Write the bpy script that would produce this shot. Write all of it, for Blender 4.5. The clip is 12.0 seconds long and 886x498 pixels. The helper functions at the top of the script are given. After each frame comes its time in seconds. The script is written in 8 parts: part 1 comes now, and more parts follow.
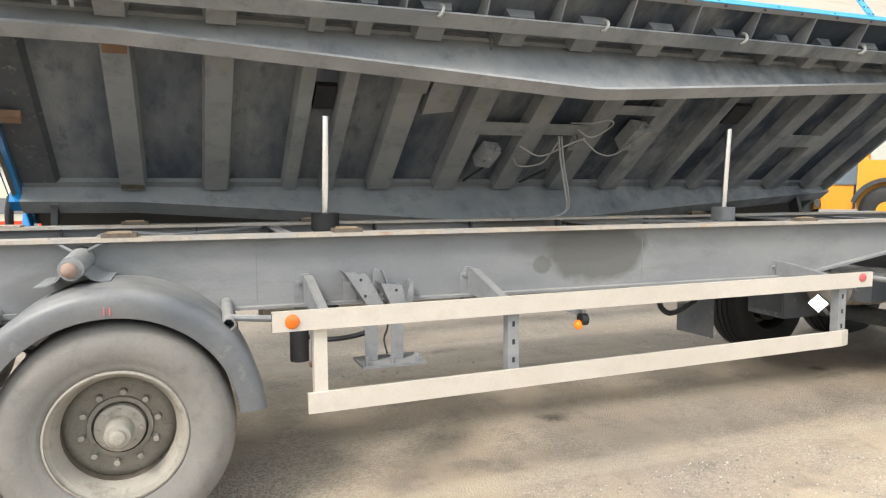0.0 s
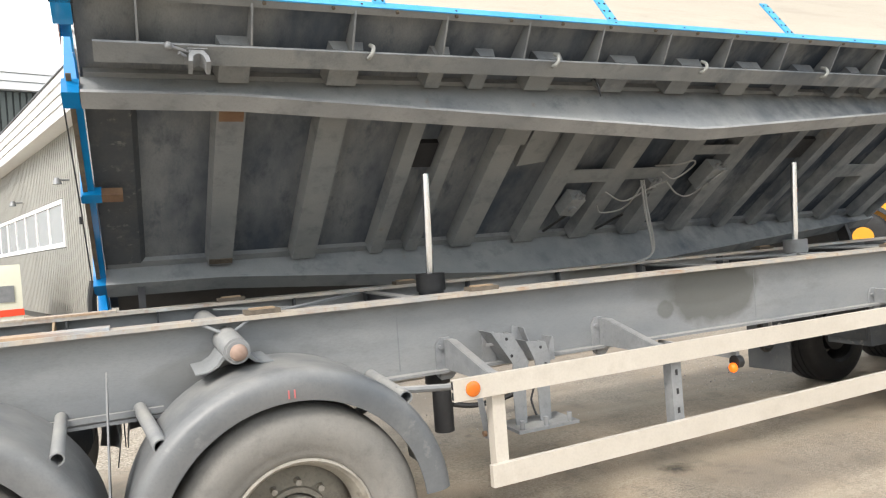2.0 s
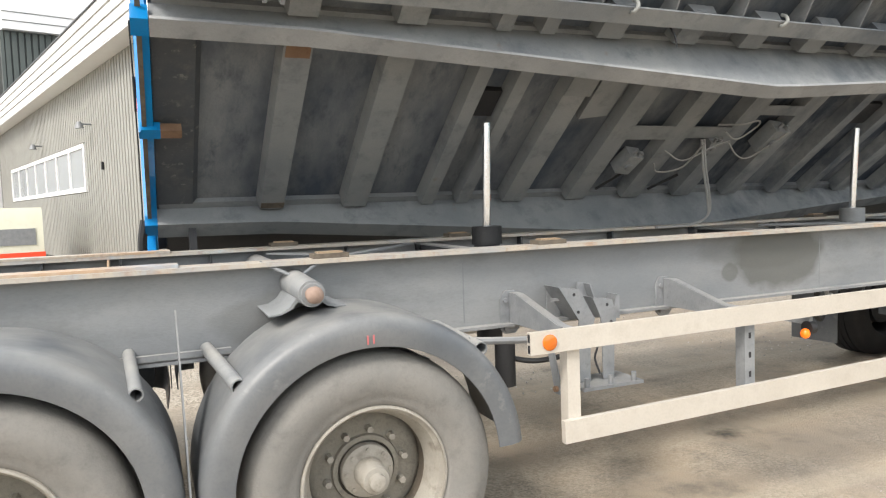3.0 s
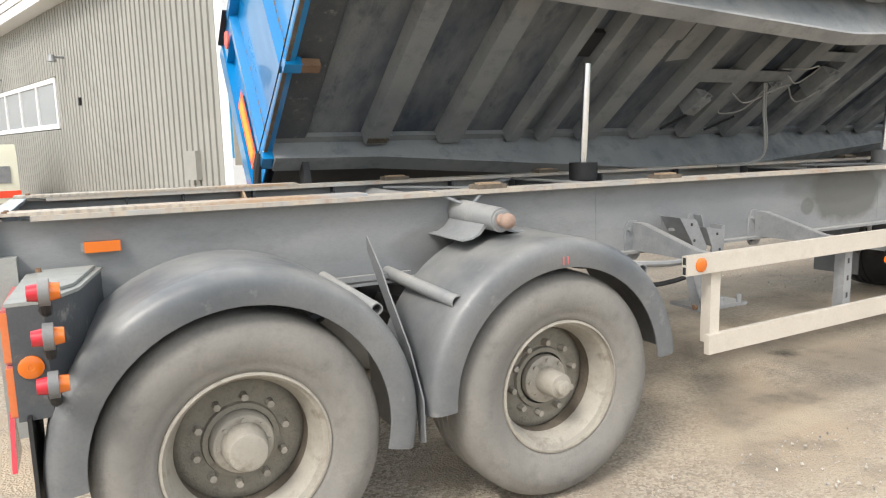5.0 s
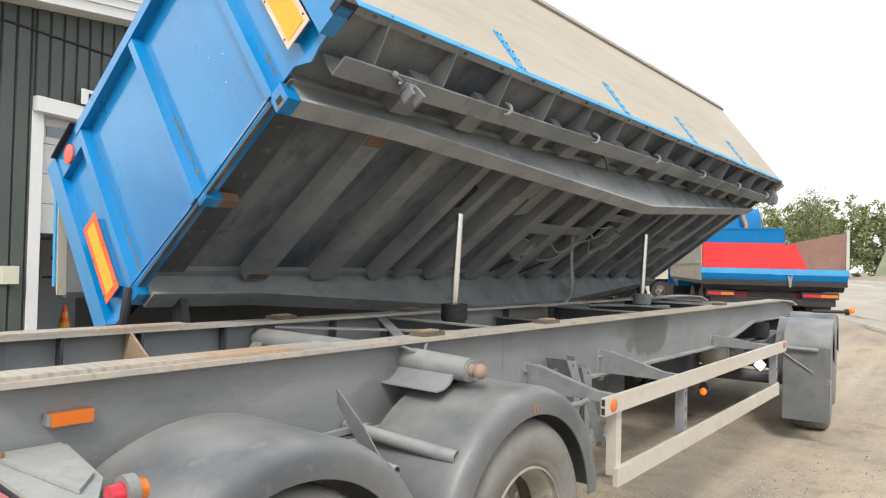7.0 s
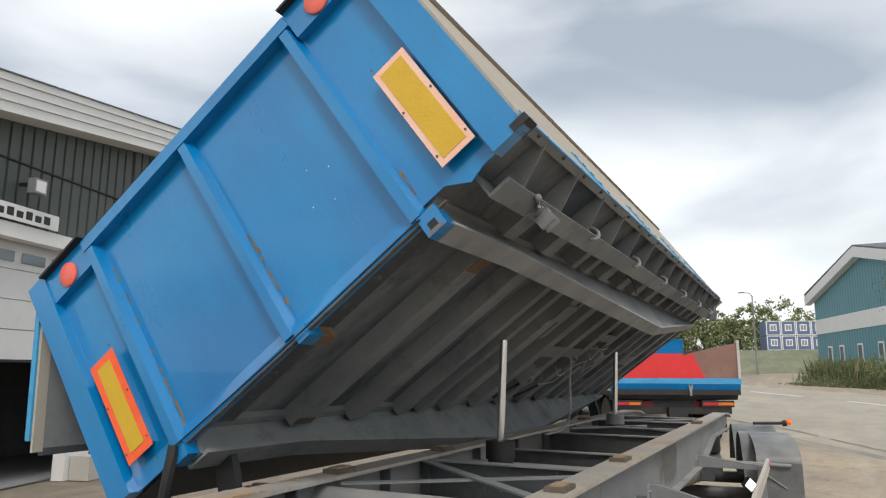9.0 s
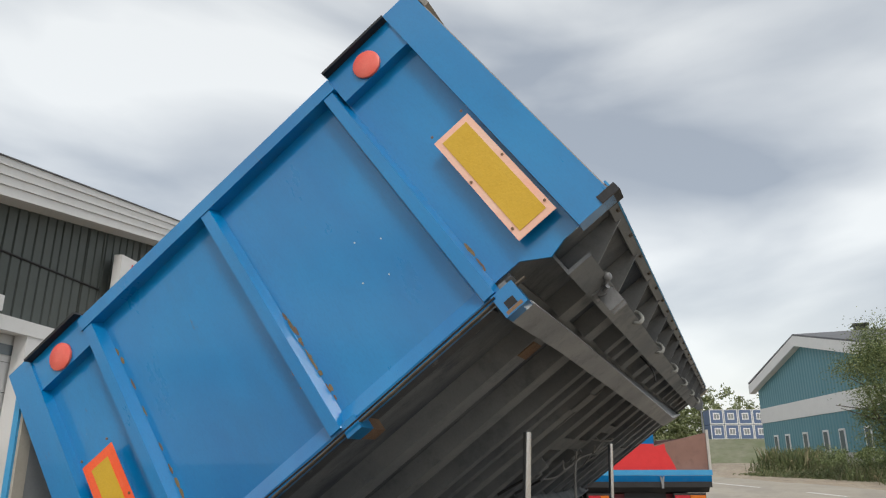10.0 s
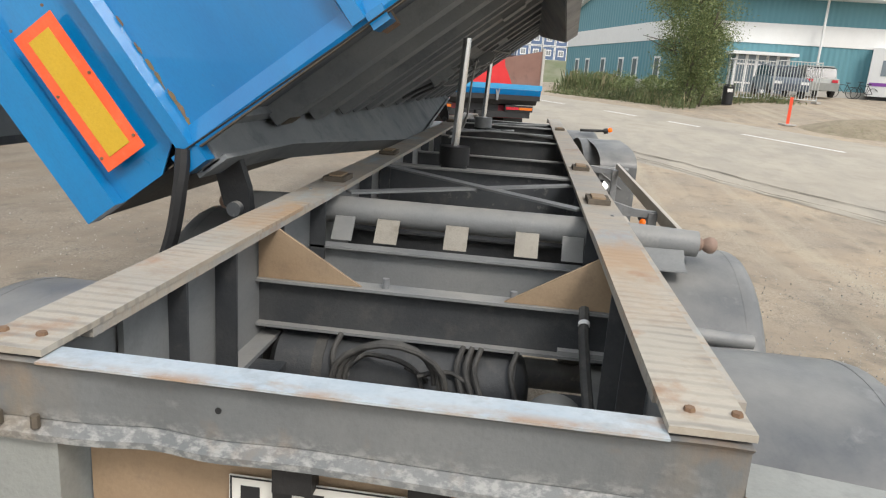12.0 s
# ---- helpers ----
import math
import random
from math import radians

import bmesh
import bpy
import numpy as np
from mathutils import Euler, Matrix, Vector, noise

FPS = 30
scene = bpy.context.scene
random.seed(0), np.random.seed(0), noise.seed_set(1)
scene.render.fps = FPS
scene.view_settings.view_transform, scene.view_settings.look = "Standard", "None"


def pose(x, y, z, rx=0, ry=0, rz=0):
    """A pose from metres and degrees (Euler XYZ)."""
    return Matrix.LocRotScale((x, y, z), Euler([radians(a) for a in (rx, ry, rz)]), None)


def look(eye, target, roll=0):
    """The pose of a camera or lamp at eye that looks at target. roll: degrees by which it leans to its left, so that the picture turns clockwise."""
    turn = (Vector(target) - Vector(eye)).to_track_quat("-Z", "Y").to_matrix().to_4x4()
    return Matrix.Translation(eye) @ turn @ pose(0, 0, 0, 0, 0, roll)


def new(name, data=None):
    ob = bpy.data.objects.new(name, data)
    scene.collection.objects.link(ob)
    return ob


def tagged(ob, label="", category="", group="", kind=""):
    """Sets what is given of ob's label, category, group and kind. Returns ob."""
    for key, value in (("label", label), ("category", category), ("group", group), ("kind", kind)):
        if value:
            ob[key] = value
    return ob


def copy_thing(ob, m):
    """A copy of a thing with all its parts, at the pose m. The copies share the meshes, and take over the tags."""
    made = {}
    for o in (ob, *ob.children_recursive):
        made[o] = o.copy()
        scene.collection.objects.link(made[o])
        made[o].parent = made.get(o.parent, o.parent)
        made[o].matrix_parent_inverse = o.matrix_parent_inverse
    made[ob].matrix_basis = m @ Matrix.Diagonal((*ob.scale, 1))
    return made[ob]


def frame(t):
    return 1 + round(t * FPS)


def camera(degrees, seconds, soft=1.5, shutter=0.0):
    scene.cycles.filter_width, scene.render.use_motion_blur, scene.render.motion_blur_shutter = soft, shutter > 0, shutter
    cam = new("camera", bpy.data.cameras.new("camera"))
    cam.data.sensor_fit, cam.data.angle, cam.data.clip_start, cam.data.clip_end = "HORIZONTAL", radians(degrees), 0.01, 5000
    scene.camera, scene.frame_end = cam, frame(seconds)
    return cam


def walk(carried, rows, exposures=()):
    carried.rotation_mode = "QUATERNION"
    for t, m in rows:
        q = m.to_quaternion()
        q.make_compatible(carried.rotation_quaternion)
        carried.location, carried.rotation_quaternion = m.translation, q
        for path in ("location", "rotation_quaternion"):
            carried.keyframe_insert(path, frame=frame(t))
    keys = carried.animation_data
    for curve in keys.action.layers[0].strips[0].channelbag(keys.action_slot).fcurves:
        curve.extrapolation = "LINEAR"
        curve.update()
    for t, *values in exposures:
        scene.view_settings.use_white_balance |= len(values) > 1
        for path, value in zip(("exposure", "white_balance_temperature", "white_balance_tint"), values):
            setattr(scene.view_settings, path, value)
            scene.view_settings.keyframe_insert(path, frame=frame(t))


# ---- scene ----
cam = camera(64.9, 12.0, soft=1.2)
PATH = [
    (0, (2.533, -4.66, 1.687), (3.222, -2.792, 1.501), 0.0),
    (0.5, (2.223, -4.473, 1.677), (2.967, -2.622, 1.539), -0.9),
    (1, (1.993, -4.408, 1.688), (2.91, -2.63, 1.7), -2.3),
    (1.5, (1.829, -4.309, 1.71), (2.748, -2.535, 1.616), -2.9),
    (2, (1.652, -4.127, 1.705), (2.458, -2.297, 1.678), -4.1),
    (2.5, (1.525, -3.983, 1.681), (2.394, -2.183, 1.708), -3.7),
    (3, (1.411, -3.896, 1.655), (2.185, -2.057, 1.519), -1.9),
    (3.5, (1.299, -3.794, 1.628), (2.008, -1.944, 1.352), -0.6),
    (3.7, (1.24, -3.815, 1.652), (1.878, -1.943, 1.357), -0.1),
    (5.3, (0.163, -3.665, 1.642), (1.17, -1.96, 1.364), -1.3),
    (5.5, (0.047, -3.628, 1.643), (1.148, -1.973, 1.427), -1.2),
    (6, (-0.281, -3.493, 1.667), (1.097, -2.054, 1.487), 0.9),
    (6.5, (-0.457, -3.262, 1.679), (0.991, -1.891, 1.53), -1.6),
    (7, (-0.607, -2.978, 1.795), (0.946, -1.718, 1.831), 1.4),
    (7.3, (-0.706, -2.769, 1.801), (0.873, -1.566, 2.05), 1.0),
    (7.5, (-0.828, -2.653, 1.846), (0.741, -1.456, 2.171), 0.3),
    (7.7, (-0.889, -2.521, 1.868), (0.705, -1.35, 2.165), -0.7),
    (9.3, (-1.02, -1.446, 1.953), (0.768, -0.607, 2.269), 0.7),
    (9.5, (-1.011, -1.33, 1.961), (0.788, -0.495, 2.217), 1.2),
    (10, (-0.974, -1.075, 1.968), (0.796, -0.35, 2.553), 0.0),
    (10.5, (-1.047, -0.762, 1.95), (0.767, 0.033, 2.226), 2.5),
    (11, (-1.107, -0.555, 1.936), (0.812, -0.016, 1.772), 4.0),
    (11.5, (-1.055, -0.393, 1.906), (0.831, -0.048, 1.338), 2.4),
    (12, (-1.017, -0.267, 1.925), (0.912, -0.056, 1.439), 4.0),
]
EXPOSURES = [(0, 1.16), (2.5, 1.18), (3.5, 1.12), (5.5, 1.0), (6.5, 0.88), (7.0, 0.76), (7.5, 0.5), (9.5, -0.02), (10.0, -0.12), (10.5, -0.03), (11.0, 0.22), (11.5, 0.38), (12, 0.43)]
walk(cam, [(t, look(eye, target, roll)) for t, eye, target, roll in PATH], EXPOSURES)

# ---- light ----
world = bpy.data.worlds.new("overcast_sky")
scene.world = world
world.use_nodes = True
wn, wl = world.node_tree.nodes, world.node_tree.links
wn.clear()
sky = wn.new("ShaderNodeTexSky")
sky.sky_type = "NISHITA"
sky.sun_disc = False
SUN_EL, SUN_AZ = radians(48), radians(215)
sky.sun_elevation = SUN_EL
sky.sun_rotation = radians(90) - SUN_AZ
sky.dust_density = 4.0
sky_bg = wn.new("ShaderNodeBackground")
sky_bg.inputs["Strength"].default_value = 0.05
wl.new(sky.outputs[0], sky_bg.inputs["Color"])
wtc = wn.new("ShaderNodeTexCoord")
wmap = wn.new("ShaderNodeMapping")
wmap.inputs["Scale"].default_value = (1.0, 1.0, 3.2)
wmap.inputs["Location"].default_value = (-5.01, 0.66, -4.02)
wl.new(wtc.outputs["Generated"], wmap.inputs["Vector"])
wnoise = wn.new("ShaderNodeTexNoise")
wnoise.inputs["Scale"].default_value = 1.7
wnoise.inputs["Detail"].default_value = 7.0
wnoise.inputs["Roughness"].default_value = 0.42
wnoise.inputs["Distortion"].default_value = 0.35
wl.new(wmap.outputs[0], wnoise.inputs["Vector"])
wramp = wn.new("ShaderNodeValToRGB")
wramp.color_ramp.elements[0].position = 0.36
wramp.color_ramp.elements[0].color = (0.36, 0.39, 0.42, 1)
wramp.color_ramp.elements[1].position = 0.60
wramp.color_ramp.elements[1].color = (0.89, 0.90, 0.87, 1)
wl.new(wnoise.outputs["Fac"], wramp.inputs["Fac"])
cloud_bg = wn.new("ShaderNodeBackground")
cloud_bg.inputs["Strength"].default_value = 0.98
wl.new(wramp.outputs["Color"], cloud_bg.inputs["Color"])
wmix = wn.new("ShaderNodeAddShader")
wl.new(sky_bg.outputs[0], wmix.inputs[0])
wl.new(cloud_bg.outputs[0], wmix.inputs[1])
wout = wn.new("ShaderNodeOutputWorld")
wl.new(wmix.outputs[0], wout.inputs["Surface"])

sun = new("sun", bpy.data.lights.new("sun", "SUN"))
sun.data.energy = 1.4
sun.data.angle = radians(14)
sun.data.color = (1.0, 0.96, 0.9)
sun.matrix_world = look((0, 0, 30), (-30 * math.cos(SUN_AZ) * math.cos(SUN_EL), -30 * math.sin(SUN_AZ) * math.cos(SUN_EL), 30 - 30 * math.sin(SUN_EL)))


# ---- materials ----
def mat_new(name):
    m = bpy.data.materials.new(name)
    m.use_nodes = True
    return m, m.node_tree.nodes, m.node_tree.links, m.node_tree.nodes["Principled BSDF"]


def worn(name, base, second=None, stain=None, rough=0.55, metal=0.0, scale=3.0, amount=0.5, stain_amount=0.25, grain=90.0, bump=0.05, stretch=(1, 1, 1), coat=0.0, island=0.0, spec=0.5):
    """Paint or metal with drifting tone, stains of a second colour and fine grain."""
    m, n, l, b = mat_new(name)
    second = second or tuple(min(1, c * 1.25 + 0.01) for c in base)
    stain = stain or tuple(c * 0.55 for c in base)
    tc = n.new("ShaderNodeTexCoord")
    mp = n.new("ShaderNodeMapping")
    mp.inputs["Scale"].default_value = stretch
    l.new(tc.outputs["Object"], mp.inputs["Vector"])

    def noise_node(sc, detail, ro=0.6):
        k = n.new("ShaderNodeTexNoise")
        k.inputs["Scale"].default_value = sc
        k.inputs["Detail"].default_value = detail
        k.inputs["Roughness"].default_value = ro
        l.new(mp.outputs[0], k.inputs["Vector"])
        return k

    def ramp(src, a, bb):
        r = n.new("ShaderNodeMapRange")
        r.inputs["From Min"].default_value, r.inputs["From Max"].default_value = a, bb
        l.new(src, r.inputs["Value"])
        return r.outputs["Result"]

    def mix(fac, c1, c2):
        k = n.new("ShaderNodeMix")
        k.data_type = "RGBA"
        for sock, val in ((k.inputs[0], fac), (k.inputs[6], c1), (k.inputs[7], c2)):
            if isinstance(val, (tuple, float)):
                sock.default_value = (*val, 1) if isinstance(val, tuple) else val
            else:
                l.new(val, sock)
        return k.outputs[2]

    big, mid, fine = noise_node(scale, 5), noise_node(scale * 3.7, 8, 0.7), noise_node(grain, 4, 0.6)
    f1 = n.new("ShaderNodeMath")
    f1.operation = "MULTIPLY"
    l.new(ramp(big.outputs["Fac"], 0.35, 0.7), f1.inputs[0])
    f1.inputs[1].default_value = amount
    col = mix(f1.outputs[0], base, second)
    f2 = n.new("ShaderNodeMath")
    f2.operation = "MULTIPLY"
    l.new(ramp(mid.outputs["Fac"], 0.52, 0.72), f2.inputs[0])
    f2.inputs[1].default_value = stain_amount
    col = mix(f2.outputs[0], col, stain)
    f3 = n.new("ShaderNodeMath")
    f3.operation = "MULTIPLY"
    l.new(ramp(fine.outputs["Fac"], 0.45, 0.75), f3.inputs[0])
    f3.inputs[1].default_value = 0.22
    col = mix(f3.outputs[0], col, tuple(c * 0.7 for c in base))
    if island:
        oi = n.new("ShaderNodeObjectInfo")
        hv = n.new("ShaderNodeHueSaturation")
        l.new(ramp(oi.outputs["Random"], 0.0, 1.0), hv.inputs["Value"])
        hv.inputs["Value"].default_value = 1.0
        rr = n.new("ShaderNodeMapRange")
        rr.inputs["To Min"].default_value, rr.inputs["To Max"].default_value = 1 - island, 1 + island
        l.new(oi.outputs["Random"], rr.inputs["Value"])
        l.new(rr.outputs["Result"], hv.inputs["Value"])
        l.new(col, hv.inputs["Color"])
        col = hv.outputs["Color"]
    l.new(col, b.inputs["Base Color"])
    rg = n.new("ShaderNodeMapRange")
    rg.inputs["To Min"].default_value, rg.inputs["To Max"].default_value = max(0.02, rough - 0.12), min(1, rough + 0.15)
    l.new(mid.outputs["Fac"], rg.inputs["Value"])
    l.new(rg.outputs["Result"], b.inputs["Roughness"])
    b.inputs["Metallic"].default_value = metal
    b.inputs["Coat Weight"].default_value = coat
    b.inputs["Specular IOR Level"].default_value = spec
    if bump:
        bp = n.new("ShaderNodeBump")
        bp.inputs["Strength"].default_value = min(1.0, bump * 4)
        bp.inputs["Distance"].default_value = 0.01
        l.new(fine.outputs["Fac"], bp.inputs["Height"])
        l.new(bp.outputs[0], b.inputs["Normal"])
    return m


def plain(name, color, rough=0.4, metal=0.0, emit=0.0, trans=0.0, coat=0.0):
    m, n, l, b = mat_new(name)
    b.inputs["Base Color"].default_value = (*color, 1)
    b.inputs["Roughness"].default_value = rough
    b.inputs["Metallic"].default_value = metal
    b.inputs["Transmission Weight"].default_value = trans
    b.inputs["Coat Weight"].default_value = coat
    if emit:
        b.inputs["Emission Color"].default_value = (*color, 1)
        b.inputs["Emission Strength"].default_value = emit
    return m


M = {
    "chassis": worn("grey_chassis_paint", (0.19, 0.20, 0.208), (0.275, 0.275, 0.268), (0.10, 0.10, 0.10), 0.5, scale=1.6, amount=0.8, stain_amount=0.35, bump=0.03),
    "chassis_dark": worn("dark_grey_paint", (0.05, 0.057, 0.066), (0.10, 0.103, 0.106), (0.2, 0.19, 0.17), 0.55, scale=2.2, amount=0.7, stain_amount=0.35, bump=0.03),
    # Near-black tone for cross members and clutter inside the frame.
    "greasy": worn("near_black_steel", (0.028, 0.032, 0.038), (0.075, 0.078, 0.08), (0.15, 0.14, 0.125), 0.6, scale=3.0, amount=0.8, stain_amount=0.35, bump=0.05),
    "under": worn("dirty_shaded_underside_paint", (0.192, 0.205, 0.216), (0.288, 0.294, 0.29), (0.085, 0.10, 0.12), 0.7, scale=1.3, amount=0.9, stain_amount=0.55, bump=0.04, spec=0.2),
    # Grime, plus shade between the ribs put into a darker floor colour.
    "floor_under": worn("grimy_shaded_floor_underside", (0.07, 0.085, 0.108), (0.265, 0.275, 0.275), (0.05, 0.065, 0.085), 0.75, scale=1.15, amount=1.0, stain_amount=0.8, bump=0.04, stretch=(1.6, 0.7, 1), spec=0.15),
    "beam": worn("dusty_beam_paint", (0.18, 0.19, 0.197), (0.275, 0.28, 0.277), (0.105, 0.112, 0.12), 0.6, scale=2.0, amount=0.8, stain_amount=0.4, bump=0.03, spec=0.3),
    "grime": worn("dark_dusty_edge", (0.10, 0.085, 0.068), (0.19, 0.16, 0.125), (0.05, 0.045, 0.04), 0.85, scale=6, amount=0.8, stain_amount=0.5, spec=0.15),
    "edge_pale": worn("pale_worn_flange", (0.235, 0.242, 0.247), (0.335, 0.338, 0.335), (0.125, 0.13, 0.135), 0.6, scale=2.4, amount=0.9, stain_amount=0.5, bump=0.03, spec=0.3),
    "bank": worn("overgrown_bank", (0.13, 0.15, 0.075), (0.24, 0.23, 0.17), (0.09, 0.1, 0.06), 0.9, scale=0.25, amount=0.9, stain_amount=0.5, grain=4),
    "housing": worn("grey_green_housing", (0.27, 0.28, 0.265), (0.34, 0.345, 0.325), (0.17, 0.175, 0.17), 0.6, scale=4, amount=0.8, stain_amount=0.4),
    "wear": worn("banded_wear_steel", (0.37, 0.335, 0.28), (0.48, 0.43, 0.355), (0.27, 0.19, 0.125), 0.55, scale=2.2, amount=1.0, stain_amount=0.5, bump=0.05, stretch=(1.5, 1, 1)),
    "top": worn("worn_rail_top", (0.34, 0.33, 0.31), (0.48, 0.40, 0.30), (0.30, 0.17, 0.08), 0.6, scale=2.5, amount=0.9, stain_amount=0.5, bump=0.05, stretch=(3, 1, 1)),
    "rust": worn("rusty_steel", (0.17, 0.095, 0.055), (0.26, 0.175, 0.11), (0.08, 0.05, 0.035), 0.85, scale=4, amount=0.8, stain_amount=0.5, bump=0.1),
    "dust": worn("brown_dust_paint", (0.30, 0.21, 0.13), (0.36, 0.27, 0.18), (0.16, 0.12, 0.09), 0.75, scale=2.5, amount=0.8, stain_amount=0.4),
    "blue": worn("blue_body_paint", (0.0, 0.15, 0.40), (0.0, 0.235, 0.54), (0.015, 0.13, 0.28), 0.30, scale=0.8, amount=1.0, stain_amount=0.3, bump=0.004, stretch=(1, 1.6, 0.6), spec=0.45, coat=0.8),
    "blue_light": worn("pale_blue_paint", (0.03, 0.29, 0.58), (0.10, 0.38, 0.62), (0.02, 0.16, 0.4), 0.45, scale=2, amount=0.6, stain_amount=0.3),
    "ply": worn("dusty_beige_side", (0.36, 0.32, 0.26), (0.43, 0.385, 0.315), (0.24, 0.205, 0.16), 0.7, scale=1.1, amount=0.8, stain_amount=0.3, stretch=(0.4, 1, 3)),
    "alu": worn("dusty_aluminium", (0.52, 0.475, 0.41), (0.60, 0.555, 0.49), (0.38, 0.33, 0.27), 0.5, metal=0.15, scale=2, amount=0.7, stain_amount=0.3, bump=0.02),
    "galv": worn("galvanised_steel", (0.22, 0.23, 0.24), (0.32, 0.325, 0.33), (0.12, 0.12, 0.12), 0.5, metal=0.25, scale=9, amount=0.7, stain_amount=0.3),
    "tyre": worn("dusty_tyre_rubber", (0.165, 0.16, 0.148), (0.25, 0.235, 0.212), (0.075, 0.073, 0.07), 0.85, scale=2.6, amount=0.8, stain_amount=0.4, bump=0.06),
    "hose": worn("dusty_black_hose", (0.035, 0.035, 0.035), (0.10, 0.097, 0.09), (0.14, 0.13, 0.115), 0.7, scale=6, amount=0.9, stain_amount=0.5),
    "rubber": worn("black_rubber", (0.012, 0.012, 0.013), (0.03, 0.03, 0.03), (0.06, 0.055, 0.05), 0.6, scale=6),
    "rim": worn("dusty_wheel_paint", (0.275, 0.255, 0.22), (0.38, 0.355, 0.305), (0.16, 0.14, 0.11), 0.6, scale=4, amount=0.8, stain_amount=0.55, bump=0.05),
    "rim_dark": worn("grimy_wheel_disc", (0.19, 0.175, 0.145), (0.28, 0.26, 0.215), (0.075, 0.068, 0.055), 0.8, scale=6, amount=0.8, stain_amount=0.5, bump=0.08),
    "fender": worn("dusty_plastic_mudguard", (0.085, 0.094, 0.105), (0.20, 0.20, 0.195), (0.055, 0.06, 0.068), 0.42, scale=1.3, amount=0.9, stain_amount=0.35, bump=0.02),
    "chrome": plain("chromed_rod", (0.80, 0.81, 0.82), 0.18, 1.0),
    "black": worn("black_paint", (0.012, 0.013, 0.015), (0.03, 0.03, 0.032), (0.06, 0.055, 0.05), 0.55, scale=5),
    "red": plain("red_lens", (0.48, 0.01, 0.025), 0.2, coat=0.6),
    "amber": plain("amber_lens", (0.62, 0.14, 0.006), 0.22, coat=0.6),
    "amber_glow": plain("lit_amber_lens", (0.9, 0.17, 0.01), 0.25, emit=0.32),
    "orange": worn("faded_orange_foil", (0.90, 0.10, 0.025), (0.95, 0.17, 0.06), (0.85, 0.3, 0.18), 0.45, scale=6, amount=0.6),
    "pale_orange": worn("bleached_orange_foil", (0.86, 0.58, 0.46), (0.88, 0.42, 0.30), (0.8, 0.65, 0.55), 0.5, scale=5, amount=0.7),
    "yellow": worn("yellow_foil", (0.62, 0.38, 0.02), (0.68, 0.44, 0.04), (0.55, 0.34, 0.03), 0.45, scale=8, amount=0.6, stain_amount=0.15),
    "white": worn("white_paint", (0.76, 0.76, 0.75), (0.82, 0.82, 0.81), (0.6, 0.6, 0.58), 0.5, scale=1.5, amount=0.6, stain_amount=0.2, bump=0.01),
    "dark_wall": worn("dark_grey_cladding", (0.078, 0.092, 0.086), (0.10, 0.114, 0.106), (0.062, 0.072, 0.068), 0.6, scale=0.7, amount=0.7, stain_amount=0.2, bump=0.01),
    "light_wall": worn("pale_grey_cladding", (0.275, 0.27, 0.243), (0.325, 0.32, 0.288), (0.22, 0.216, 0.193), 0.55, scale=0.5, amount=0.8, stain_amount=0.2, bump=0.01),
    "teal": worn("teal_cladding", (0.105, 0.265, 0.315), (0.12, 0.29, 0.34), (0.095, 0.24, 0.285), 0.55, scale=0.12, amount=0.8, stain_amount=0.2, bump=0.0),
    "roof": worn("grey_roof", (0.13, 0.135, 0.145), (0.16, 0.165, 0.17), None, 0.7, scale=0.3),
    "concrete": worn("pale_concrete", (0.45, 0.43, 0.40), (0.52, 0.50, 0.46), (0.3, 0.28, 0.25), 0.85, scale=1.2),
    "glass": plain("dark_window_glass", (0.16, 0.2, 0.23), 0.06, coat=1.0),
    "pane": plain("pale_window_glass", (0.26, 0.28, 0.29), 0.2, coat=0.2),
    "door": worn("white_door_panel", (0.66, 0.67, 0.67), (0.72, 0.73, 0.73), (0.5, 0.5, 0.49), 0.5, scale=0.8),
    "inside": worn("grey_interior", (0.26, 0.27, 0.27), rough=0.8),
    "ochre": worn("ochre_rust_run", (0.20, 0.135, 0.065), (0.30, 0.20, 0.09), (0.10, 0.07, 0.045), 0.85, scale=9, amount=0.9, stain_amount=0.6),
    "brown": worn("brown_door_paint", (0.045, 0.03, 0.022), rough=0.5),
    "cream": worn("dusty_cream_panel", (0.40, 0.37, 0.31), (0.48, 0.45, 0.38), (0.28, 0.25, 0.2), 0.6, scale=1.5, amount=0.8, stain_amount=0.4),
    "truck_red": worn("red_lorry_paint", (0.62, 0.02, 0.025), (0.78, 0.05, 0.05), (0.5, 0.03, 0.03), 0.4, scale=2),
    "truck_blue": worn("blue_lorry_paint", (0.002, 0.135, 0.36), (0.004, 0.18, 0.43), (0.1, 0.13, 0.2), 0.5, scale=2, spec=0.15),
    "brown_steel": worn("brown_worn_steel", (0.22, 0.12, 0.095), (0.27, 0.155, 0.125), (0.13, 0.08, 0.07), 0.7, scale=1.4, amount=0.9, stain_amount=0.5),
    "yellow_paint": worn("yellow_machine_paint", (0.72, 0.32, 0.02), (0.78, 0.37, 0.03), (0.6, 0.32, 0.02), 0.4, scale=2),
    "cabin_blue": worn("blue_site_cabin", (0.10, 0.15, 0.27), (0.12, 0.175, 0.30), None, 0.5, scale=0.4),
    "post_red": plain("orange_red_plastic", (0.85, 0.08, 0.03), 0.4),
    "road_white": worn("worn_road_marking", (0.72, 0.72, 0.69), (0.62, 0.61, 0.58), (0.42, 0.4, 0.37), 0.8, scale=5, stain_amount=0.6),
    "wire": plain("grey_cable", (0.28, 0.28, 0.27), 0.6),
    "plate": plain("number_plate_white", (0.72, 0.71, 0.66), 0.4),
    "lamp_white": plain("lit_work_lamp", (1.0, 0.98, 0.92), 0.3, emit=1.6),
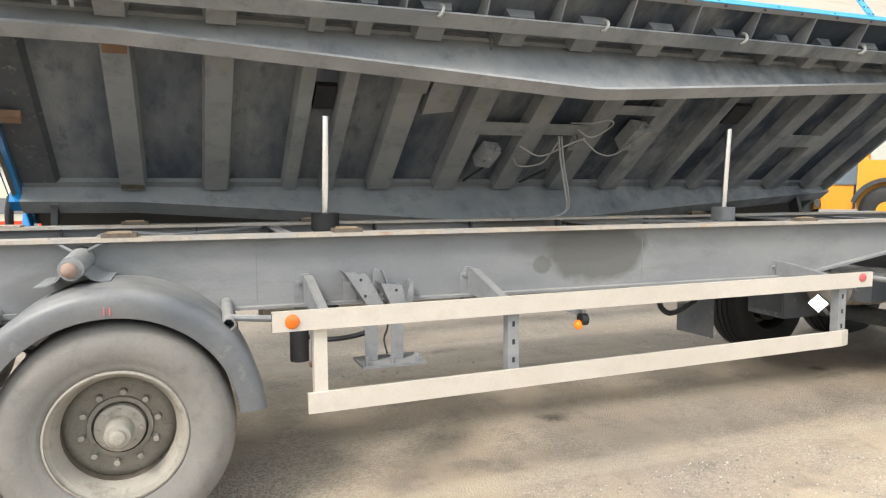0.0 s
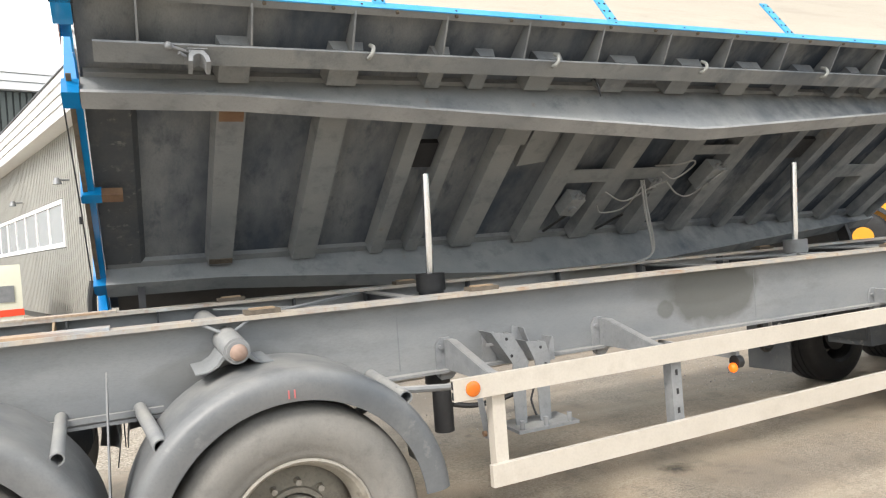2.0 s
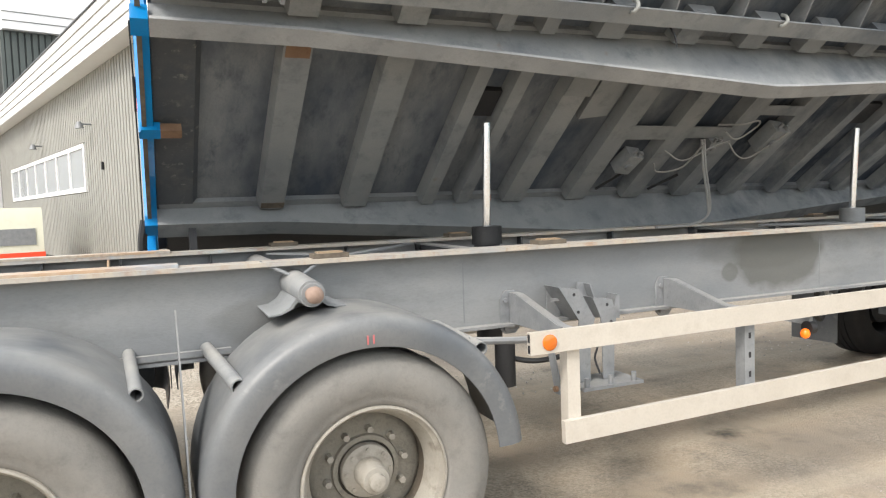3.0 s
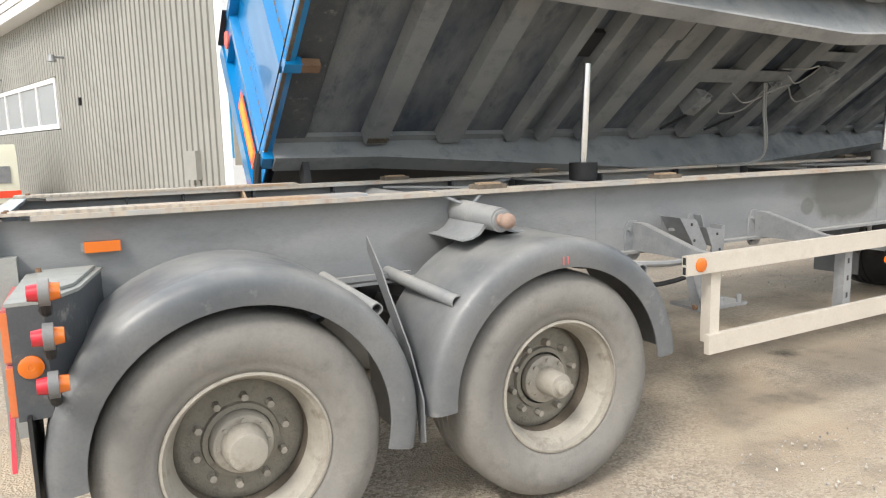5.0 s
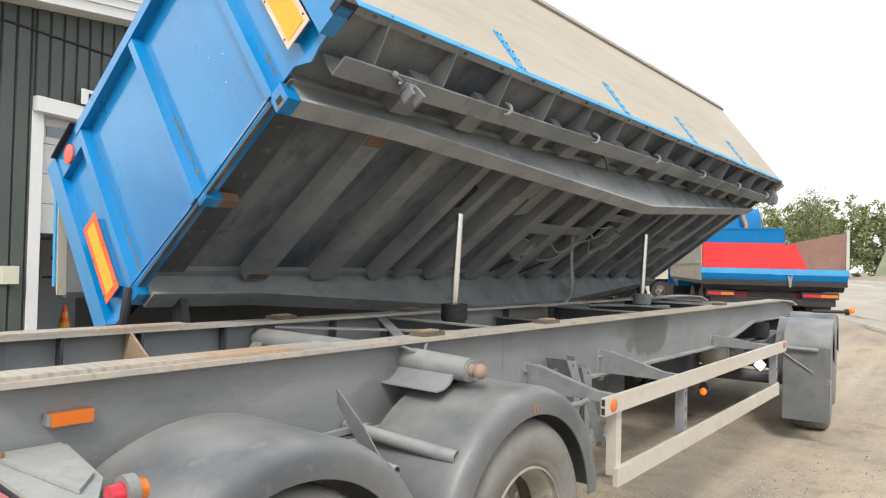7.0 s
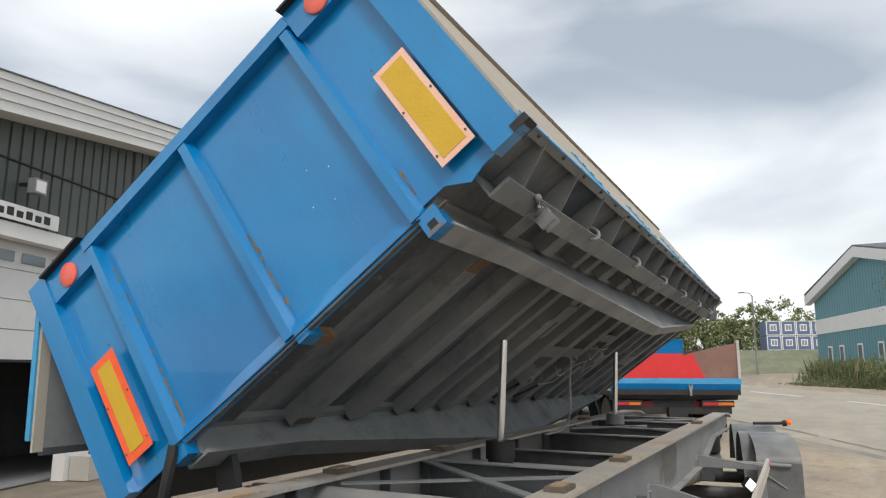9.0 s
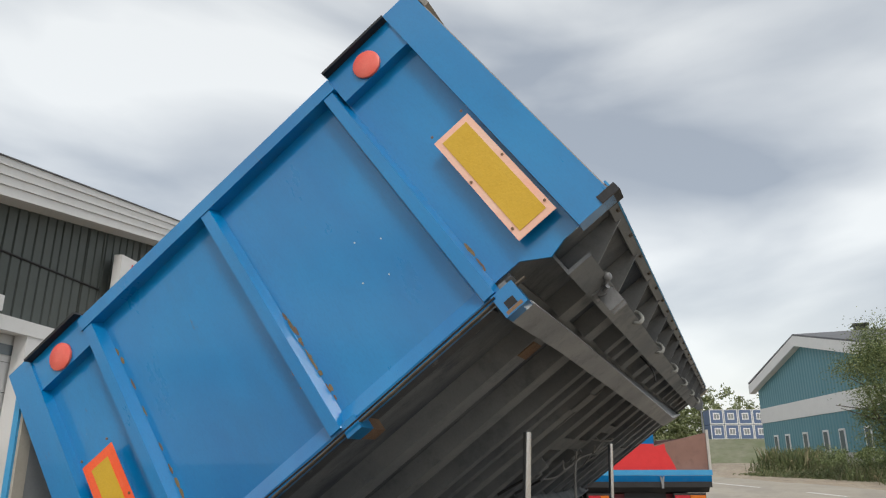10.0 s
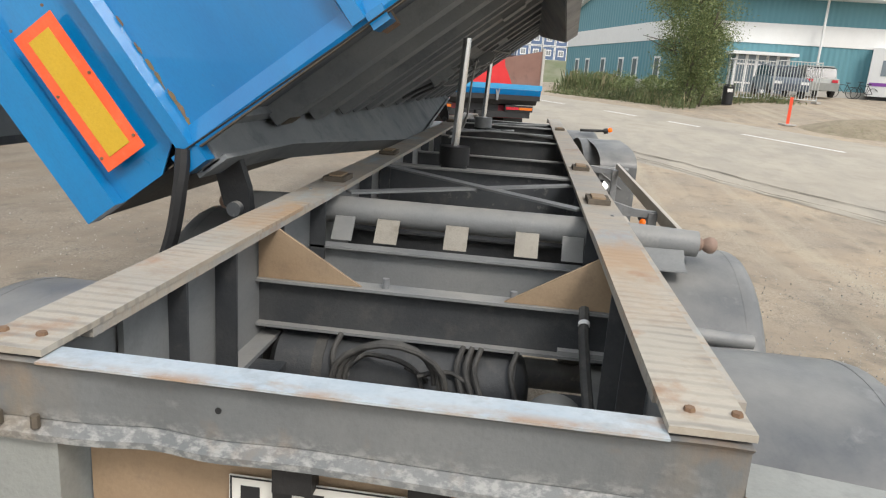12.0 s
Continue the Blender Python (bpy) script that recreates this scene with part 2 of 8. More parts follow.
    "caravan": worn("cream_caravan_shell", (0.66, 0.65, 0.52), (0.72, 0.71, 0.6), None, 0.4, scale=1),
    "purple": plain("purple_stripe", (0.2, 0.05, 0.3), 0.5),
    "reflect": worn("faded_red_reflector", (0.80, 0.11, 0.08), (0.85, 0.24, 0.18), (0.7, 0.08, 0.06), 0.35, scale=8, amount=0.6),
}

M["ball_rust"] = worn("bare_rusty_ball", (0.25, 0.17, 0.13), (0.35, 0.255, 0.205), (0.2, 0.13, 0.095), 0.7, scale=9, amount=0.8, stain_amount=0.5)
M["pale_bars"] = worn("pale_galvanised_bars", (0.46, 0.47, 0.46), (0.54, 0.55, 0.54), None, 0.5, scale=3)
M["ply_rail"] = worn("dusty_top_rail", (0.27, 0.24, 0.20), (0.34, 0.305, 0.25), (0.17, 0.15, 0.12), 0.7, scale=1.6, amount=0.8, stain_amount=0.4)
M["rear_paint"] = worn("scuffed_rear_beam_paint", (0.14, 0.15, 0.155), (0.21, 0.215, 0.215), (0.10, 0.105, 0.11), 0.55, scale=1.8, amount=0.9, stain_amount=0.45, bump=0.04)
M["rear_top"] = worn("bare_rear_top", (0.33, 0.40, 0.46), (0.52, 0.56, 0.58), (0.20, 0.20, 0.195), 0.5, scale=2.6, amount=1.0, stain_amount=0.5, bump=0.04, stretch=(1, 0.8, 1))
M["web"] = worn("grey_rail_web", (0.18, 0.19, 0.198), (0.28, 0.28, 0.273), (0.115, 0.117, 0.118), 0.55, scale=1.1, amount=0.9, stain_amount=0.4, bump=0.03, stretch=(0.6, 1, 1.6))


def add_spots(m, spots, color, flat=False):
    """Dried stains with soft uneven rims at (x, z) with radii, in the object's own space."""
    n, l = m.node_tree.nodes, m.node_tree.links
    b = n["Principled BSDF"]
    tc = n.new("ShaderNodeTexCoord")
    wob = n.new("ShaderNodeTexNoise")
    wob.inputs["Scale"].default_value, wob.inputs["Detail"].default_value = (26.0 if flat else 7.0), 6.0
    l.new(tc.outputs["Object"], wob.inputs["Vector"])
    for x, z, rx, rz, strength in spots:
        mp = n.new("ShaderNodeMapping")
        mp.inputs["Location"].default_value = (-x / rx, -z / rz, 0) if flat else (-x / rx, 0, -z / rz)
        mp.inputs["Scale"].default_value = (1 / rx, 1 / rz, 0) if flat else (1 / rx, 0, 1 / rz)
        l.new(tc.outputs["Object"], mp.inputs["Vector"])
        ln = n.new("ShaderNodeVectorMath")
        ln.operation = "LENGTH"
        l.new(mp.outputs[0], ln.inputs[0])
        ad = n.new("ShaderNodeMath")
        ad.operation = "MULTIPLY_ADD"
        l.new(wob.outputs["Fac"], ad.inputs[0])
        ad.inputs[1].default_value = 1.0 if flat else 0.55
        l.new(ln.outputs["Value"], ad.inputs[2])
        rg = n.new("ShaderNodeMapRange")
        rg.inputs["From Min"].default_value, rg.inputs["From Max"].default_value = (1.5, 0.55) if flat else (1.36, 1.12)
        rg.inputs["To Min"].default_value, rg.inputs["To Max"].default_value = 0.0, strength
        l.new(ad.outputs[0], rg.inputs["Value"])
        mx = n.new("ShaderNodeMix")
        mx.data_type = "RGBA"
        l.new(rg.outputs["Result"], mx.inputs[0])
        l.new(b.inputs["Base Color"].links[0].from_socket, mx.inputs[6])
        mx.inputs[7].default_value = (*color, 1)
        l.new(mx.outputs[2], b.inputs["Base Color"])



def add_wear_or_shade(m, color, scale, stretch, lo, hi, strength, band=None):
    """Scattered rusty scratches and runs, and blotches of painted shade, over a paint; band = (axis, from, to) fades
    them in along that axis.
    """
    n, l = m.node_tree.nodes, m.node_tree.links
    b = n["Principled BSDF"]
    tc = n.new("ShaderNodeTexCoord")
    mp = n.new("ShaderNodeMapping")
    mp.inputs["Scale"].default_value = stretch
    l.new(tc.outputs["Object"], mp.inputs["Vector"])
    k = n.new("ShaderNodeTexNoise")
    k.inputs["Scale"].default_value, k.inputs["Detail"].default_value, k.inputs["Roughness"].default_value = scale, 9.0, 0.65
    l.new(mp.outputs[0], k.inputs["Vector"])
    rg = n.new("ShaderNodeMapRange")
    rg.inputs["From Min"].default_value, rg.inputs["From Max"].default_value = lo, hi
    rg.inputs["To Max"].default_value = strength
    l.new(k.outputs["Fac"], rg.inputs["Value"])
    fac = rg.outputs["Result"]
    if band:
        sx = n.new("ShaderNodeSeparateXYZ")
        l.new(tc.outputs["Object"], sx.inputs[0])
        r2 = n.new("ShaderNodeMapRange")
        r2.inputs["From Min"].default_value, r2.inputs["From Max"].default_value = band[1], band[2]
        l.new(sx.outputs[band[0]], r2.inputs["Value"])
        mu = n.new("ShaderNodeMath")
        mu.operation = "MULTIPLY"
        l.new(fac, mu.inputs[0])
        l.new(r2.outputs["Result"], mu.inputs[1])
        fac = mu.outputs[0]
    mx = n.new("ShaderNodeMix")
    mx.data_type = "RGBA"
    l.new(fac, mx.inputs[0])
    l.new(b.inputs["Base Color"].links[0].from_socket, mx.inputs[6])
    mx.inputs[7].default_value = (*color, 1)
    l.new(mx.outputs[2], b.inputs["Base Color"])


def add_ridges(m, color, period, strength):
    """Worn bands across a plate, uneven in depth and broken by patches."""
    n, l = m.node_tree.nodes, m.node_tree.links
    b = n["Principled BSDF"]
    tc = n.new("ShaderNodeTexCoord")
    wv = n.new("ShaderNodeTexWave")
    wv.bands_direction = "X"
    wv.inputs["Scale"].default_value = 0.314 / period
    wv.inputs["Distortion"].default_value, wv.inputs["Detail"].default_value, wv.inputs["Detail Scale"].default_value = 1.6, 3.0, 1.5
    l.new(tc.outputs["Object"], wv.inputs["Vector"])
    k = n.new("ShaderNodeTexNoise")
    k.inputs["Scale"].default_value, k.inputs["Detail"].default_value = 3.0, 6.0
    l.new(tc.outputs["Object"], k.inputs["Vector"])
    r = n.new("ShaderNodeMapRange")
    r.inputs["From Min"].default_value, r.inputs["From Max"].default_value, r.inputs["To Max"].default_value = 0.40, 0.62, strength
    l.new(k.outputs["Fac"], r.inputs["Value"])
    w2 = n.new("ShaderNodeMapRange")
    w2.inputs["From Min"].default_value, w2.inputs["From Max"].default_value = 0.55, 0.95
    l.new(wv.outputs["Fac"], w2.inputs["Value"])
    mu = n.new("ShaderNodeMath")
    mu.operation = "MULTIPLY"
    l.new(r.outputs["Result"], mu.inputs[0])
    l.new(w2.outputs["Result"], mu.inputs[1])
    mx = n.new("ShaderNodeMix")
    mx.data_type = "RGBA"
    l.new(mu.outputs[0], mx.inputs[0])
    l.new(b.inputs["Base Color"].links[0].from_socket, mx.inputs[6])
    mx.inputs[7].default_value = (*color, 1)
    l.new(mx.outputs[2], b.inputs["Base Color"])


def add_dust(m, color, strength):
    """Dust that has settled on faces that look up, broken by noise."""
    n, l = m.node_tree.nodes, m.node_tree.links
    b = n["Principled BSDF"]
    geo = n.new("ShaderNodeNewGeometry")
    sx = n.new("ShaderNodeSeparateXYZ")
    l.new(geo.outputs["Normal"], sx.inputs[0])
    k = n.new("ShaderNodeTexNoise")
    k.inputs["Scale"].default_value, k.inputs["Detail"].default_value = 4.0, 7.0
    l.new(geo.outputs["Position"], k.inputs["Vector"])
    r1 = n.new("ShaderNodeMapRange")
    r1.inputs["From Min"].default_value, r1.inputs["From Max"].default_value = 0.25, 0.95
    l.new(sx.outputs["Z"], r1.inputs["Value"])
    r2 = n.new("ShaderNodeMapRange")
    r2.inputs["From Min"].default_value, r2.inputs["From Max"].default_value, r2.inputs["To Max"].default_value = 0.32, 0.62, strength
    l.new(k.outputs["Fac"], r2.inputs["Value"])
    mu = n.new("ShaderNodeMath")
    mu.operation = "MULTIPLY"
    l.new(r1.outputs["Result"], mu.inputs[0])
    l.new(r2.outputs["Result"], mu.inputs[1])
    mx = n.new("ShaderNodeMix")
    mx.data_type = "RGBA"
    l.new(mu.outputs[0], mx.inputs[0])
    l.new(b.inputs["Base Color"].links[0].from_socket, mx.inputs[6])
    mx.inputs[7].default_value = (*color, 1)
    l.new(mx.outputs[2], b.inputs["Base Color"])


for dusty, amount in (("fender", 0.48), ("chassis", 0.75), ("chassis_dark", 0.75), ("galv", 0.7)):
    add_dust(M[dusty], (0.33, 0.32, 0.295), amount)
add_ridges(M["wear"], (0.17, 0.165, 0.155), 0.042, 0.55)
add_wear_or_shade(M["blue"], (0.10, 0.075, 0.05), 4.5, (1, 2.4, 0.7), 0.66, 0.74, 0.8)
add_wear_or_shade(M["blue"], (0.14, 0.27, 0.40), 16.0, (1, 1, 1), 0.68, 0.76, 0.45)
add_wear_or_shade(M["under"], (0.20, 0.13, 0.085), 5.0, (1, 1, 1), 0.66, 0.78, 0.6)
# Painted shade: both underside paints darken in blotches towards the front.
add_wear_or_shade(M["floor_under"], (0.028, 0.038, 0.055), 2.2, (1.3, 0.6, 1), 0.36, 0.56, 0.9, ("X", 3.6, 6.0))
add_wear_or_shade(M["under"], (0.07, 0.085, 0.105), 2.6, (1.3, 0.6, 1), 0.44, 0.62, 0.75, ("X", 4.2, 7.0))
add_wear_or_shade(M["fender"], (0.26, 0.26, 0.255), 9.0, (1, 1, 1), 0.60, 0.75, 0.7)
add_wear_or_shade(M["wear"], (0.40, 0.26, 0.15), 2.2, (0.8, 1, 1), 0.40, 0.56, 0.8, ("X", 0.45, 1.0))
add_wear_or_shade(M["wear"], (0.33, 0.17, 0.08), 5.0, (0.8, 1, 1), 0.56, 0.68, 0.7)
add_wear_or_shade(M["wear"], (0.27, 0.37, 0.45), 2.2, (0.7, 1.5, 1), 0.46, 0.6, 0.65, ("X", 1.15, 1.4))
add_wear_or_shade(M["top"], (0.34, 0.46, 0.54), 2.6, (0.7, 1.5, 1), 0.57, 0.68, 0.65)
add_wear_or_shade(M["top"], (0.30, 0.15, 0.07), 3.4, (0.6, 1.5, 1), 0.60, 0.70, 0.7)
add_wear_or_shade(M["chassis_dark"], (0.27, 0.26, 0.24), 13.0, (1, 1, 1), 0.60, 0.72, 0.75)
add_wear_or_shade(M["chassis"], (0.36, 0.35, 0.33), 8.0, (1, 1, 1), 0.62, 0.76, 0.6)
add_wear_or_shade(M["rear_paint"], (0.36, 0.36, 0.345), 60.0, (1, 0.6, 1.0), 0.46, 0.60, 0.75, ("Z", 1.315, 1.28))
add_wear_or_shade(M["rear_paint"], (0.42, 0.42, 0.40), 7.0, (1, 0.6, 1.2), 0.60, 0.74, 0.5)
add_wear_or_shade(M["rear_top"], (0.36, 0.22, 0.12), 5.0, (1, 0.6, 1), 0.56, 0.66, 0.8)
add_wear_or_shade(M["rear_top"], (0.36, 0.22, 0.12), 9.0, (1, 0.5, 1), 0.47, 0.6, 0.8, ("X", 0.03, 0.0))
add_wear_or_shade(M["rear_paint"], (0.27, 0.17, 0.09), 3.0, (1, 1, 1), 0.54, 0.70, 0.6)
add_wear_or_shade(M["rear_paint"], (0.30, 0.22, 0.13), 6.0, (1, 1, 0.5), 0.40, 0.62, 0.75, ("Y", 0.45, 0.66))
add_wear_or_shade(M["rear_paint"], (0.30, 0.22, 0.13), 6.0, (1, 1, 0.5), 0.42, 0.64, 0.7, ("Y", -0.45, -0.66))
add_wear_or_shade(M["rim"], (0.13, 0.11, 0.09), 7.0, (1, 1, 1), 0.58, 0.7, 0.6)
add_wear_or_shade(M["beam"], (0.19, 0.13, 0.09), 5.0, (1, 1, 1), 0.66, 0.78, 0.6)
add_spots(M["web"], ((5.12, 1.24, 0.40, 0.22, 0.75), (5.0, 1.30, 0.5, 0.14, 0.4), (4.72, 1.16, 0.07, 0.06, 0.6), (2.0, 1.12, 0.35, 0.15, 0.35)), (0.085, 0.085, 0.075))


# ---- mesh helpers ----
def box(bm, x0, x1, y0, y1, z0, z1):
    v = [bm.verts.new(p) for p in ((x0, y0, z0), (x1, y0, z0), (x1, y1, z0), (x0, y1, z0), (x0, y0, z1), (x1, y0, z1), (x1, y1, z1), (x0, y1, z1))]
    for q in ((0, 3, 2, 1), (4, 5, 6, 7), (0, 1, 5, 4), (1, 2, 6, 5), (2, 3, 7, 6), (3, 0, 4, 7)):
        bm.faces.new([v[i] for i in q])
    return bm


def bx(*a):
    return box(bmesh.new(), *a)


def prism(bm, pts, axis, a0, a1):
    """Polygon pts, in the two axes left in order xyz, drawn out along axis from a0 to a1."""
    def place(p, a):
        q = list(p)
        q.insert("xyz".index(axis), a)
        return q
    lo, hi = [bm.verts.new(place(p, a0)) for p in pts], [bm.verts.new(place(p, a1)) for p in pts]
    k = len(pts)
    for i in range(k):
        bm.faces.new((lo[i], lo[(i + 1) % k], hi[(i + 1) % k], hi[i]))
    bm.faces.new(lo[::-1])
    bm.faces.new(hi)
    return bm


def pr(*a):
    return prism(bmesh.new(), *a)


def cyl(bm, p0, p1, r0, r1=None, seg=20):
    r1 = r0 if r1 is None else r1
    p0, p1 = Vector(p0), Vector(p1)
    q = (p1 - p0).to_track_quat("Z", "Y")
    rings = []
    for p, r in ((p0, r0), (p1, r1)):
        rings.append([bm.verts.new(p + q @ Vector((r * math.cos(2 * math.pi * i / seg), r * math.sin(2 * math.pi * i / seg), 0))) for i in range(seg)])
    for i in range(seg):
        bm.faces.new((rings[0][i], rings[0][(i + 1) % seg], rings[1][(i + 1) % seg], rings[1][i]))
    bm.faces.new(rings[0][::-1])
    bm.faces.new(rings[1])
    return bm


def cy(*a, **k):
    return cyl(bmesh.new(), *a, **k)


def lathe(bm, prof, centre, seg=40, closed=False):
    """Turn (radius, y) pairs round an axis along y through centre."""
    c = Vector(centre)
    rings = [[bm.verts.new(c + Vector((r * math.cos(2 * math.pi * i / seg), h, r * math.sin(2 * math.pi * i / seg)))) for i in range(seg)] for r, h in prof]
    pairs = list(zip(rings, rings[1:])) + ([(rings[-1], rings[0])] if closed else [])
    for a, b in pairs:
        for i in range(seg):
            bm.faces.new((a[i], b[i], b[(i + 1) % seg], a[(i + 1) % seg]))
    if not closed:
        bm.faces.new(rings[0])
        bm.faces.new(rings[-1][::-1])
    return bm


def hollow(p0, p1, r, wall=0.005, deep=0.15, seg=24):
    """A tube from p0 to p1 that is open at p1."""
    bm = bmesh.new()
    p0, p1 = Vector(p0), Vector(p1)
    d = (p1 - p0).normalized()
    q = d.to_track_quat("Z", "Y")
    rings = [[bm.verts.new(c + q @ Vector((k * math.cos(2 * math.pi * i / seg), k * math.sin(2 * math.pi * i / seg), 0))) for i in range(seg)] for c, k in ((p0, r), (p1, r), (p1, r - wall), (p1 - d * deep, r - wall))]
    for a, b in zip(rings, rings[1:]):
        for i in range(seg):
            bm.faces.new((a[i], a[(i + 1) % seg], b[(i + 1) % seg], b[i]))
    bm.faces.new(rings[0][::-1])
    bm.faces.new(rings[-1])
    return bm


def tube(bm, pts, r, seg=8):
    pts = [Vector(p) for p in pts]
    rings = []
    for i, p in enumerate(pts):
        d = (pts[min(i + 1, len(pts) - 1)] - pts[max(i - 1, 0)]).normalized()
        q = d.to_track_quat("Z", "Y")
        rings.append([bm.verts.new(p + q @ Vector((r * math.cos(2 * math.pi * k / seg), r * math.sin(2 * math.pi * k / seg), 0))) for k in range(seg)])
    for a, b in zip(rings, rings[1:]):
        off = min(range(seg), key=lambda s: sum((a[k].co - b[(k + s) % seg].co).length for k in range(0, seg, 2)))
        for k in range(seg):
            bm.faces.new((a[k], a[(k + 1) % seg], b[(k + 1 + off) % seg], b[(k + off) % seg]))
    bm.faces.new(rings[0][::-1])
    bm.faces.new(rings[-1])
    return bm


def curve_pts(ctrl, n=8):
    """A smooth run of points through ctrl."""
    c = [Vector(p) for p in ctrl]
    c = [2 * c[0] - c[1]] + c + [2 * c[-1] - c[-2]]
    out = []
    for i in range(1, len(c) - 2):
        for k in range(n):
            t = k / n
            out.append(0.5 * (2 * c[i] + (c[i + 1] - c[i - 1]) * t + (2 * c[i - 1] - 5 * c[i] + 4 * c[i + 1] - c[i + 2]) * t * t + (3 * c[i] - c[i - 1] - 3 * c[i + 1] + c[i + 2]) * t ** 3))
    return out + [c[-2]]


def sheet(bm, path, width_axis, w0, w1, thick, inward):
    """A bent plate: path of points (x, z), drawn along y from w0 to w1, thickened by thick towards the point inward."""
    k = len(path)
    inner = []
    for x, z in path:
        d = Vector((inward[0] - x, inward[1] - z)).normalized() * thick
        inner.append((x + d.x, z + d.y))
    poly = list(path) + inner[::-1]
    rows = [[bm.verts.new((x, y, z)) for x, z in poly] for y in (w0, w1)]
    n = len(poly)
    for i in range(n):
        bm.faces.new((rows[0][i], rows[0][(i + 1) % n], rows[1][(i + 1) % n], rows[1][i]))
    for r in rows:
        for i in range(k - 1):
            bm.faces.new((r[i], r[i + 1], r[n - 2 - i], r[n - 1 - i]))
    return bm


def part(name, bm, material, parent=None, label="", bevel=0.0, smooth=True):
    if bevel:
        bmesh.ops.bevel(bm, geom=[e for e in bm.edges if len(e.link_faces) == 2 and e.calc_face_angle(0) > 0.6], offset=bevel, segments=1, affect="EDGES", clamp_overlap=True)
    bmesh.ops.recalc_face_normals(bm, faces=bm.faces)
    me = bpy.data.meshes.new(name)
    bm.to_mesh(me)
    bm.free()
    if smooth:
        me.shade_smooth()
        me.set_sharp_from_angle(angle=radians(38))
    me.materials.append(M[material] if isinstance(material, str) else material)
    ob = new(name, me)
    ob.parent = parent
    if label:
        ob["label"] = label
    return ob


def thing(name, m, label, category, group="", kind=""):
    e = new(name)
    e.empty_display_size = 0.2
    e.matrix_world = m
    return tagged(e, label, category, group, kind)


# ---- ground ----
def ground_z(x, y):
    side = min(1.0, max(0.0, (14 - y) / 12))
    rise = min(1.0, max(0.0, (x - 27) / 15)) * min(1.0, max(0.0, (-8.5 - y) / 3))
    return 1.8 * math.tanh(max(0.0, x - 8) * 0.035) * side * side * (3 - 2 * side) + 0.6 * rise


def ground_material():
    m, n, l, b = mat_new("gravel_yard")
    geo = n.new("ShaderNodeNewGeometry")
    def noi(sc, det, ro=0.6):
        k = n.new("ShaderNodeTexNoise")
        k.inputs["Scale"].default_value, k.inputs["Detail"].default_value, k.inputs["Roughness"].default_value = sc, det, ro
        l.new(geo.outputs["Position"], k.inputs["Vector"])
        return k.outputs["Fac"]
    def rng(src, a, c):
        r = n.new("ShaderNodeMapRange")
        r.inputs["From Min"].default_value, r.inputs["From Max"].default_value = a, c
        l.new(src, r.inputs["Value"])
        return r.outputs["Result"]
    def mixc(f, c1, c2):
        k = n.new("ShaderNodeMix")
        k.data_type = "RGBA"
        for s, v in ((k.inputs[0], f), (k.inputs[6], c1), (k.inputs[7], c2)):
            if isinstance(v, tuple):
                s.default_value = (*v, 1)
            elif isinstance(v, float):
                s.default_value = v
            else:
                l.new(v, s)
        return k.outputs[2]
    vor = n.new("ShaderNodeTexVoronoi")
    vor.inputs["Scale"].default_value = 75.0
    l.new(geo.outputs["Position"], vor.inputs["Vector"])
    hsv = n.new("ShaderNodeSeparateColor")
    l.new(vor.outputs["Color"], hsv.inputs[0])
    col = mixc(rng(noi(0.55, 6), 0.36, 0.66), (0.42, 0.335, 0.24), (0.285, 0.24, 0.19))
    col = mixc(rng(noi(2.6, 8, 0.7), 0.5, 0.74), col, (0.175, 0.155, 0.125))
    mpt = n.new("ShaderNodeMapping")
    mpt.inputs["Rotation"].default_value = (0, 0, radians(6))
    mpt.inputs["Scale"].default_value = (0.10, 2.2, 1)
    l.new(geo.outputs["Position"], mpt.inputs["Vector"])
    trk = n.new("ShaderNodeTexNoise")
    trk.inputs["Scale"].default_value, trk.inputs["Detail"].default_value = 1.0, 5.0
    l.new(mpt.outputs[0], trk.inputs["Vector"])
    ft = n.new("ShaderNodeMath")
    ft.operation = "MULTIPLY"
    l.new(rng(trk.outputs["Fac"], 0.5, 0.66), ft.inputs[0])
    ft.inputs[1].default_value = 0.6
    col = mixc(ft.outputs[0], col, (0.45, 0.39, 0.295))
    gy = n.new("ShaderNodeSeparateXYZ")
    l.new(geo.outputs["Position"], gy.inputs[0])
    gya = n.new("ShaderNodeMath")
    gya.operation = "MULTIPLY_ADD"
    l.new(noi(0.5, 4), gya.inputs[0])
    gya.inputs[1].default_value = 2.4
    l.new(gy.outputs["Y"], gya.inputs[2])
    fy = n.new("ShaderNodeMath")
    fy.operation = "MULTIPLY"
    l.new(rng(gya.outputs[0], 1.2, 4.2), fy.inputs[0])
    fy.inputs[1].default_value = 0.6
    col = mixc(fy.outputs[0], col, (0.15, 0.128, 0.105))
    pebble = mixc(hsv.outputs[0], (0.14, 0.12, 0.095), (0.53, 0.47, 0.385))
    fm = n.new("ShaderNodeMath")
    fm.operation = "MULTIPLY"
    l.new(rng(noi(0.9, 5), 0.42, 0.56), fm.inputs[0])
    pf = n.new("ShaderNodeMapRange")
    pf.inputs["From Min"].default_value, pf.inputs["From Max"].default_value = 1.6, 3.6
    pf.inputs["To Min"].default_value, pf.inputs["To Max"].default_value = 0.8, 0.3
    l.new(gy.outputs["X"], pf.inputs["Value"])
    l.new(pf.outputs["Result"], fm.inputs[1])
    col = mixc(fm.outputs[0], col, pebble)
    f2 = n.new("ShaderNodeMath")
    f2.operation = "MULTIPLY"
    l.new(rng(noi(1.7, 3), 0.68, 0.76), f2.inputs[0])
    f2.inputs[1].default_value = 0.45
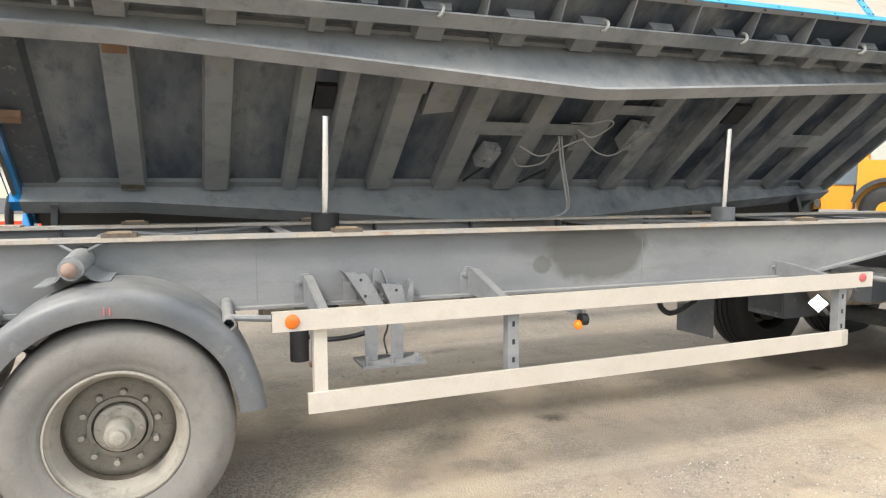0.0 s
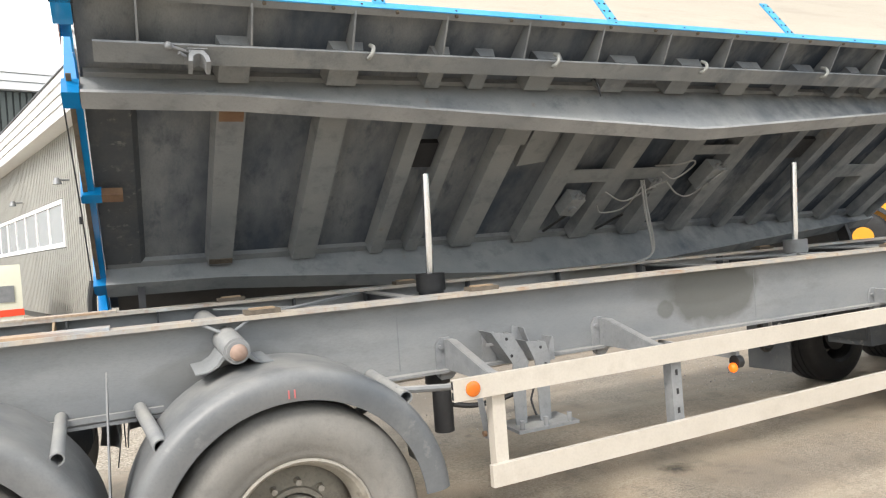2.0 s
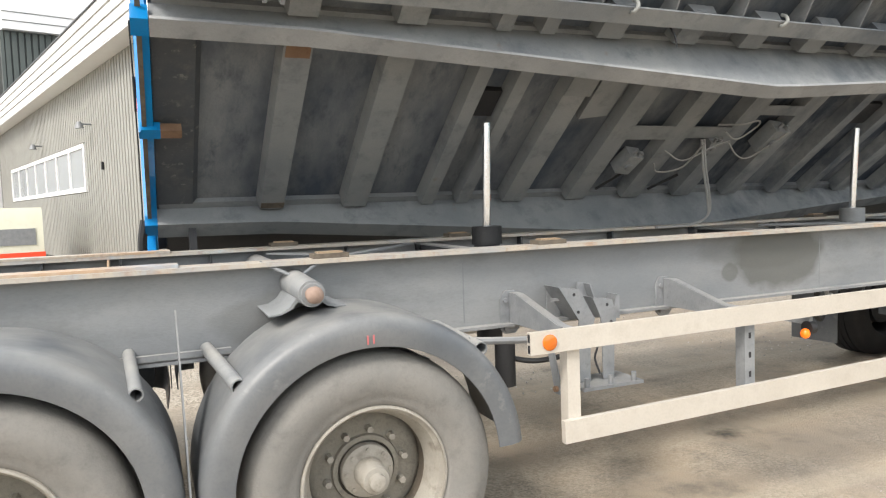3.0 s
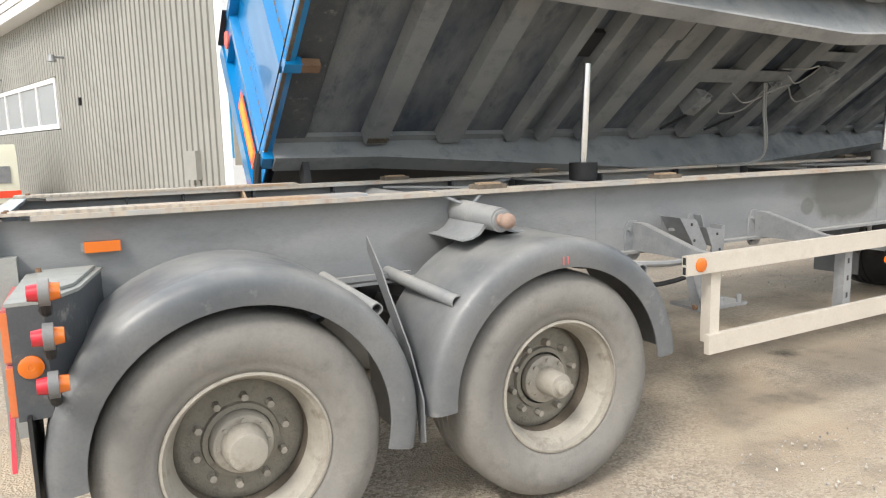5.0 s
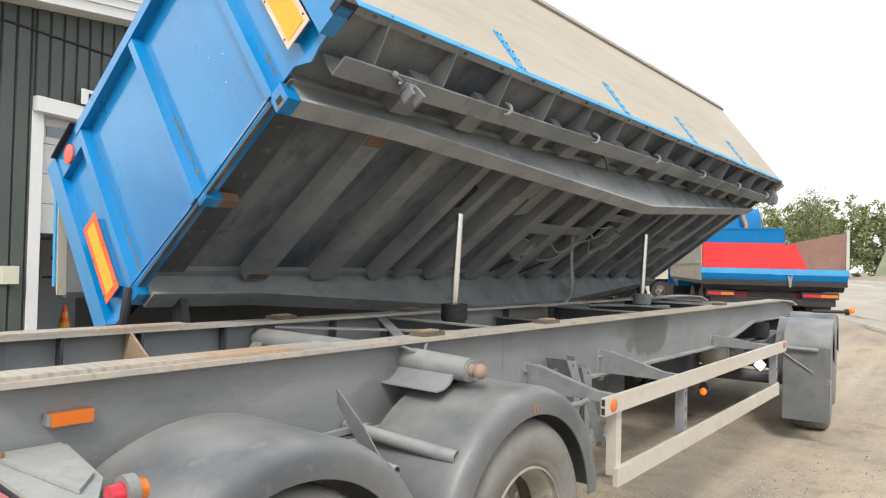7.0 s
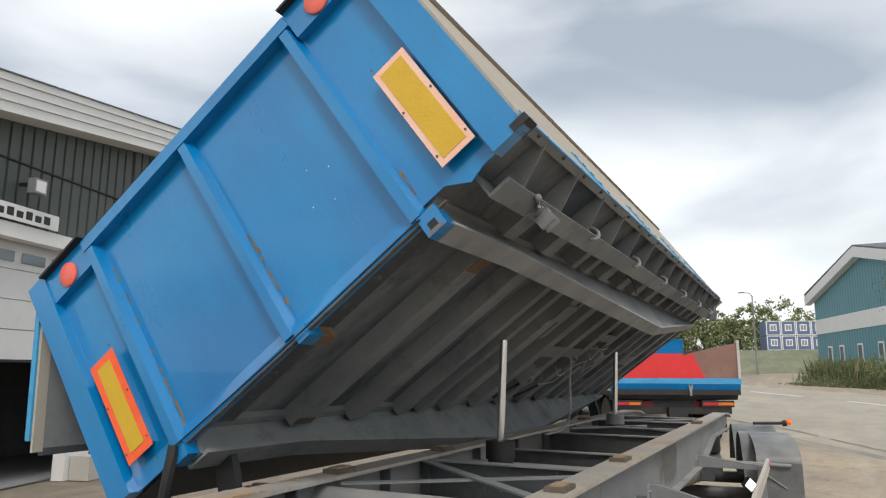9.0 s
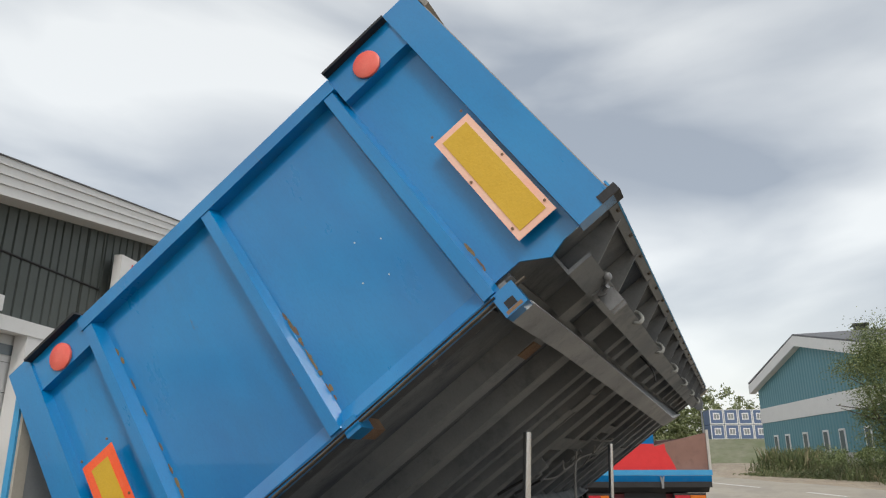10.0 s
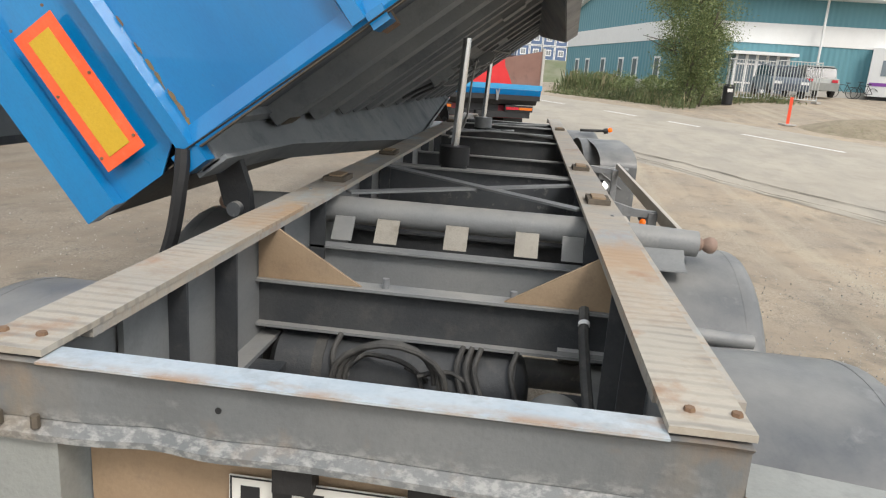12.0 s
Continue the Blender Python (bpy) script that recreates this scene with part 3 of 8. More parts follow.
    col = mixc(f2.outputs[0], col, (0.06, 0.055, 0.05))
    l.new(col, b.inputs["Base Color"])
    b.inputs["Roughness"].default_value = 0.92
    bp = n.new("ShaderNodeBump")
    bp.inputs["Strength"].default_value = 0.4
    bp.inputs["Distance"].default_value = 0.02
    l.new(vor.outputs["Distance"], bp.inputs["Height"])
    bp2 = n.new("ShaderNodeBump")
    bp2.inputs["Strength"].default_value = 0.3
    bp2.inputs["Distance"].default_value = 0.05
    l.new(noi(7, 8, 0.7), bp2.inputs["Height"])
    l.new(bp.outputs[0], bp2.inputs["Normal"])
    l.new(bp2.outputs[0], b.inputs["Normal"])
    return m


M["gravel"] = ground_material()
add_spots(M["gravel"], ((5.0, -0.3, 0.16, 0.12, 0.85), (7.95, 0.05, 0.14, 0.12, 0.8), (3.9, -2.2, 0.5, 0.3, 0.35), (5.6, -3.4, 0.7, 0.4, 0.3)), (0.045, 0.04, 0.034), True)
M["brake_red"] = worn("faded_red_lens", (0.47, 0.08, 0.09), (0.52, 0.20, 0.19), (0.4, 0.05, 0.07), 0.3, scale=5, amount=0.8, bump=0.0)
M["turn_amber"] = worn("faded_amber_lens", (0.60, 0.15, 0.045), (0.64, 0.21, 0.08), (0.46, 0.08, 0.04), 0.3, scale=5, amount=0.8, bump=0.0)
M["stain"] = worn("oily_dark_paint", (0.095, 0.093, 0.085), (0.12, 0.115, 0.10), (0.07, 0.07, 0.065), 0.45, scale=6, amount=0.8, stain_amount=0.4)
M["asphalt"] = worn("dusty_asphalt", (0.345, 0.31, 0.255), (0.42, 0.38, 0.315), (0.25, 0.225, 0.185), 0.9, scale=0.5, amount=0.9, stain_amount=0.5, grain=60, bump=0.08)
add_wear_or_shade(M["asphalt"], (0.27, 0.25, 0.215), 1.0, (0.35, 0.9, 1), 0.48, 0.62, 0.55)


def build_ground():
    bm = bmesh.new()
    xs = [-600, -200, -60, -20] + [i * 0.8 for i in range(-15, 60)] + [52, 58, 66, 80, 110, 160, 260, 500, 1200]
    ys = [-900, -300, -120, -60, -40] + [i * 0.8 for i in range(-35, 26)] + [24, 30, 40, 60, 100, 200, 500, 900]
    grid = []
    for x in xs:
        row = []
        for y in ys:
            z = ground_z(x, y)
            if -13 < x < 46 and -28 < y < 20:
                z += 0.022 * (noise.noise(Vector((x * 0.45, y * 0.45, 0))) + 0.5 * noise.noise(Vector((x * 1.3, y * 1.3, 4)))) - 0.012
            row.append(bm.verts.new((x, y, z)))
        grid.append(row)
    for i in range(len(xs) - 1):
        for j in range(len(ys) - 1):
            bm.faces.new((grid[i][j], grid[i + 1][j], grid[i + 1][j + 1], grid[i][j + 1]))
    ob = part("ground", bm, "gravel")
    tagged(ob, "dusty beige gravel yard with tyre tracks and oil stains", "ground", kind="structure")


def drape(name, material, a, b, w, lift, label, category="road marking", kind="structure"):
    """A flat strip from a to b, w wide, lying on the ground."""
    a, b = Vector(a), Vector(b)
    d = (b - a)
    n = max(1, int(d.length / 0.8))
    side = Vector((-d.y, d.x)).normalized() * w / 2
    bm = bmesh.new()
    rows = []
    k = max(1, int(w / 0.8))
    for i in range(n + 1):
        p = a + d * i / n
        rows.append([])
        for j in range(k + 1):
            q = p + side * (2 * j / k - 1)
            drop = 0.0
            if w > 2 and j in (0, k):
                drop = lift + 0.012 + 0.02 * noise.noise(Vector((q.x * 0.4, q.y * 0.4, 8)))
            rows[-1].append(bm.verts.new((q.x, q.y, ground_z(q.x, q.y) + lift - drop)))
    for r, s in zip(rows, rows[1:]):
        for j in range(k):
            bm.faces.new((r[j], s[j], s[j + 1], r[j + 1]))
    return tagged(part(name, bm, material), label, category, kind=kind)


build_ground()
ROAD = Vector((-0.80, -0.60))
ROAD_N = Vector((0.60, -0.80))
mid = Vector((24.0, -4.3))
pa, pb = mid - ROAD * 60, mid + ROAD * 26
drape("road", "asphalt", pa - ROAD_N * 2.0, pb - ROAD_N * 2.0, 10.2, 0.022, "dusty worn asphalt road beside the yard", "road")
for s0, s1 in ((-40, -9), (-7.5, -4.5), (-2.2, -0.6), (0.9, 2.2), (3.8, 7.0), (10, 13), (16, 19)):
    drape("road_marking", "road_white", mid + ROAD * s0, mid + ROAD * s1, 0.17, 0.030, "worn white painted road line", "road marking")

# broken seams along the near edge of the road
def road_seam(off, seed, w0, w1):
    bm = bmesh.new()
    last = None
    for i in range(190):
        p = mid + ROAD * (-14 + 0.22 * i) - ROAD_N * (off + 0.35 * noise.noise(Vector((i * 0.07, seed, 0))) + 0.10 * noise.noise(Vector((i * 0.4, seed + 3, 0))))
        w = w0 + w1 * max(0, noise.noise(Vector((i * 0.25, seed + 7, 0))) + 0.3)
        pair = [bm.verts.new((q.x, q.y, ground_z(q.x, q.y) + 0.034)) for q in (p - ROAD_N * w, p + ROAD_N * w)]
        if last and noise.noise(Vector((i * 0.16, seed + 11, 0))) > -0.38:
            bm.faces.new((last[0], pair[0], pair[1], last[1]))
        last = pair
    tagged(part("road_crack", bm, "grime"), "dark broken seam along the asphalt edge", "road crack", kind="structure")


road_seam(6.3, 2, 0.010, 0.026)
road_seam(6.95, 14, 0.006, 0.034)

# ---- trailer chassis ----
trailer = thing("tipper_trailer", pose(0, 0, 0), "dirty grey three-way tipper trailer chassis with twin rear axles", "trailer")

for s in (-1, 1):
    # web with the raised gooseneck at the front
    web = [(0.02, 1.385), (0.02, 1.02), (0.1, 1.0), (6.9, 1.0), (8.1, 1.19), (9.9, 1.17), (10.2, 1.22), (10.1, 1.30), (9.8, 1.36), (9.3, 1.385)]
    rail = part("frame_rail", pr(web, "y", s * 0.612 - 0.006, s * 0.612 + 0.006), "web", trailer, "grey painted steel chassis rail web")
    y0, y1 = (-0.69, -0.53) if s < 0 else (0.53, 0.69)
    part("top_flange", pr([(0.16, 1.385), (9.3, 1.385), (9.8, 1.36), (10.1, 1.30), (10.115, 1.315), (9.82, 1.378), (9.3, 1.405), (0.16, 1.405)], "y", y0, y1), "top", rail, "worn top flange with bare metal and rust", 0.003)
    part("bottom_flange", pr([(0.1, 0.985), (6.9, 0.985), (8.1, 1.175), (9.9, 1.155), (9.9, 1.17), (8.1, 1.19), (6.9, 1.0), (0.1, 1.0)], "y", y0 + 0.01, y1 - 0.01), "chassis", rail)
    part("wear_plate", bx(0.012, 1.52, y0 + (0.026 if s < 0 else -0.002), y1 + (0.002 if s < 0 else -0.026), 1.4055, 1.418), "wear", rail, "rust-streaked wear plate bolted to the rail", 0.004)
    for bx0 in (y0 + 0.042, y1 - 0.042):
        part("bolt", cy((0.075, bx0, 1.418), (0.075, bx0, 1.4245), 0.0105, 0.009, seg=6), "rust", rail)
    for px in (2.2, 3.42, 6.98):
        part("support_pad", bx(px - 0.085, px + 0.085, y0 + 0.03, y1 - 0.03, 1.4055, 1.428), "grime", rail, "rusty body support pad", 0.004)
        part("support_pad", bx(px - 0.06, px + 0.06, y0 + 0.05, y1 - 0.05, 1.428, 1.436), "dust", rail, "", 0.003)
    # stiffeners inside the web
    for px in (0.55, 0.85, 1.25, 1.75, 2.6, 3.1, 3.9, 4.7, 5.5, 6.4, 7.3):
        yy = sorted((s * 0.60, s * 0.535))
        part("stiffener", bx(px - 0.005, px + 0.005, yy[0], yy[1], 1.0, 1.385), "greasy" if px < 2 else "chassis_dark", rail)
    part("weld_seam", bx(2.895, 2.901, s * 0.6185 - 0.001, s * 0.6185 + 0.001, 1.02, 1.37), "beam", rail)
    part("weld_seam", bx(5.495, 5.501, s * 0.6185 - 0.001, s * 0.6185 + 0.001, 1.02, 1.37), "beam", rail)

# rear cross beam: a dented channel
chan = [(-0.0, 1.398), (0.066, 1.398), (0.066, 1.386), (0.03, 1.386), (0.03, 1.30), (-0.002, 1.265), (-0.002, 1.252), (0.05, 1.252), (0.05, 1.264), (0.014, 1.288), (0.014, 1.386)]
bm = bmesh.new()
rows = []
for k in range(41):
    y = -0.66 + 1.32 * k / 40
    dent = 0.012 * noise.noise(Vector((y * 4, 1.5, 0))) + (0.02 * math.exp(-((y - 0.33) / 0.08) ** 2))
    low = 0.013 * noise.noise(Vector((y * 3, 7, 0)))
    rows.append([bm.verts.new((x + (dent if z < 1.35 else dent * 0.4), y, z + (low if z < 1.35 else 0.004 * noise.noise(Vector((y * 6, 3, x)))))) for x, z in chan])
for a, b in zip(rows, rows[1:]):
    for i in range(len(chan)):
        bm.faces.new((a[i], a[(i + 1) % len(chan)], b[(i + 1) % len(chan)], b[i]))
bm.faces.new(rows[0])
bm.faces.new(rows[-1][::-1])
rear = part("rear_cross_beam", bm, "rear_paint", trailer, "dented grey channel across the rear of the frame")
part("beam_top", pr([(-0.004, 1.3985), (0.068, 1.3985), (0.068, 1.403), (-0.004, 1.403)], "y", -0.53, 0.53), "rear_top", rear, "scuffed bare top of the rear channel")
for yb in (0.61, 0.54):
    part("bolt", cy((0.0, yb, 1.276), (0.0, yb, 1.30), 0.008, seg=6), "grime", rear)
for yh in (0.21, -0.33):
    part("bolt_hole", cy((0.0125, yh, 1.345), (0.016, yh, 1.345), 0.006, seg=10), "black", rear)
back = part("back_plate", bx(0.075, 0.083, -0.51, 0.49, 1.0, 1.265), "dust", rear, "dust-brown steel plate below the rear channel")
for y0, y1 in ((0.51, 0.66), (-0.69, -0.57)):
    part("rear_post", bx(0.012, 0.10, y0, y1, 0.55, 1.252), "housing", rear, "pale grey box post of the rear bumper", 0.006)
# number plate with plain bars, and two small lamps
npl = part("number_plate", bx(0.060, 0.063, -0.258, 0.212, 1.085, 1.195), "plate", trailer, "white number plate with a black rim", 0.001)
for a in ((-0.256, 0.210, 1.0865, 1.0895), (-0.256, 0.210, 1.1905, 1.1935), (-0.256, -0.253, 1.0896, 1.1904), (0.207, 0.210, 1.0896, 1.1904)):
    part("rim_line", bx(0.0585, 0.0599, a[0], a[1], a[2], a[3]), "black", npl)
for y in (0.172, 0.112, 0.052, -0.068, -0.128, -0.188):
    part("bar", bx(0.0585, 0.0599, y - 0.018, y + 0.018, 1.104, 1.176), "black", npl)
for y in (0.085, -0.157):
    part("plate_lamp", bx(0.030, 0.075, y - 0.036, y + 0.036, 1.190, 1.252), "rubber", rear, "black rubber number plate lamp", 0.014)

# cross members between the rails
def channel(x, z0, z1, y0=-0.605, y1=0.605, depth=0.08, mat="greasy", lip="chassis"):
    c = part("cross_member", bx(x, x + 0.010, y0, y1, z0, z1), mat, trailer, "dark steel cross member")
    part("flange", bx(x - 0.035, x + 0.045, y0, y1, z1, z1 + 0.010), lip, c, "", 0.002)
    part("flange", bx(x - 0.035, x + 0.045, y0, y1, z0 - 0.010, z0), lip, c, "", 0.002)
    return c


c1 = channel(1.20, 1.05, 1.20)
for y in (0.16, -0.27):
    part("lug", cy((1.20, y, 1.21), (1.20, y, 1.245), 0.012, seg=10), "galv", c1)
for s in (-1, 1):
    part("gusset", pr([(s * 0.60, 1.212), (s * 0.24, 1.212), (s * 0.28, 1.235), (s * 0.53, 1.385), (s * 0.60, 1.385)], "x", 1.18, 1.192), "dust", c1, "rust-dusted triangular gusset plate")
channel(1.78, 1.03, 1.185, mat="chassis", lip="beam")
# Added member: fills the gap below the pivot tube brackets with dark.
channel(2.42, 1.01, 1.125, lip="greasy")
tippipe = part("pivot_tube", cy((2.02, -0.62, 1.30), (2.02, 0.62, 1.30), 0.062, seg=28), "chassis", trailer, "grey cross tube that carries the tipping pivots")
for y in (0.305, 0.0, -0.305):
    part("tube_bracket", pr([(1.868, 1.195), (1.880, 1.195), (1.955, 1.285), (1.943, 1.285)], "y", y - 0.05, y + 0.05), "rim", tippipe, "pale welded bracket under the tube")
for y in (0.50, -0.50):
    part("tube_bracket", pr([(1.868, 1.195), (1.880, 1.195), (1.955, 1.285), (1.943, 1.285)], "y", y - 0.045, y + 0.045), "chassis", tippipe)
for s in (-1, 1):
    end = part("pivot_arm", cy((2.02, s * 0.62, 1.30), (2.02, s * 1.03, 1.29), 0.062, 0.056, seg=28), "chassis", trailer, "grey pivot arm outside the rail")
    bm = lathe(bmesh.new(), [(0.03, 0.0), (0.03, 0.015), (0.021, 0.024), (0.03, 0.036), (0.037, 0.052), (0.034, 0.070), (0.021, 0.082), (0.007, 0.086)], (0, 0, 0), 20)
    bmesh.ops.transform(bm, matrix=pose(2.02, s * 1.03, 1.29, 0, 0, 0 if s > 0 else 180), verts=bm.verts)
    part("ball", bm, "ball_rust", end, "pinkish rusty ball end")
    part("collar", cy((2.02, s * 1.012, 1.29), (2.02, s * 1.034, 1.29), 0.056, 0.044, seg=28), "chassis", end)
    part("web_plate", pr([(1.85, 1.198), (1.90, 1.203), (1.945, 1.222), (1.97, 1.25), (2.07, 1.25), (2.10, 1.226), (2.13, 1.218), (2.18, 1.218), (2.18, 1.223), (2.135, 1.224), (2.11, 1.234), (2.075, 1.268), (1.965, 1.268), (1.935, 1.23), (1.90, 1.210), (1.85, 1.204)], "y", *sorted((s * 0.62, s * 0.97))), "beam", end, "pale flared plate under the pivot arm")
    part("strut", cy((1.87, s * 0.64, 1.405), (1.99, s * 0.72, 1.345), 0.008, seg=8), "beam", end)
    part("strut", cy((2.17, s * 0.64, 1.405), (2.05, s * 0.72, 1.345), 0.008, seg=8), "beam", end)
# diagonal bracing at x 2.1 to 3.3
for a, b in (((2.10, 0.53), (2.93, -0.53)), ((3.03, 0.53), (2.10, -0.53))):
    d = Vector((b[0] - a[0], b[1] - a[1])).normalized()
    q = Vector((-d.y, d.x)) * 0.032
    bm = bmesh.new()
    vs = [(a[0] + q.x, a[1] + q.y), (b[0] + q.x, b[1] + q.y), (b[0] - q.x, b[1] - q.y), (a[0] - q.x, a[1] - q.y)]
    z = 1.362 if a[0] < 2.5 else 1.374
    prism(bm, vs, "z", z, z + 0.010)
    part("brace", bm, "beam", trailer, "flat steel cross brace")
channel(3.12, 1.12, 1.37, mat="chassis_dark")
channel(3.72, 1.12, 1.30, mat="chassis_dark")
channel(4.6, 1.10, 1.30)
channel(5.6, 1.12, 1.36)
channel(6.55, 1.14, 1.36)
channel(7.45, 1.16, 1.37)
channel(8.5, 1.18, 1.36)
for a, b in (((6.2, 0.53), (6.9, -0.1)), ((6.2, -0.53), (6.9, 0.2)), ((7.6, 0.53), (8.3, -0.53)), ((7.6, -0.53), (8.3, 0.53))):
    part("brace", tube(bmesh.new(), [(a[0], a[1], 1.365), (b[0], b[1], 1.365)], 0.014, 6), "beam", trailer)
# air tank, pipes and springs under the rear
# The tank at x 0.50 is added, to hide lit ground below.
for tx, ty0, ty1, tz in ((1.25, -0.30, 0.52, 0.87), (0.50, -0.42, 0.42, 0.80)):
    tank = part("air_tank", lathe(bmesh.new(), [(0.04, ty0 - 0.05), (0.11, ty0 - 0.03), (0.15, ty0), (0.15, ty1), (0.11, ty1 + 0.03), (0.04, ty1 + 0.05)], (tx, 0, tz), 30), "greasy", trailer, "near-black cylindrical air tank")
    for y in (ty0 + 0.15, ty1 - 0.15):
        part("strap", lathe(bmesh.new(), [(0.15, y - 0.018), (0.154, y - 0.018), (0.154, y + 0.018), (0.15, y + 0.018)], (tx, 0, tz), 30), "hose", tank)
# Added plate in place of the shade below the rear frame.
part("gear_cover", pr([(0.62, 0.70), (0.66, 0.70), (1.04, 0.78), (1.04, 0.80), (0.66, 0.74), (0.62, 0.74)], "y", -0.55, 0.55), "greasy", trailer, "added dark plate that hides the lit ground under the frame", 0.004)
coil = []
for i in range(46):
    a = 2 * math.pi * i / 18
    coil.append((1.02 + 0.03 * i / 46, 0.10 + (0.19 - 0.001 * i) * math.cos(a), 0.95 + 0.13 * math.sin(a)))
part("air_hose", tube(bmesh.new(), coil, 0.011), "hose", trailer, "coiled dusty black air hose")
for yy, low in ((0.30, 0.80), (-0.12, 0.72), (-0.15, 0.70), (-0.18, 0.74), (-0.30, 0.80)):
    part("air_hose", tube(bmesh.new(), curve_pts([(1.17, yy, 1.045), (1.12, yy + 0.015, 0.98), (1.08, yy - 0.02, 0.88), (1.05, yy - 0.05, low)]), 0.010), "hose", trailer)
brake = part("brake_hose", tube(bmesh.new(), curve_pts([(1.17, -0.50, 1.22), (1.05, -0.50, 1.14), (0.85, -0.51, 1.03), (0.6, -0.52, 0.92)]), 0.017), "hose", trailer, "black brake hose with a white mark")
part("white_mark", cy((1.125, -0.50, 1.188), (1.112, -0.50, 1.18), 0.0185, seg=14), "white", brake)
part("brake_lever", bx(1.02, 1.05, -0.58, -0.42, 1.11, 1.125), "chassis", trailer, "grey lever on the brake shaft", 0.004)
chamber = part("brake_chamber", cy((0.72, -0.42, 0.95), (0.9, -0.42, 0.95), 0.09, seg=24), "chassis_dark", trailer, "round brake chamber", 0.012)
part("clamp_ring", cy((0.80, -0.42, 0.95), (0.82, -0.42, 0.95), 0.098, seg=24), "chassis", chamber)
rh = random.Random(19)
for k in range(3):
    cyy, czz, rr0 = rh.uniform(-0.2, 0.3), rh.uniform(0.86, 0.93), rh.uniform(0.10, 0.16)
    loop = [(1.06 + 0.05 * rh.random() + 0.03 * math.sin(a * 0.7), cyy + rr0 * math.cos(a + k), czz + rr0 * 0.7 * math.sin(a + k)) for a in [0.5 * i for i in range(11)]]
    part("air_hose", tube(bmesh.new(), curve_pts(loop, 3), 0.009, 6), "hose", trailer, "loose loop of dusty air hose")
for k, (ya, yb2) in enumerate(((-0.55, 0.3), (-0.3, 0.55), (-0.5, -0.1))):
    part("air_pipe", tube(bmesh.new(), curve_pts([(0.35 + 0.1 * k, ya, 0.93), (0.6, (ya + yb2) / 2, 0.92 + 0.02 * k), (1.0, yb2, 0.94)]), 0.009, 6), "hose", trailer)
part("spring_hanger", pr([(0.88, 0.985), (1.02, 0.985), (0.99, 0.86), (0.91, 0.86)], "y", -0.56, -0.44), "greasy", trailer, "dusty spring hanger", 0.01)
part("spring_hanger", pr([(0.88, 0.985), (1.02, 0.985), (0.99, 0.86), (0.91, 0.86)], "y", 0.44, 0.56), "greasy", trailer, "dusty spring hanger", 0.01)
part("lining_plate", bx(0.35, 0.62, 0.585, 0.60, 1.02, 1.37), "beam", trailer)


# wheels
def build_wheel(owner, x, y, s, cap=False, rubber="tyre"):
    """A wheel whose outer face is towards s; local y runs inwards."""
    w = new("wheel")
    w.parent = owner
    w.matrix_basis = pose(x, y, 0.53, 0, 0, 0 if s < 0 else 180)
    prof = [(0.305, 0.02), (0.318, 0.004), (0.335, -0.004), (0.36, -0.008), (0.365, -0.012), (0.42, -0.017), (0.455, -0.014), (0.462, -0.010), (0.49, 0.002), (0.512, 0.02), (0.525, 0.045), (0.531, 0.10), (0.531, 0.125), (0.522, 0.128), (0.522, 0.138), (0.531, 0.141), (0.532, 0.185), (0.522, 0.188), (0.522, 0.198), (0.532, 0.201), (0.531, 0.245), (0.522, 0.248), (0.522, 0.258), (0.531, 0.261), (0.53, 0.29), (0.525, 0.33), (0.50, 0.365), (0.42, 0.39), (0.33, 0.385), (0.305, 0.36)]
    part("tyre", lathe(bmesh.new(), prof, (0, 0, 0), 84, closed=True), rubber, w, "dusty worn tyre with shallow tread" if rubber == "tyre" else "tyre with grooved tread, coloured black for the shade under the trailer")
    part("rim", lathe(bmesh.new(), [(0.309, 0.002), (0.313, 0.012), (0.307, 0.03), (0.285, 0.036), (0.272, 0.06), (0.262, 0.108), (0.252, 0.124), (0.252, 0.130), (0.264, 0.130), (0.28, 0.11), (0.29, 0.07), (0.306, 0.040), (0.301, 0.000)], (0, 0, 0), 84, closed=True), "rim", w, "dusty pale steel rim")
    part("rim_well", lathe(bmesh.new(), [(0.268, 0.128), (0.262, 0.16), (0.254, 0.20), (0.262, 0.205), (0.272, 0.16), (0.276, 0.128)], (0, 0, 0), 60, closed=True), "grime", w, "dark grimy well of the rim")
    part("wheel_disc", lathe(bmesh.new(), [(0.256, 0.205), (0.240, 0.188), (0.21, 0.180), (0.15, 0.176), (0.145, 0.16), (0.125, 0.158), (0.12, 0.21), (0.25, 0.21)], (0, 0, 0), 60), "rim_dark", w, "grimy wheel disc")
    for i in range(10):
        a = 2 * math.pi * i / 10 + 0.2
        cx, cz = 0.172 * math.cos(a), 0.172 * math.sin(a)
        part("wheel_nut", cy((cx, 0.180, cz), (cx, 0.140, cz), 0.0175, 0.0145, seg=6), "rim", w)
    if cap:
        hp = [(0.122, 0.165), (0.12, 0.125), (0.112, 0.115), (0.088, 0.112), (0.084, 0.10), (0.078, 0.035), (0.070, 0.022), (0.05, 0.018), (0.012, 0.016)]
    else:
        hp = [(0.115, 0.165), (0.113, 0.135), (0.104, 0.128), (0.066, 0.124), (0.062, 0.115), (0.060, 0.02), (0.054, 0.010), (0.036, 0.008), (0.034, -0.014), (0.026, -0.018), (0.01, -0.018)]
    part("hub", lathe(bmesh.new(), hp, (0, 0, 0), 40), "rim", w, "greasy pale hub cap")
    for i in range(8):
        a = 2 * math.pi * i / 8
        y0 = 0.115 if cap else 0.13
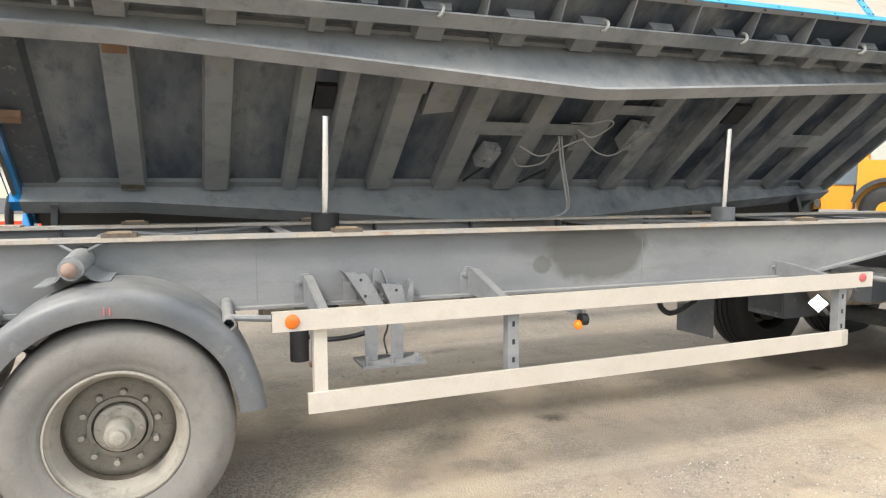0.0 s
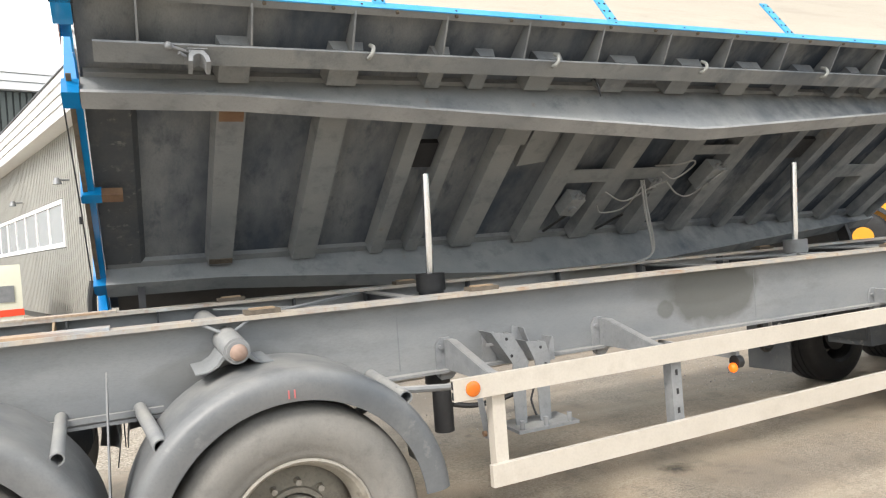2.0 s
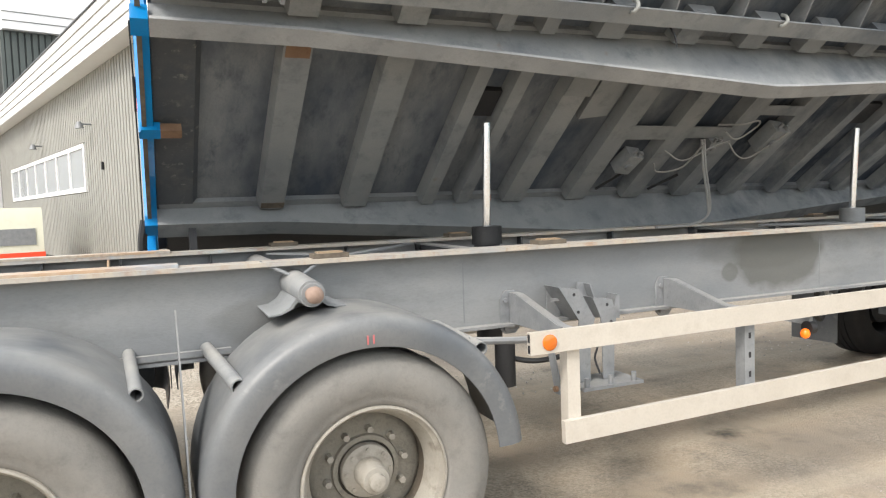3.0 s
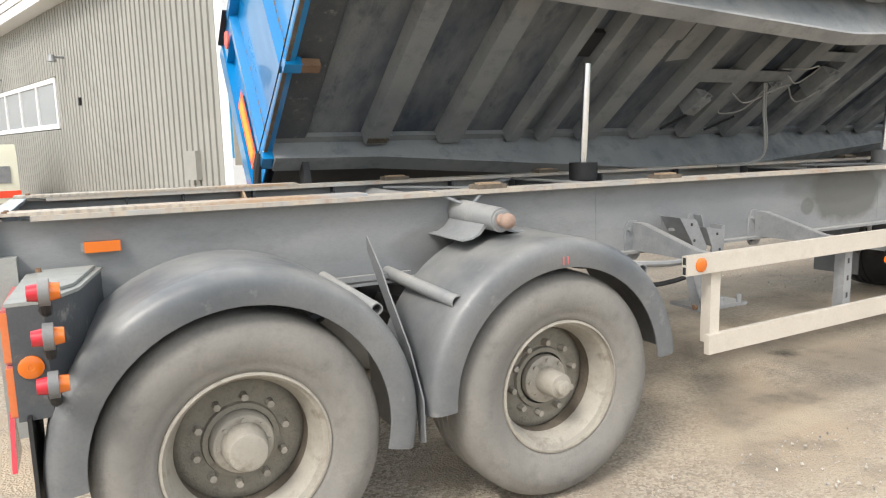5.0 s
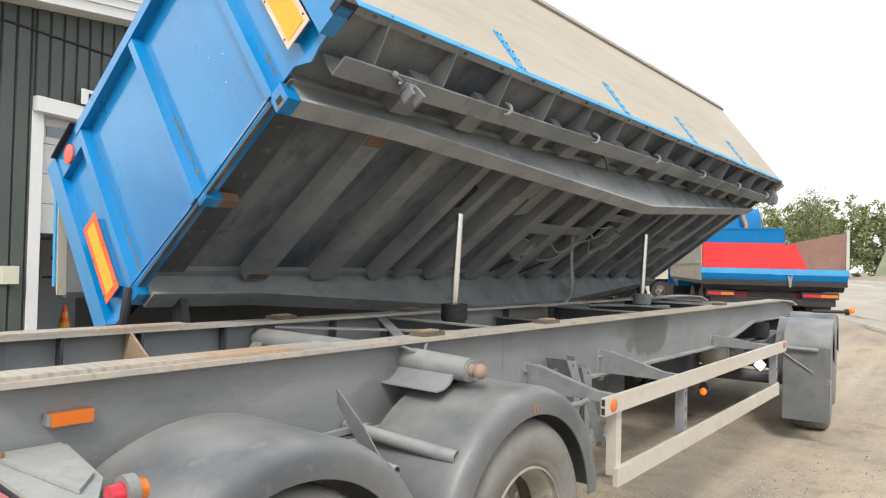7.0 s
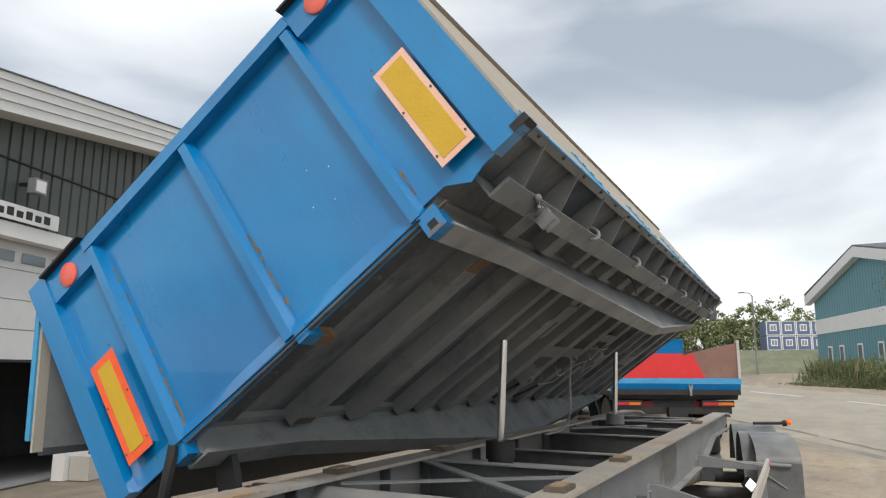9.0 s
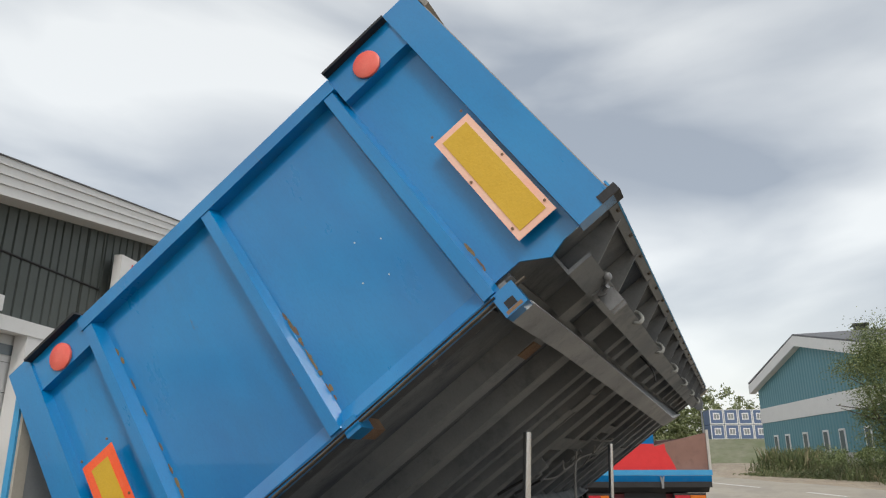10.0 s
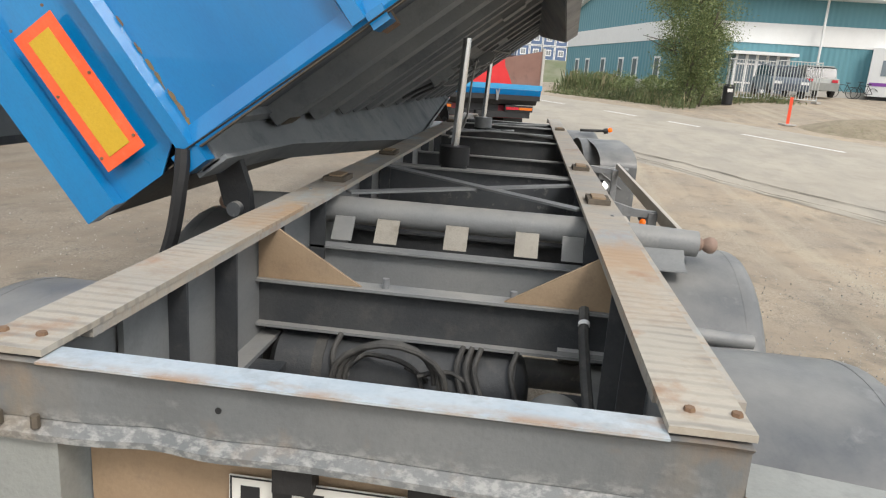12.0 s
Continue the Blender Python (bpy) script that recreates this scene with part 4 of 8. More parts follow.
        part("hub_bolt", cy((0.095 * math.cos(a), y0, 0.095 * math.sin(a)), (0.095 * math.cos(a), y0 - 0.012, 0.095 * math.sin(a)), 0.009, seg=6), "rim", w)
    part("brake_drum", cy((0, 0.215, 0), (0, 0.34, 0), 0.21, seg=36), "black", w, "black brake drum")
    return w


for wx in (2.206, 0.805):
    for s in (-1, 1):
        build_wheel(trailer, wx, s * 1.245, s, cap=wx < 1)
    part("axle", cy((wx, -0.9, 0.53), (wx, 0.9, 0.53), 0.075, seg=24), "chassis_dark", trailer, "dark grey axle tube")
    for s in (-1, 1):
        part("leaf_spring", pr([(wx - 0.5, 0.83), (wx - 0.2, 0.68), (wx, 0.63), (wx + 0.2, 0.68), (wx + 0.5, 0.83), (wx + 0.5, 0.85), (wx + 0.2, 0.74), (wx, 0.70), (wx - 0.2, 0.74), (wx - 0.5, 0.85)], "y", s * 0.55 - 0.045, s * 0.55 + 0.045), "black", trailer, "black leaf spring", 0.004)


# mudguards
def mudguard(cx, cz, rad, a0, a1, s, drop0=0.0, drop1=0.0, owner=None):
    path = []
    n = 34
    for i in range(n + 1):
        a = radians(a0 + (a1 - a0) * i / n)
        path.append((cx + rad * math.cos(a), cz + rad * 0.975 * math.sin(a)))
    if drop0:
        x, z = path[0]
        path.insert(0, (x + 0.02, z - drop0))
    if drop1:
        x, z = path[-1]
        path.append((x - 0.02, z - drop1))
    y0, y1 = sorted((s * 1.285, s * 0.73))
    g = part("mudguard", sheet(bmesh.new(), path, "y", y0 + (0.085 if s < 0 else 0), y1 - (0 if s < 0 else 0.085), 0.006, (cx, cz)), "fender", owner or trailer, "dusty grey plastic mudguard")
    # rolled outer lip
    lip = []
    for x, z in path:
        d = Vector((cx - x, cz - z)).normalized()
        lip.append((x, z, d))
    bm = bmesh.new()
    prof = [(-0.001, 0.07), (0.0, 0.045), (0.006, 0.020), (0.018, 0.002), (0.036, -0.010), (0.060, -0.015), (0.095, -0.015), (0.128, -0.010), (0.130, -0.003), (0.095, -0.007), (0.060, -0.008), (0.040, -0.003), (0.024, 0.008), (0.012, 0.024), (0.006, 0.047), (0.006, 0.07)]
    rows = [[bm.verts.new((x + d.x * r, s * (1.268 - k), z + d.y * r)) for r, k in prof] for x, z, d in lip]
    for a, b in zip(rows, rows[1:]):
        for i in range(len(prof)):
            bm.faces.new((a[i], a[(i + 1) % len(prof)], b[(i + 1) % len(prof)], b[i]))
    bm.faces.new(rows[0])
    bm.faces.new(rows[-1][::-1])
    part("lip", bm, "fender", g)
    return g


for s in (-1, 1):
    g1 = mudguard(2.20, 0.555, 0.68, 4, 182, s)
    g2 = mudguard(0.815, 0.575, 0.665, -14, 184, s)
    if s < 0:
        for k in (-0.012, 0.012):
            part("red_mark", bx(2.19 + k - 0.003, 2.19 + k + 0.003, -1.2865, -1.2835, 1.105, 1.14), "brake_red", g1)
    # support tubes
    part("mudguard_tube", hollow((1.62, s * 0.62, 1.03), (1.69, s * 1.215, 0.985), 0.030), "chassis", trailer, "grey mudguard support tube")
    part("mudguard_tube", hollow((1.30, s * 0.62, 1.04), (1.335, s * 1.205, 1.0), 0.026), "chassis", trailer, "grey mudguard support tube")
    part("mudguard_tube", hollow((2.73, s * 0.62, 1.025), (2.71, s * 1.20, 1.012), 0.030), "chassis", trailer, "grey mudguard support tube")
    part("support_bar", bx(1.15, 1.72, *sorted((s * 0.655, s * 0.685)), 1.01, 1.035), "chassis", trailer)
    part("divider_plate", pr([(s * 0.695, 1.225), (s * 0.87, 1.085), (s * 0.94, 1.005), (s * 1.15, 0.80), (s * 1.27, 0.62), (s * 1.28, 0.44), (s * 1.23, 0.42), (s * 1.20, 0.60), (s * 1.05, 0.80), (s * 0.86, 0.99), (s * 0.78, 1.07), (s * 0.70, 1.16)], "x", 1.492, 1.499), "fender", trailer, "thin pointed plate between the mudguards")
    part("mudguard_tube", tube(bmesh.new(), curve_pts([(2.70, s * 1.10, 1.03), (2.85, s * 1.10, 1.015), (3.0, s * 1.08, 1.0), (3.16, s * 1.05, 0.995)]), 0.017), "chassis", trailer, "bent grey support tube")

# side guards
for s in (-1, 1):
    guard = part("side_guard", bx(2.91, 6.87, *sorted((s * 1.262, s * 1.292)), 0.975, 1.073), "alu", trailer, "pale aluminium underrun side guard bars", 0.004)
    if s < 0:
        guard.rotation_euler = (0, radians(-0.35), 0)
        guard.location = (0, 0, -0.018)
    low = part("lower_bar", bx(3.08, 6.62, *sorted((s * 1.262, s * 1.292)), 0.553, 0.655), "alu", guard, "", 0.004)
    for z0, z1, xe in ((0.560, 0.597, 3.0795), (0.609, 0.646, 3.0795), (0.982, 1.018, 2.9095), (1.030, 1.066, 2.9095)):
        part("bar_end", bx(xe - 0.0004, xe + 0.0002, *sorted((s * 1.267, s * 1.287)), z0, z1), "black", guard)
    part("bent_end", pr([(6.62, s * 1.262), (6.69, s * 1.240), (6.70, s * 1.27), (6.62, s * 1.292)], "z", 0.553, 0.655), "alu", low, "", 0.004)
    low.rotation_euler = (0, radians(-0.5), 0)
    low.location = (0, 0, -0.026)
    for px in (3.145, 4.205, 6.64):
        post = part("guard_post", bx(px - 0.033, px + 0.033, *sorted((s * 1.20, s * 1.2615)), 0.60, 1.03), "alu" if px < 4 else "galv", guard, "", 0.004)
        if px > 4:
            for k in range(3):
                part("slot", bx(px - 0.008, px + 0.008, *sorted((s * 1.2618, s * 1.2626)), 0.70 + 0.1 * k, 0.73 + 0.1 * k), "black", guard)
    for px in (3.16, 4.19, 6.70):
        zk = 1.16 if px < 6 else 1.105
        br = part("guard_bracket", pr([(s * 0.634, zk), (s * 0.70, zk), (s * 1.10, 1.055), (s * 1.26, 1.048), (s * 1.26, 1.0), (s * 0.634, 1.0)], "x", px - 0.004, px + 0.004), "galv", trailer, "galvanised bracket from rail to side guard")
        part("foot", pr([(px - 0.055, 0.965), (px - 0.03, 0.94), (px + 0.03, 0.94), (px + 0.055, 0.965), (px + 0.055, zk - 0.03), (px + 0.03, zk + 0.01), (px - 0.03, zk + 0.01), (px - 0.055, zk - 0.03)], "y", *sorted((s * 0.6195, s * 0.632))), "galv", br, "", 0.003)
        part("lower_web", pr([(s * 0.634, 1.0), (s * 1.26, 1.0), (s * 1.26, 1.006), (s * 0.634, 1.006)], "x", px + 0.005, px + 0.07), "galv", br)
        part("upper_web", pr([(s * 0.634, zk - 0.006), (s * 0.70, zk - 0.006), (s * 1.10, 1.049), (s * 1.26, 1.042), (s * 1.26, 1.048), (s * 1.10, 1.056), (s * 0.70, zk + 0.001), (s * 0.634, zk + 0.001)], "x", px + 0.005, px + 0.045), "galv", br)
        for bz in (0.97, zk - 0.04):
            part("bolt", cy((px - 0.03, s * 0.632, bz), (px - 0.03, s * 0.648, bz), 0.013, seg=6), "galv", br)
        if px < 4:
            part("hanger_strip", pr([(s * 1.06, 1.0), (s * 1.11, 1.0), (s * 1.19, 0.78), (s * 1.19, 0.745), (s * 1.13, 0.745), (s * 1.13, 0.78)], "x", px - 0.045, px - 0.037), "galv", br, "flat hanger strip below the bracket", 0.002)
            part("strip_bolt", cy((px - 0.06, s * 1.16, 0.77), (px - 0.02, s * 1.16, 0.77), 0.014, seg=8), "rust", br)
    rf = part("side_reflector", lathe(bmesh.new(), [(0.036, 0.0), (0.036, 0.006), (0.03, 0.010), (0.004, 0.011)], (0, 0, 0), 24), "amber", guard, "round amber reflector")
    rf.matrix_basis = pose(3.005, s * 1.2915, 1.023, 0, 0, 0 if s > 0 else 180)
    rf = part("side_reflector", lathe(bmesh.new(), [(0.03, 0.0), (0.03, 0.006), (0.025, 0.010), (0.004, 0.011)], (0, 0, 0), 24), "brake_red", guard, "small faded red reflector")
    rf.matrix_basis = pose(6.775, s * 1.2915, 1.04, 0, 0, 0 if s > 0 else 180)

# spare wheel carrier legs and valve gear behind the side guard
for top_x, mid_x, low_x, top_z in ((3.43, 3.55, 3.515, 1.185), (3.64, 3.69, 3.67, 1.115)):
    leg = part("carrier_leg", pr([(top_x - 0.062, top_z), (top_x + 0.065, top_z - 0.018), (mid_x + 0.04, 1.0), (low_x + 0.045, 0.90), (low_x + 0.04, 0.664), (low_x - 0.03, 0.664), (low_x - 0.035, 0.88), (mid_x - 0.06, 1.0)], "y", -0.79, -0.782), "galv", trailer, "galvanised bent carrier leg", 0.002)
    part("leg_flange", pr([(top_x + 0.058, top_z - 0.019), (top_x + 0.066, top_z - 0.019), (mid_x + 0.041, 1.0), (low_x + 0.046, 0.90), (low_x + 0.041, 0.664), (low_x + 0.033, 0.664), (low_x + 0.038, 0.90), (mid_x + 0.033, 1.0)], "y", -0.781, -0.70), "galv", leg, "", 0.002)
    part("leg_flange", pr([(top_x - 0.062, top_z), (top_x - 0.054, top_z), (mid_x - 0.05, 1.0), (mid_x - 0.058, 1.0)], "y", -0.781, -0.634), "galv", leg, "", 0.002)
    part("back_plate", bx(top_x - 0.04, top_x + 0.04, -0.632, -0.62, 0.99, top_z - 0.02), "galv", leg, "", 0.002)
    part("cross_strip", bx(top_x - 0.055, top_x + 0.02, -0.70, -0.69, top_z - 0.085, top_z - 0.07), "edge_pale", leg)
    for dx, dz in ((0.03, 0.045), (0.055, 0.14)):
        part("bolt_hole", cy((top_x + dx, -0.7915, top_z - dz), (top_x + dx, -0.7903, top_z - dz), 0.009, seg=10), "black", leg)
ear = part("carrier_ear", pr([(3.56, 1.08), (3.57, 1.19), (3.615, 1.18), (3.65, 1.08)], "y", -0.66, -0.652), "galv", trailer, "galvanised upper lug of the carrier", 0.002)
part("ear_flange", pr([(3.607, 1.18), (3.615, 1.18), (3.65, 1.08), (3.642, 1.08)], "y", -0.72, -0.661), "galv", ear)
ear = part("carrier_ear", pr([(3.735, 0.98), (3.77, 1.10), (3.79, 1.11), (3.79, 0.98)], "y", -0.74, -0.732), "galv", trailer, "galvanised side lug of the carrier", 0.002)
part("ear_flange", pr([(3.783, 1.11), (3.791, 1.11), (3.791, 0.98), (3.783, 0.98)], "y", -0.731, -0.634), "galv", ear)
foot = part("carrier_foot", bx(3.44, 3.82, -0.90, -0.66, 0.645, 0.662), "galv", trailer, "galvanised foot plate", 0.003)
for px in (3.47, 3.62, 3.77):
    part("foot_bolt", cy((px, -0.88, 0.662), (px, -0.88, 0.71), 0.014, seg=8), "galv", foot)
dryer = part("air_dryer", cy((3.13, -0.62, 0.66), (3.13, -0.62, 0.90), 0.055, seg=24), "rubber", trailer, "black cylindrical filter", 0.008)
part("hose", tube(bmesh.new(), curve_pts([(3.17, -0.62, 0.80), (3.3, -0.66, 0.78), (3.45, -0.70, 0.80), (3.56, -0.74, 0.84)]), 0.015), "rubber", dryer)
part("cable", tube(bmesh.new(), curve_pts([(3.63, -0.76, 0.95), (3.62, -0.77, 0.85), (3.60, -0.77, 0.78), (3.61, -0.8, 0.7)]), 0.006), "black", dryer)


def marker_lamp(x, y, z, lens="amber_glow"):
    a = part("marker_lamp", bx(x - 0.012, x + 0.012, y, -0.62, z + 0.045, z + 0.085), "galv", trailer, "marker lamp on a short arm", 0.003)
    part("lamp_body", cy((x - 0.02, y + 0.01, z + 0.03), (x + 0.02, y + 0.01, z + 0.03), 0.036, seg=20), "rubber", a, "", 0.006)
    bm = bmesh.new()
    bmesh.ops.create_uvsphere(bm, u_segments=16, v_segments=10, radius=0.028, matrix=Matrix.Translation((x - 0.03, y + 0.01, z)) @ Matrix.Diagonal((0.9, 0.9, 1, 1)))
    part("lens", bm, lens, a, "glowing amber lens")
    return a


marker_lamp(4.65, -1.25, 0.885)
arm = part("work_lamp", tube(bmesh.new(), [(6.65, -1.21, 0.80), (6.66, -1.13, 0.80), (6.62, -1.11, 0.85)], 0.014), "galv", trailer, "square white lit work lamp")
head = part("lamp_head", bx(-0.044, 0.044, -0.004, 0.001, -0.042, 0.042), "lamp_white", arm, "", 0.001)
head.matrix_basis = pose(6.575, -1.125, 0.873, 0, 42, -50)
part("lamp_back", bx(-0.050, 0.050, 0.002, 0.055, -0.048, 0.048), "rubber", arm, "", 0.01).matrix_basis = pose(6.575, -1.125, 0.873, 0, 42, -50)

# side lamp and tail lamps at the rear corner
sl = part("side_lamp", bx(0.33, 0.46, -0.66, -0.6195, 1.245, 1.288), "amber", trailer, "oblong amber side lamp", 0.005)
part("lamp_end", bx(0.318, 0.3295, -0.655, -0.6195, 1.249, 1.284), "chassis", sl, "", 0.003)
for s in (-1, 1):
    plan = [(0.105, s * 1.235), (0.205, s * 1.235), (0.30, s * 1.06), (0.38, s * 0.64), (0.13, s * 0.64)]
    tail = part("tail_lamp_box", pr(plan, "z", 0.80, 1.17), "chassis_dark", trailer, "dark grey tail lamp housing", 0.008)
    part("housing_top", pr([(x + (0.006 if x > 0.2 else -0.006), y) for x, y in plan], "z", 1.1715, 1.183), "housing", tail, "dusty grey-green top plate", 0.003)
    part("housing_ridge", pr([(0.16, s * 0.66), (0.36, s * 0.66), (0.29, s * 1.04), (0.20, s * 1.16)], "z", 1.1845, 1.196), "housing", tail, "", 0.003)
    part("bracket_bolt", cy((0.17, s * 0.72, 1.196), (0.17, s * 0.72, 1.212), 0.010, seg=8), "rust", tail)
    for z0 in (0.815, 0.992):
        part("brake_lens", bx(0.084, 0.106, *sorted((s * 0.76, s * 1.105)), z0, z0 + 0.165), "brake_red", tail, "faded red lamp lens", 0.012)
        part("turn_lens", bx(0.084, 0.106, *sorted((s * 1.107, s * 1.229)), z0 + 0.004, z0 + 0.161), "turn_amber", tail, "orange lamp lens", 0.010)
        part("lens_rim", bx(0.088, 0.1045, *sorted((s * 1.1045, s * 1.222)), z0 - 0.004, z0 + 0.169), "brake_red", tail, "", 0.004)
    d = part("corner_reflector", lathe(bmesh.new(), [(0.037, 0.0), (0.037, 0.008), (0.031, 0.011), (0.009, 0.011), (0.008, 0.010), (0.002, 0.010)], (0, 0, 0), 28), "amber", tail, "round orange reflector")
    d.matrix_basis = pose(0.155, s * 1.236, 0.975, 0, 0, 0 if s > 0 else 180)
    for z in (1.232, 1.095, 0.945):
        arm = part("outline_lamp", tube(bmesh.new(), curve_pts([(0.20, s * 1.20, z - 0.08), (0.215, s * 1.27, z - 0.075), (0.218, s * 1.33, z - 0.06), (0.218, s * 1.355, z)]), 0.018), "rubber", trailer, "two-colour outline lamp on a rubber arm")
        part("lamp_ring", cy((0.205, s * 1.365, z), (0.234, s * 1.365, z), 0.042, seg=22), "fender", arm, "", 0.008)
        part("red_lens", cy((0.174, s * 1.365, z), (0.205, s * 1.365, z), 0.024, 0.028, seg=20), "red", arm, "", 0.006)
        part("amber_lens", cy((0.234, s * 1.365, z), (0.262, s * 1.365, z), 0.029, 0.025, seg=20), "amber", arm, "", 0.006)
    # triangular reflector hanging below
    part("triangle_reflector", pr([(s * 0.95, 0.60), (s * 1.15, 0.60), (s * 1.05, 0.78)], "x", 0.06, 0.075), "red", tail, "red triangular reflector", 0.004)
    part("flap", bx(0.13, 0.142, *sorted((s * 0.86, s * 1.27)), 0.28, 0.82), "rubber", tail, "black rubber mud flap")

# front dolly, turned a little to follow the lorry
tk = part("air_tank", lathe(bmesh.new(), [(0.03, -0.36), (0.10, -0.34), (0.15, -0.29), (0.155, -0.25), (0.155, 0.25), (0.15, 0.29), (0.10, 0.34), (0.03, 0.36)], (0, 0, 0), 32), "rim", trailer, "pale dusty cylindrical air tank under the gooseneck")
tk.matrix_basis = pose(7.75, -0.40, 0.83, 0, 0, 80)
for k in (-0.16, 0.16):
    st = part("tank_strap", lathe(bmesh.new(), [(0.157, k - 0.015), (0.161, k - 0.015), (0.161, k + 0.015), (0.157, k + 0.015)], (0, 0, 0), 32, closed=True), "galv", tk)
mb = part("motor_box", bx(7.25, 7.6, -0.20, 0.20, 0.55, 1.0), "chassis_dark", trailer, "dark greasy pump box", 0.03)
part("box_cover", bx(7.235, 7.2485, -0.17, 0.17, 0.60, 0.96), "greasy", mb, "", 0.004)
part("air_hose", tube(bmesh.new(), curve_pts([(5.90, -0.3, 1.0), (5.98, -0.2, 0.76), (6.22, -0.05, 0.64), (6.75, 0.3, 0.66)]), 0.022), "rubber", trailer)
part("air_hose", tube(bmesh.new(), curve_pts([(6.02, -0.25, 1.0), (6.12, -0.2, 0.80), (6.32, -0.1, 0.74), (6.72, 0.25, 0.76)]), 0.016), "galv", trailer)
dolly = thing("front_dolly", pose(8.77, -0.1, 0, 0, 0, 8), "grey two-axle steering dolly with mud flaps under the trailer nose", "dolly")
for s in (-1, 1):
    for wx in (-0.62, 0.78):
        # Far-side tyres take black rubber: shade under the trailer put into colour.
        build_wheel(dolly, wx, s * 1.245, s, rubber="tyre" if s < 0 else "rubber")
        mudguard(wx + 0.02, 0.57, 0.69, 12, 170, s, owner=dolly)
    part("mud_flap", bx(-1.52, -1.508, *sorted((s * 0.84, s * 1.28)), 0.24, 1.0), "fender", dolly, "dusty grey mud flap behind the front wheel")
    part("flap_top", sheet(bmesh.new(), [(-1.515, 0.99), (-1.505, 1.03), (-1.47, 1.08), (-1.41, 1.12), (-1.32, 1.155), (-1.2, 1.185), (-1.0, 1.215), (-0.6, 1.245)], "y", *sorted((s * 0.84, s * 1.28)), 0.008, (-0.6, 0.5)), "fender", dolly)
    part("flap_bar", cy((-1.545, s * 0.60, 0.99), (-1.545, s * 1.17, 0.975), 0.021, seg=14), "chassis", dolly)
    part("flap_stay", cy((-1.54, s * 0.80, 0.96), (-1.53, s * 1.12, 0.74), 0.008, seg=8), "chassis", dolly)
    part("side_beam", bx(-0.55, 1.5, *sorted((s * 0.42, s * 0.54)), 0.72, 0.92), "chassis_dark", dolly, "", 0.01)
for wx in (-0.62, 0.78):
    part("axle", cy((wx, -0.9, 0.53), (wx, 0.9, 0.53), 0.075, seg=24), "chassis_dark", dolly)
part("turntable", cy((0, 0, 0.95), (0, 0, 1.13), 0.55, seg=40), "black", dolly, "black turntable ring")
part("cross_beam", bx(-1.2, 1.3, -0.42, 0.42, 0.74, 0.95), "chassis_dark", dolly, "", 0.02)
part("drawbar", pr([(1.3, 0.78), (3.9, 0.66), (3.9, 0.76), (1.3, 0.92)], "y", -0.12, 0.12), "chassis_dark", dolly, "", 0.01)
arm = part("front_marker", tube(bmesh.new(), [(0.55, -1.0, 1.27), (0.62, -1.38, 1.275)], 0.02), "rubber", dolly, "amber marker lamp on a black arm")
bm = bmesh.new()
bmesh.ops.create_uvsphere(bm, u_segments=16, v_segments=10, radius=0.036, matrix=Matrix.Translation((0.58, -1.44, 1.295)))
part("lens", bm, "amber_glow", arm)
part("marker_body", cy((0.60, -1.41, 1.28), (0.60, -1.36, 1.27), 0.04, seg=14), "rubber", arm)

# ---- hydraulic rams ----
for x, y0, top, blk in ((3.445, 0.19, 2.15, "rubber"), (6.975, 0.25, 2.16, "chassis")):
    ram = part("hydraulic_ram", cy((x, y0, 0.75), (x, y0, 1.40), 0.085, seg=28), "black", trailer, "telescopic tipping ram with a bright chromed rod")
    part("ram_collar", cy((x, y0, 1.37), (x, y0, 1.485), 0.098, seg=28), blk, ram, "black rubber collar" if blk == "rubber" else "", 0.006)
    part("rod", cy((x, y0, 1.48), (x + 0.005, y0 - 0.03, top), 0.0265, seg=24), "chrome", ram, "chromed piston rod", 0.002)
    part("ram_cradle", bx(x - 0.13, x + 0.13, -0.53, 0.53, 1.25, 1.33), "chassis", ram, "", 0.006)
for k in (0.0, 0.025):
    part("hydraulic_hose", tube(bmesh.new(), curve_pts([(5.32 + k, 0.25, 2.06), (5.36 + k, 0.28, 1.85), (5.42 + k, 0.30, 1.6), (5.44 + k, 0.33 + k, 1.47), (5.30, 0.36 + k, 1.41), (5.0, 0.38 + k, 1.40)]), 0.0085), "wire", trailer, "grey hydraulic hose hanging from the body")

# ---- tipped body; local axes: x along, y across the floor, z off the floor ----
TIP = pose(0, -0.337, 2.557, -37, 0, 0)
body = thing("tipping_body", TIP, "blue steel tipping body raised on its side hinge, dusty grey underneath", "truck body")
XR, XF, VN, VF, TOP = 1.42, 8.93, -0.53, 2.12, 1.33

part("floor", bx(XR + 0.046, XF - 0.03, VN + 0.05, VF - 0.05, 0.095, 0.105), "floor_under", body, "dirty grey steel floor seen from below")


def fish_beam(v0, v1, name, mat="beam"):
    """Longitudinal beam that is deepest near the middle."""
    low = [(XR + 0.045, -0.075), (2.2, -0.085), (5.0, -0.325), (5.16, -0.335), (5.35, -0.325), (7.4, -0.15), (XF, -0.02)]
    high = [(XF, 0.06), (XR + 0.045, 0.06)]
    b = part(name, pr(low + high, "y", v0, v1), mat, body, "dusty bent longitudinal beam under the floor", 0.006)
    fl = low + [(x, z + 0.020) for x, z in low[::-1]]
    part("beam_flange", pr([(x, z - 0.012) for x, z in fl], "y", v0 - 0.03, v1 - 0.004 if v0 < 0 else v1 + 0.03), "edge_pale" if v0 < 0 else mat, b, "", 0.003)
    return b


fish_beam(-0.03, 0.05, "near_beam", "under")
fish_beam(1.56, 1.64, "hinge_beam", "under")
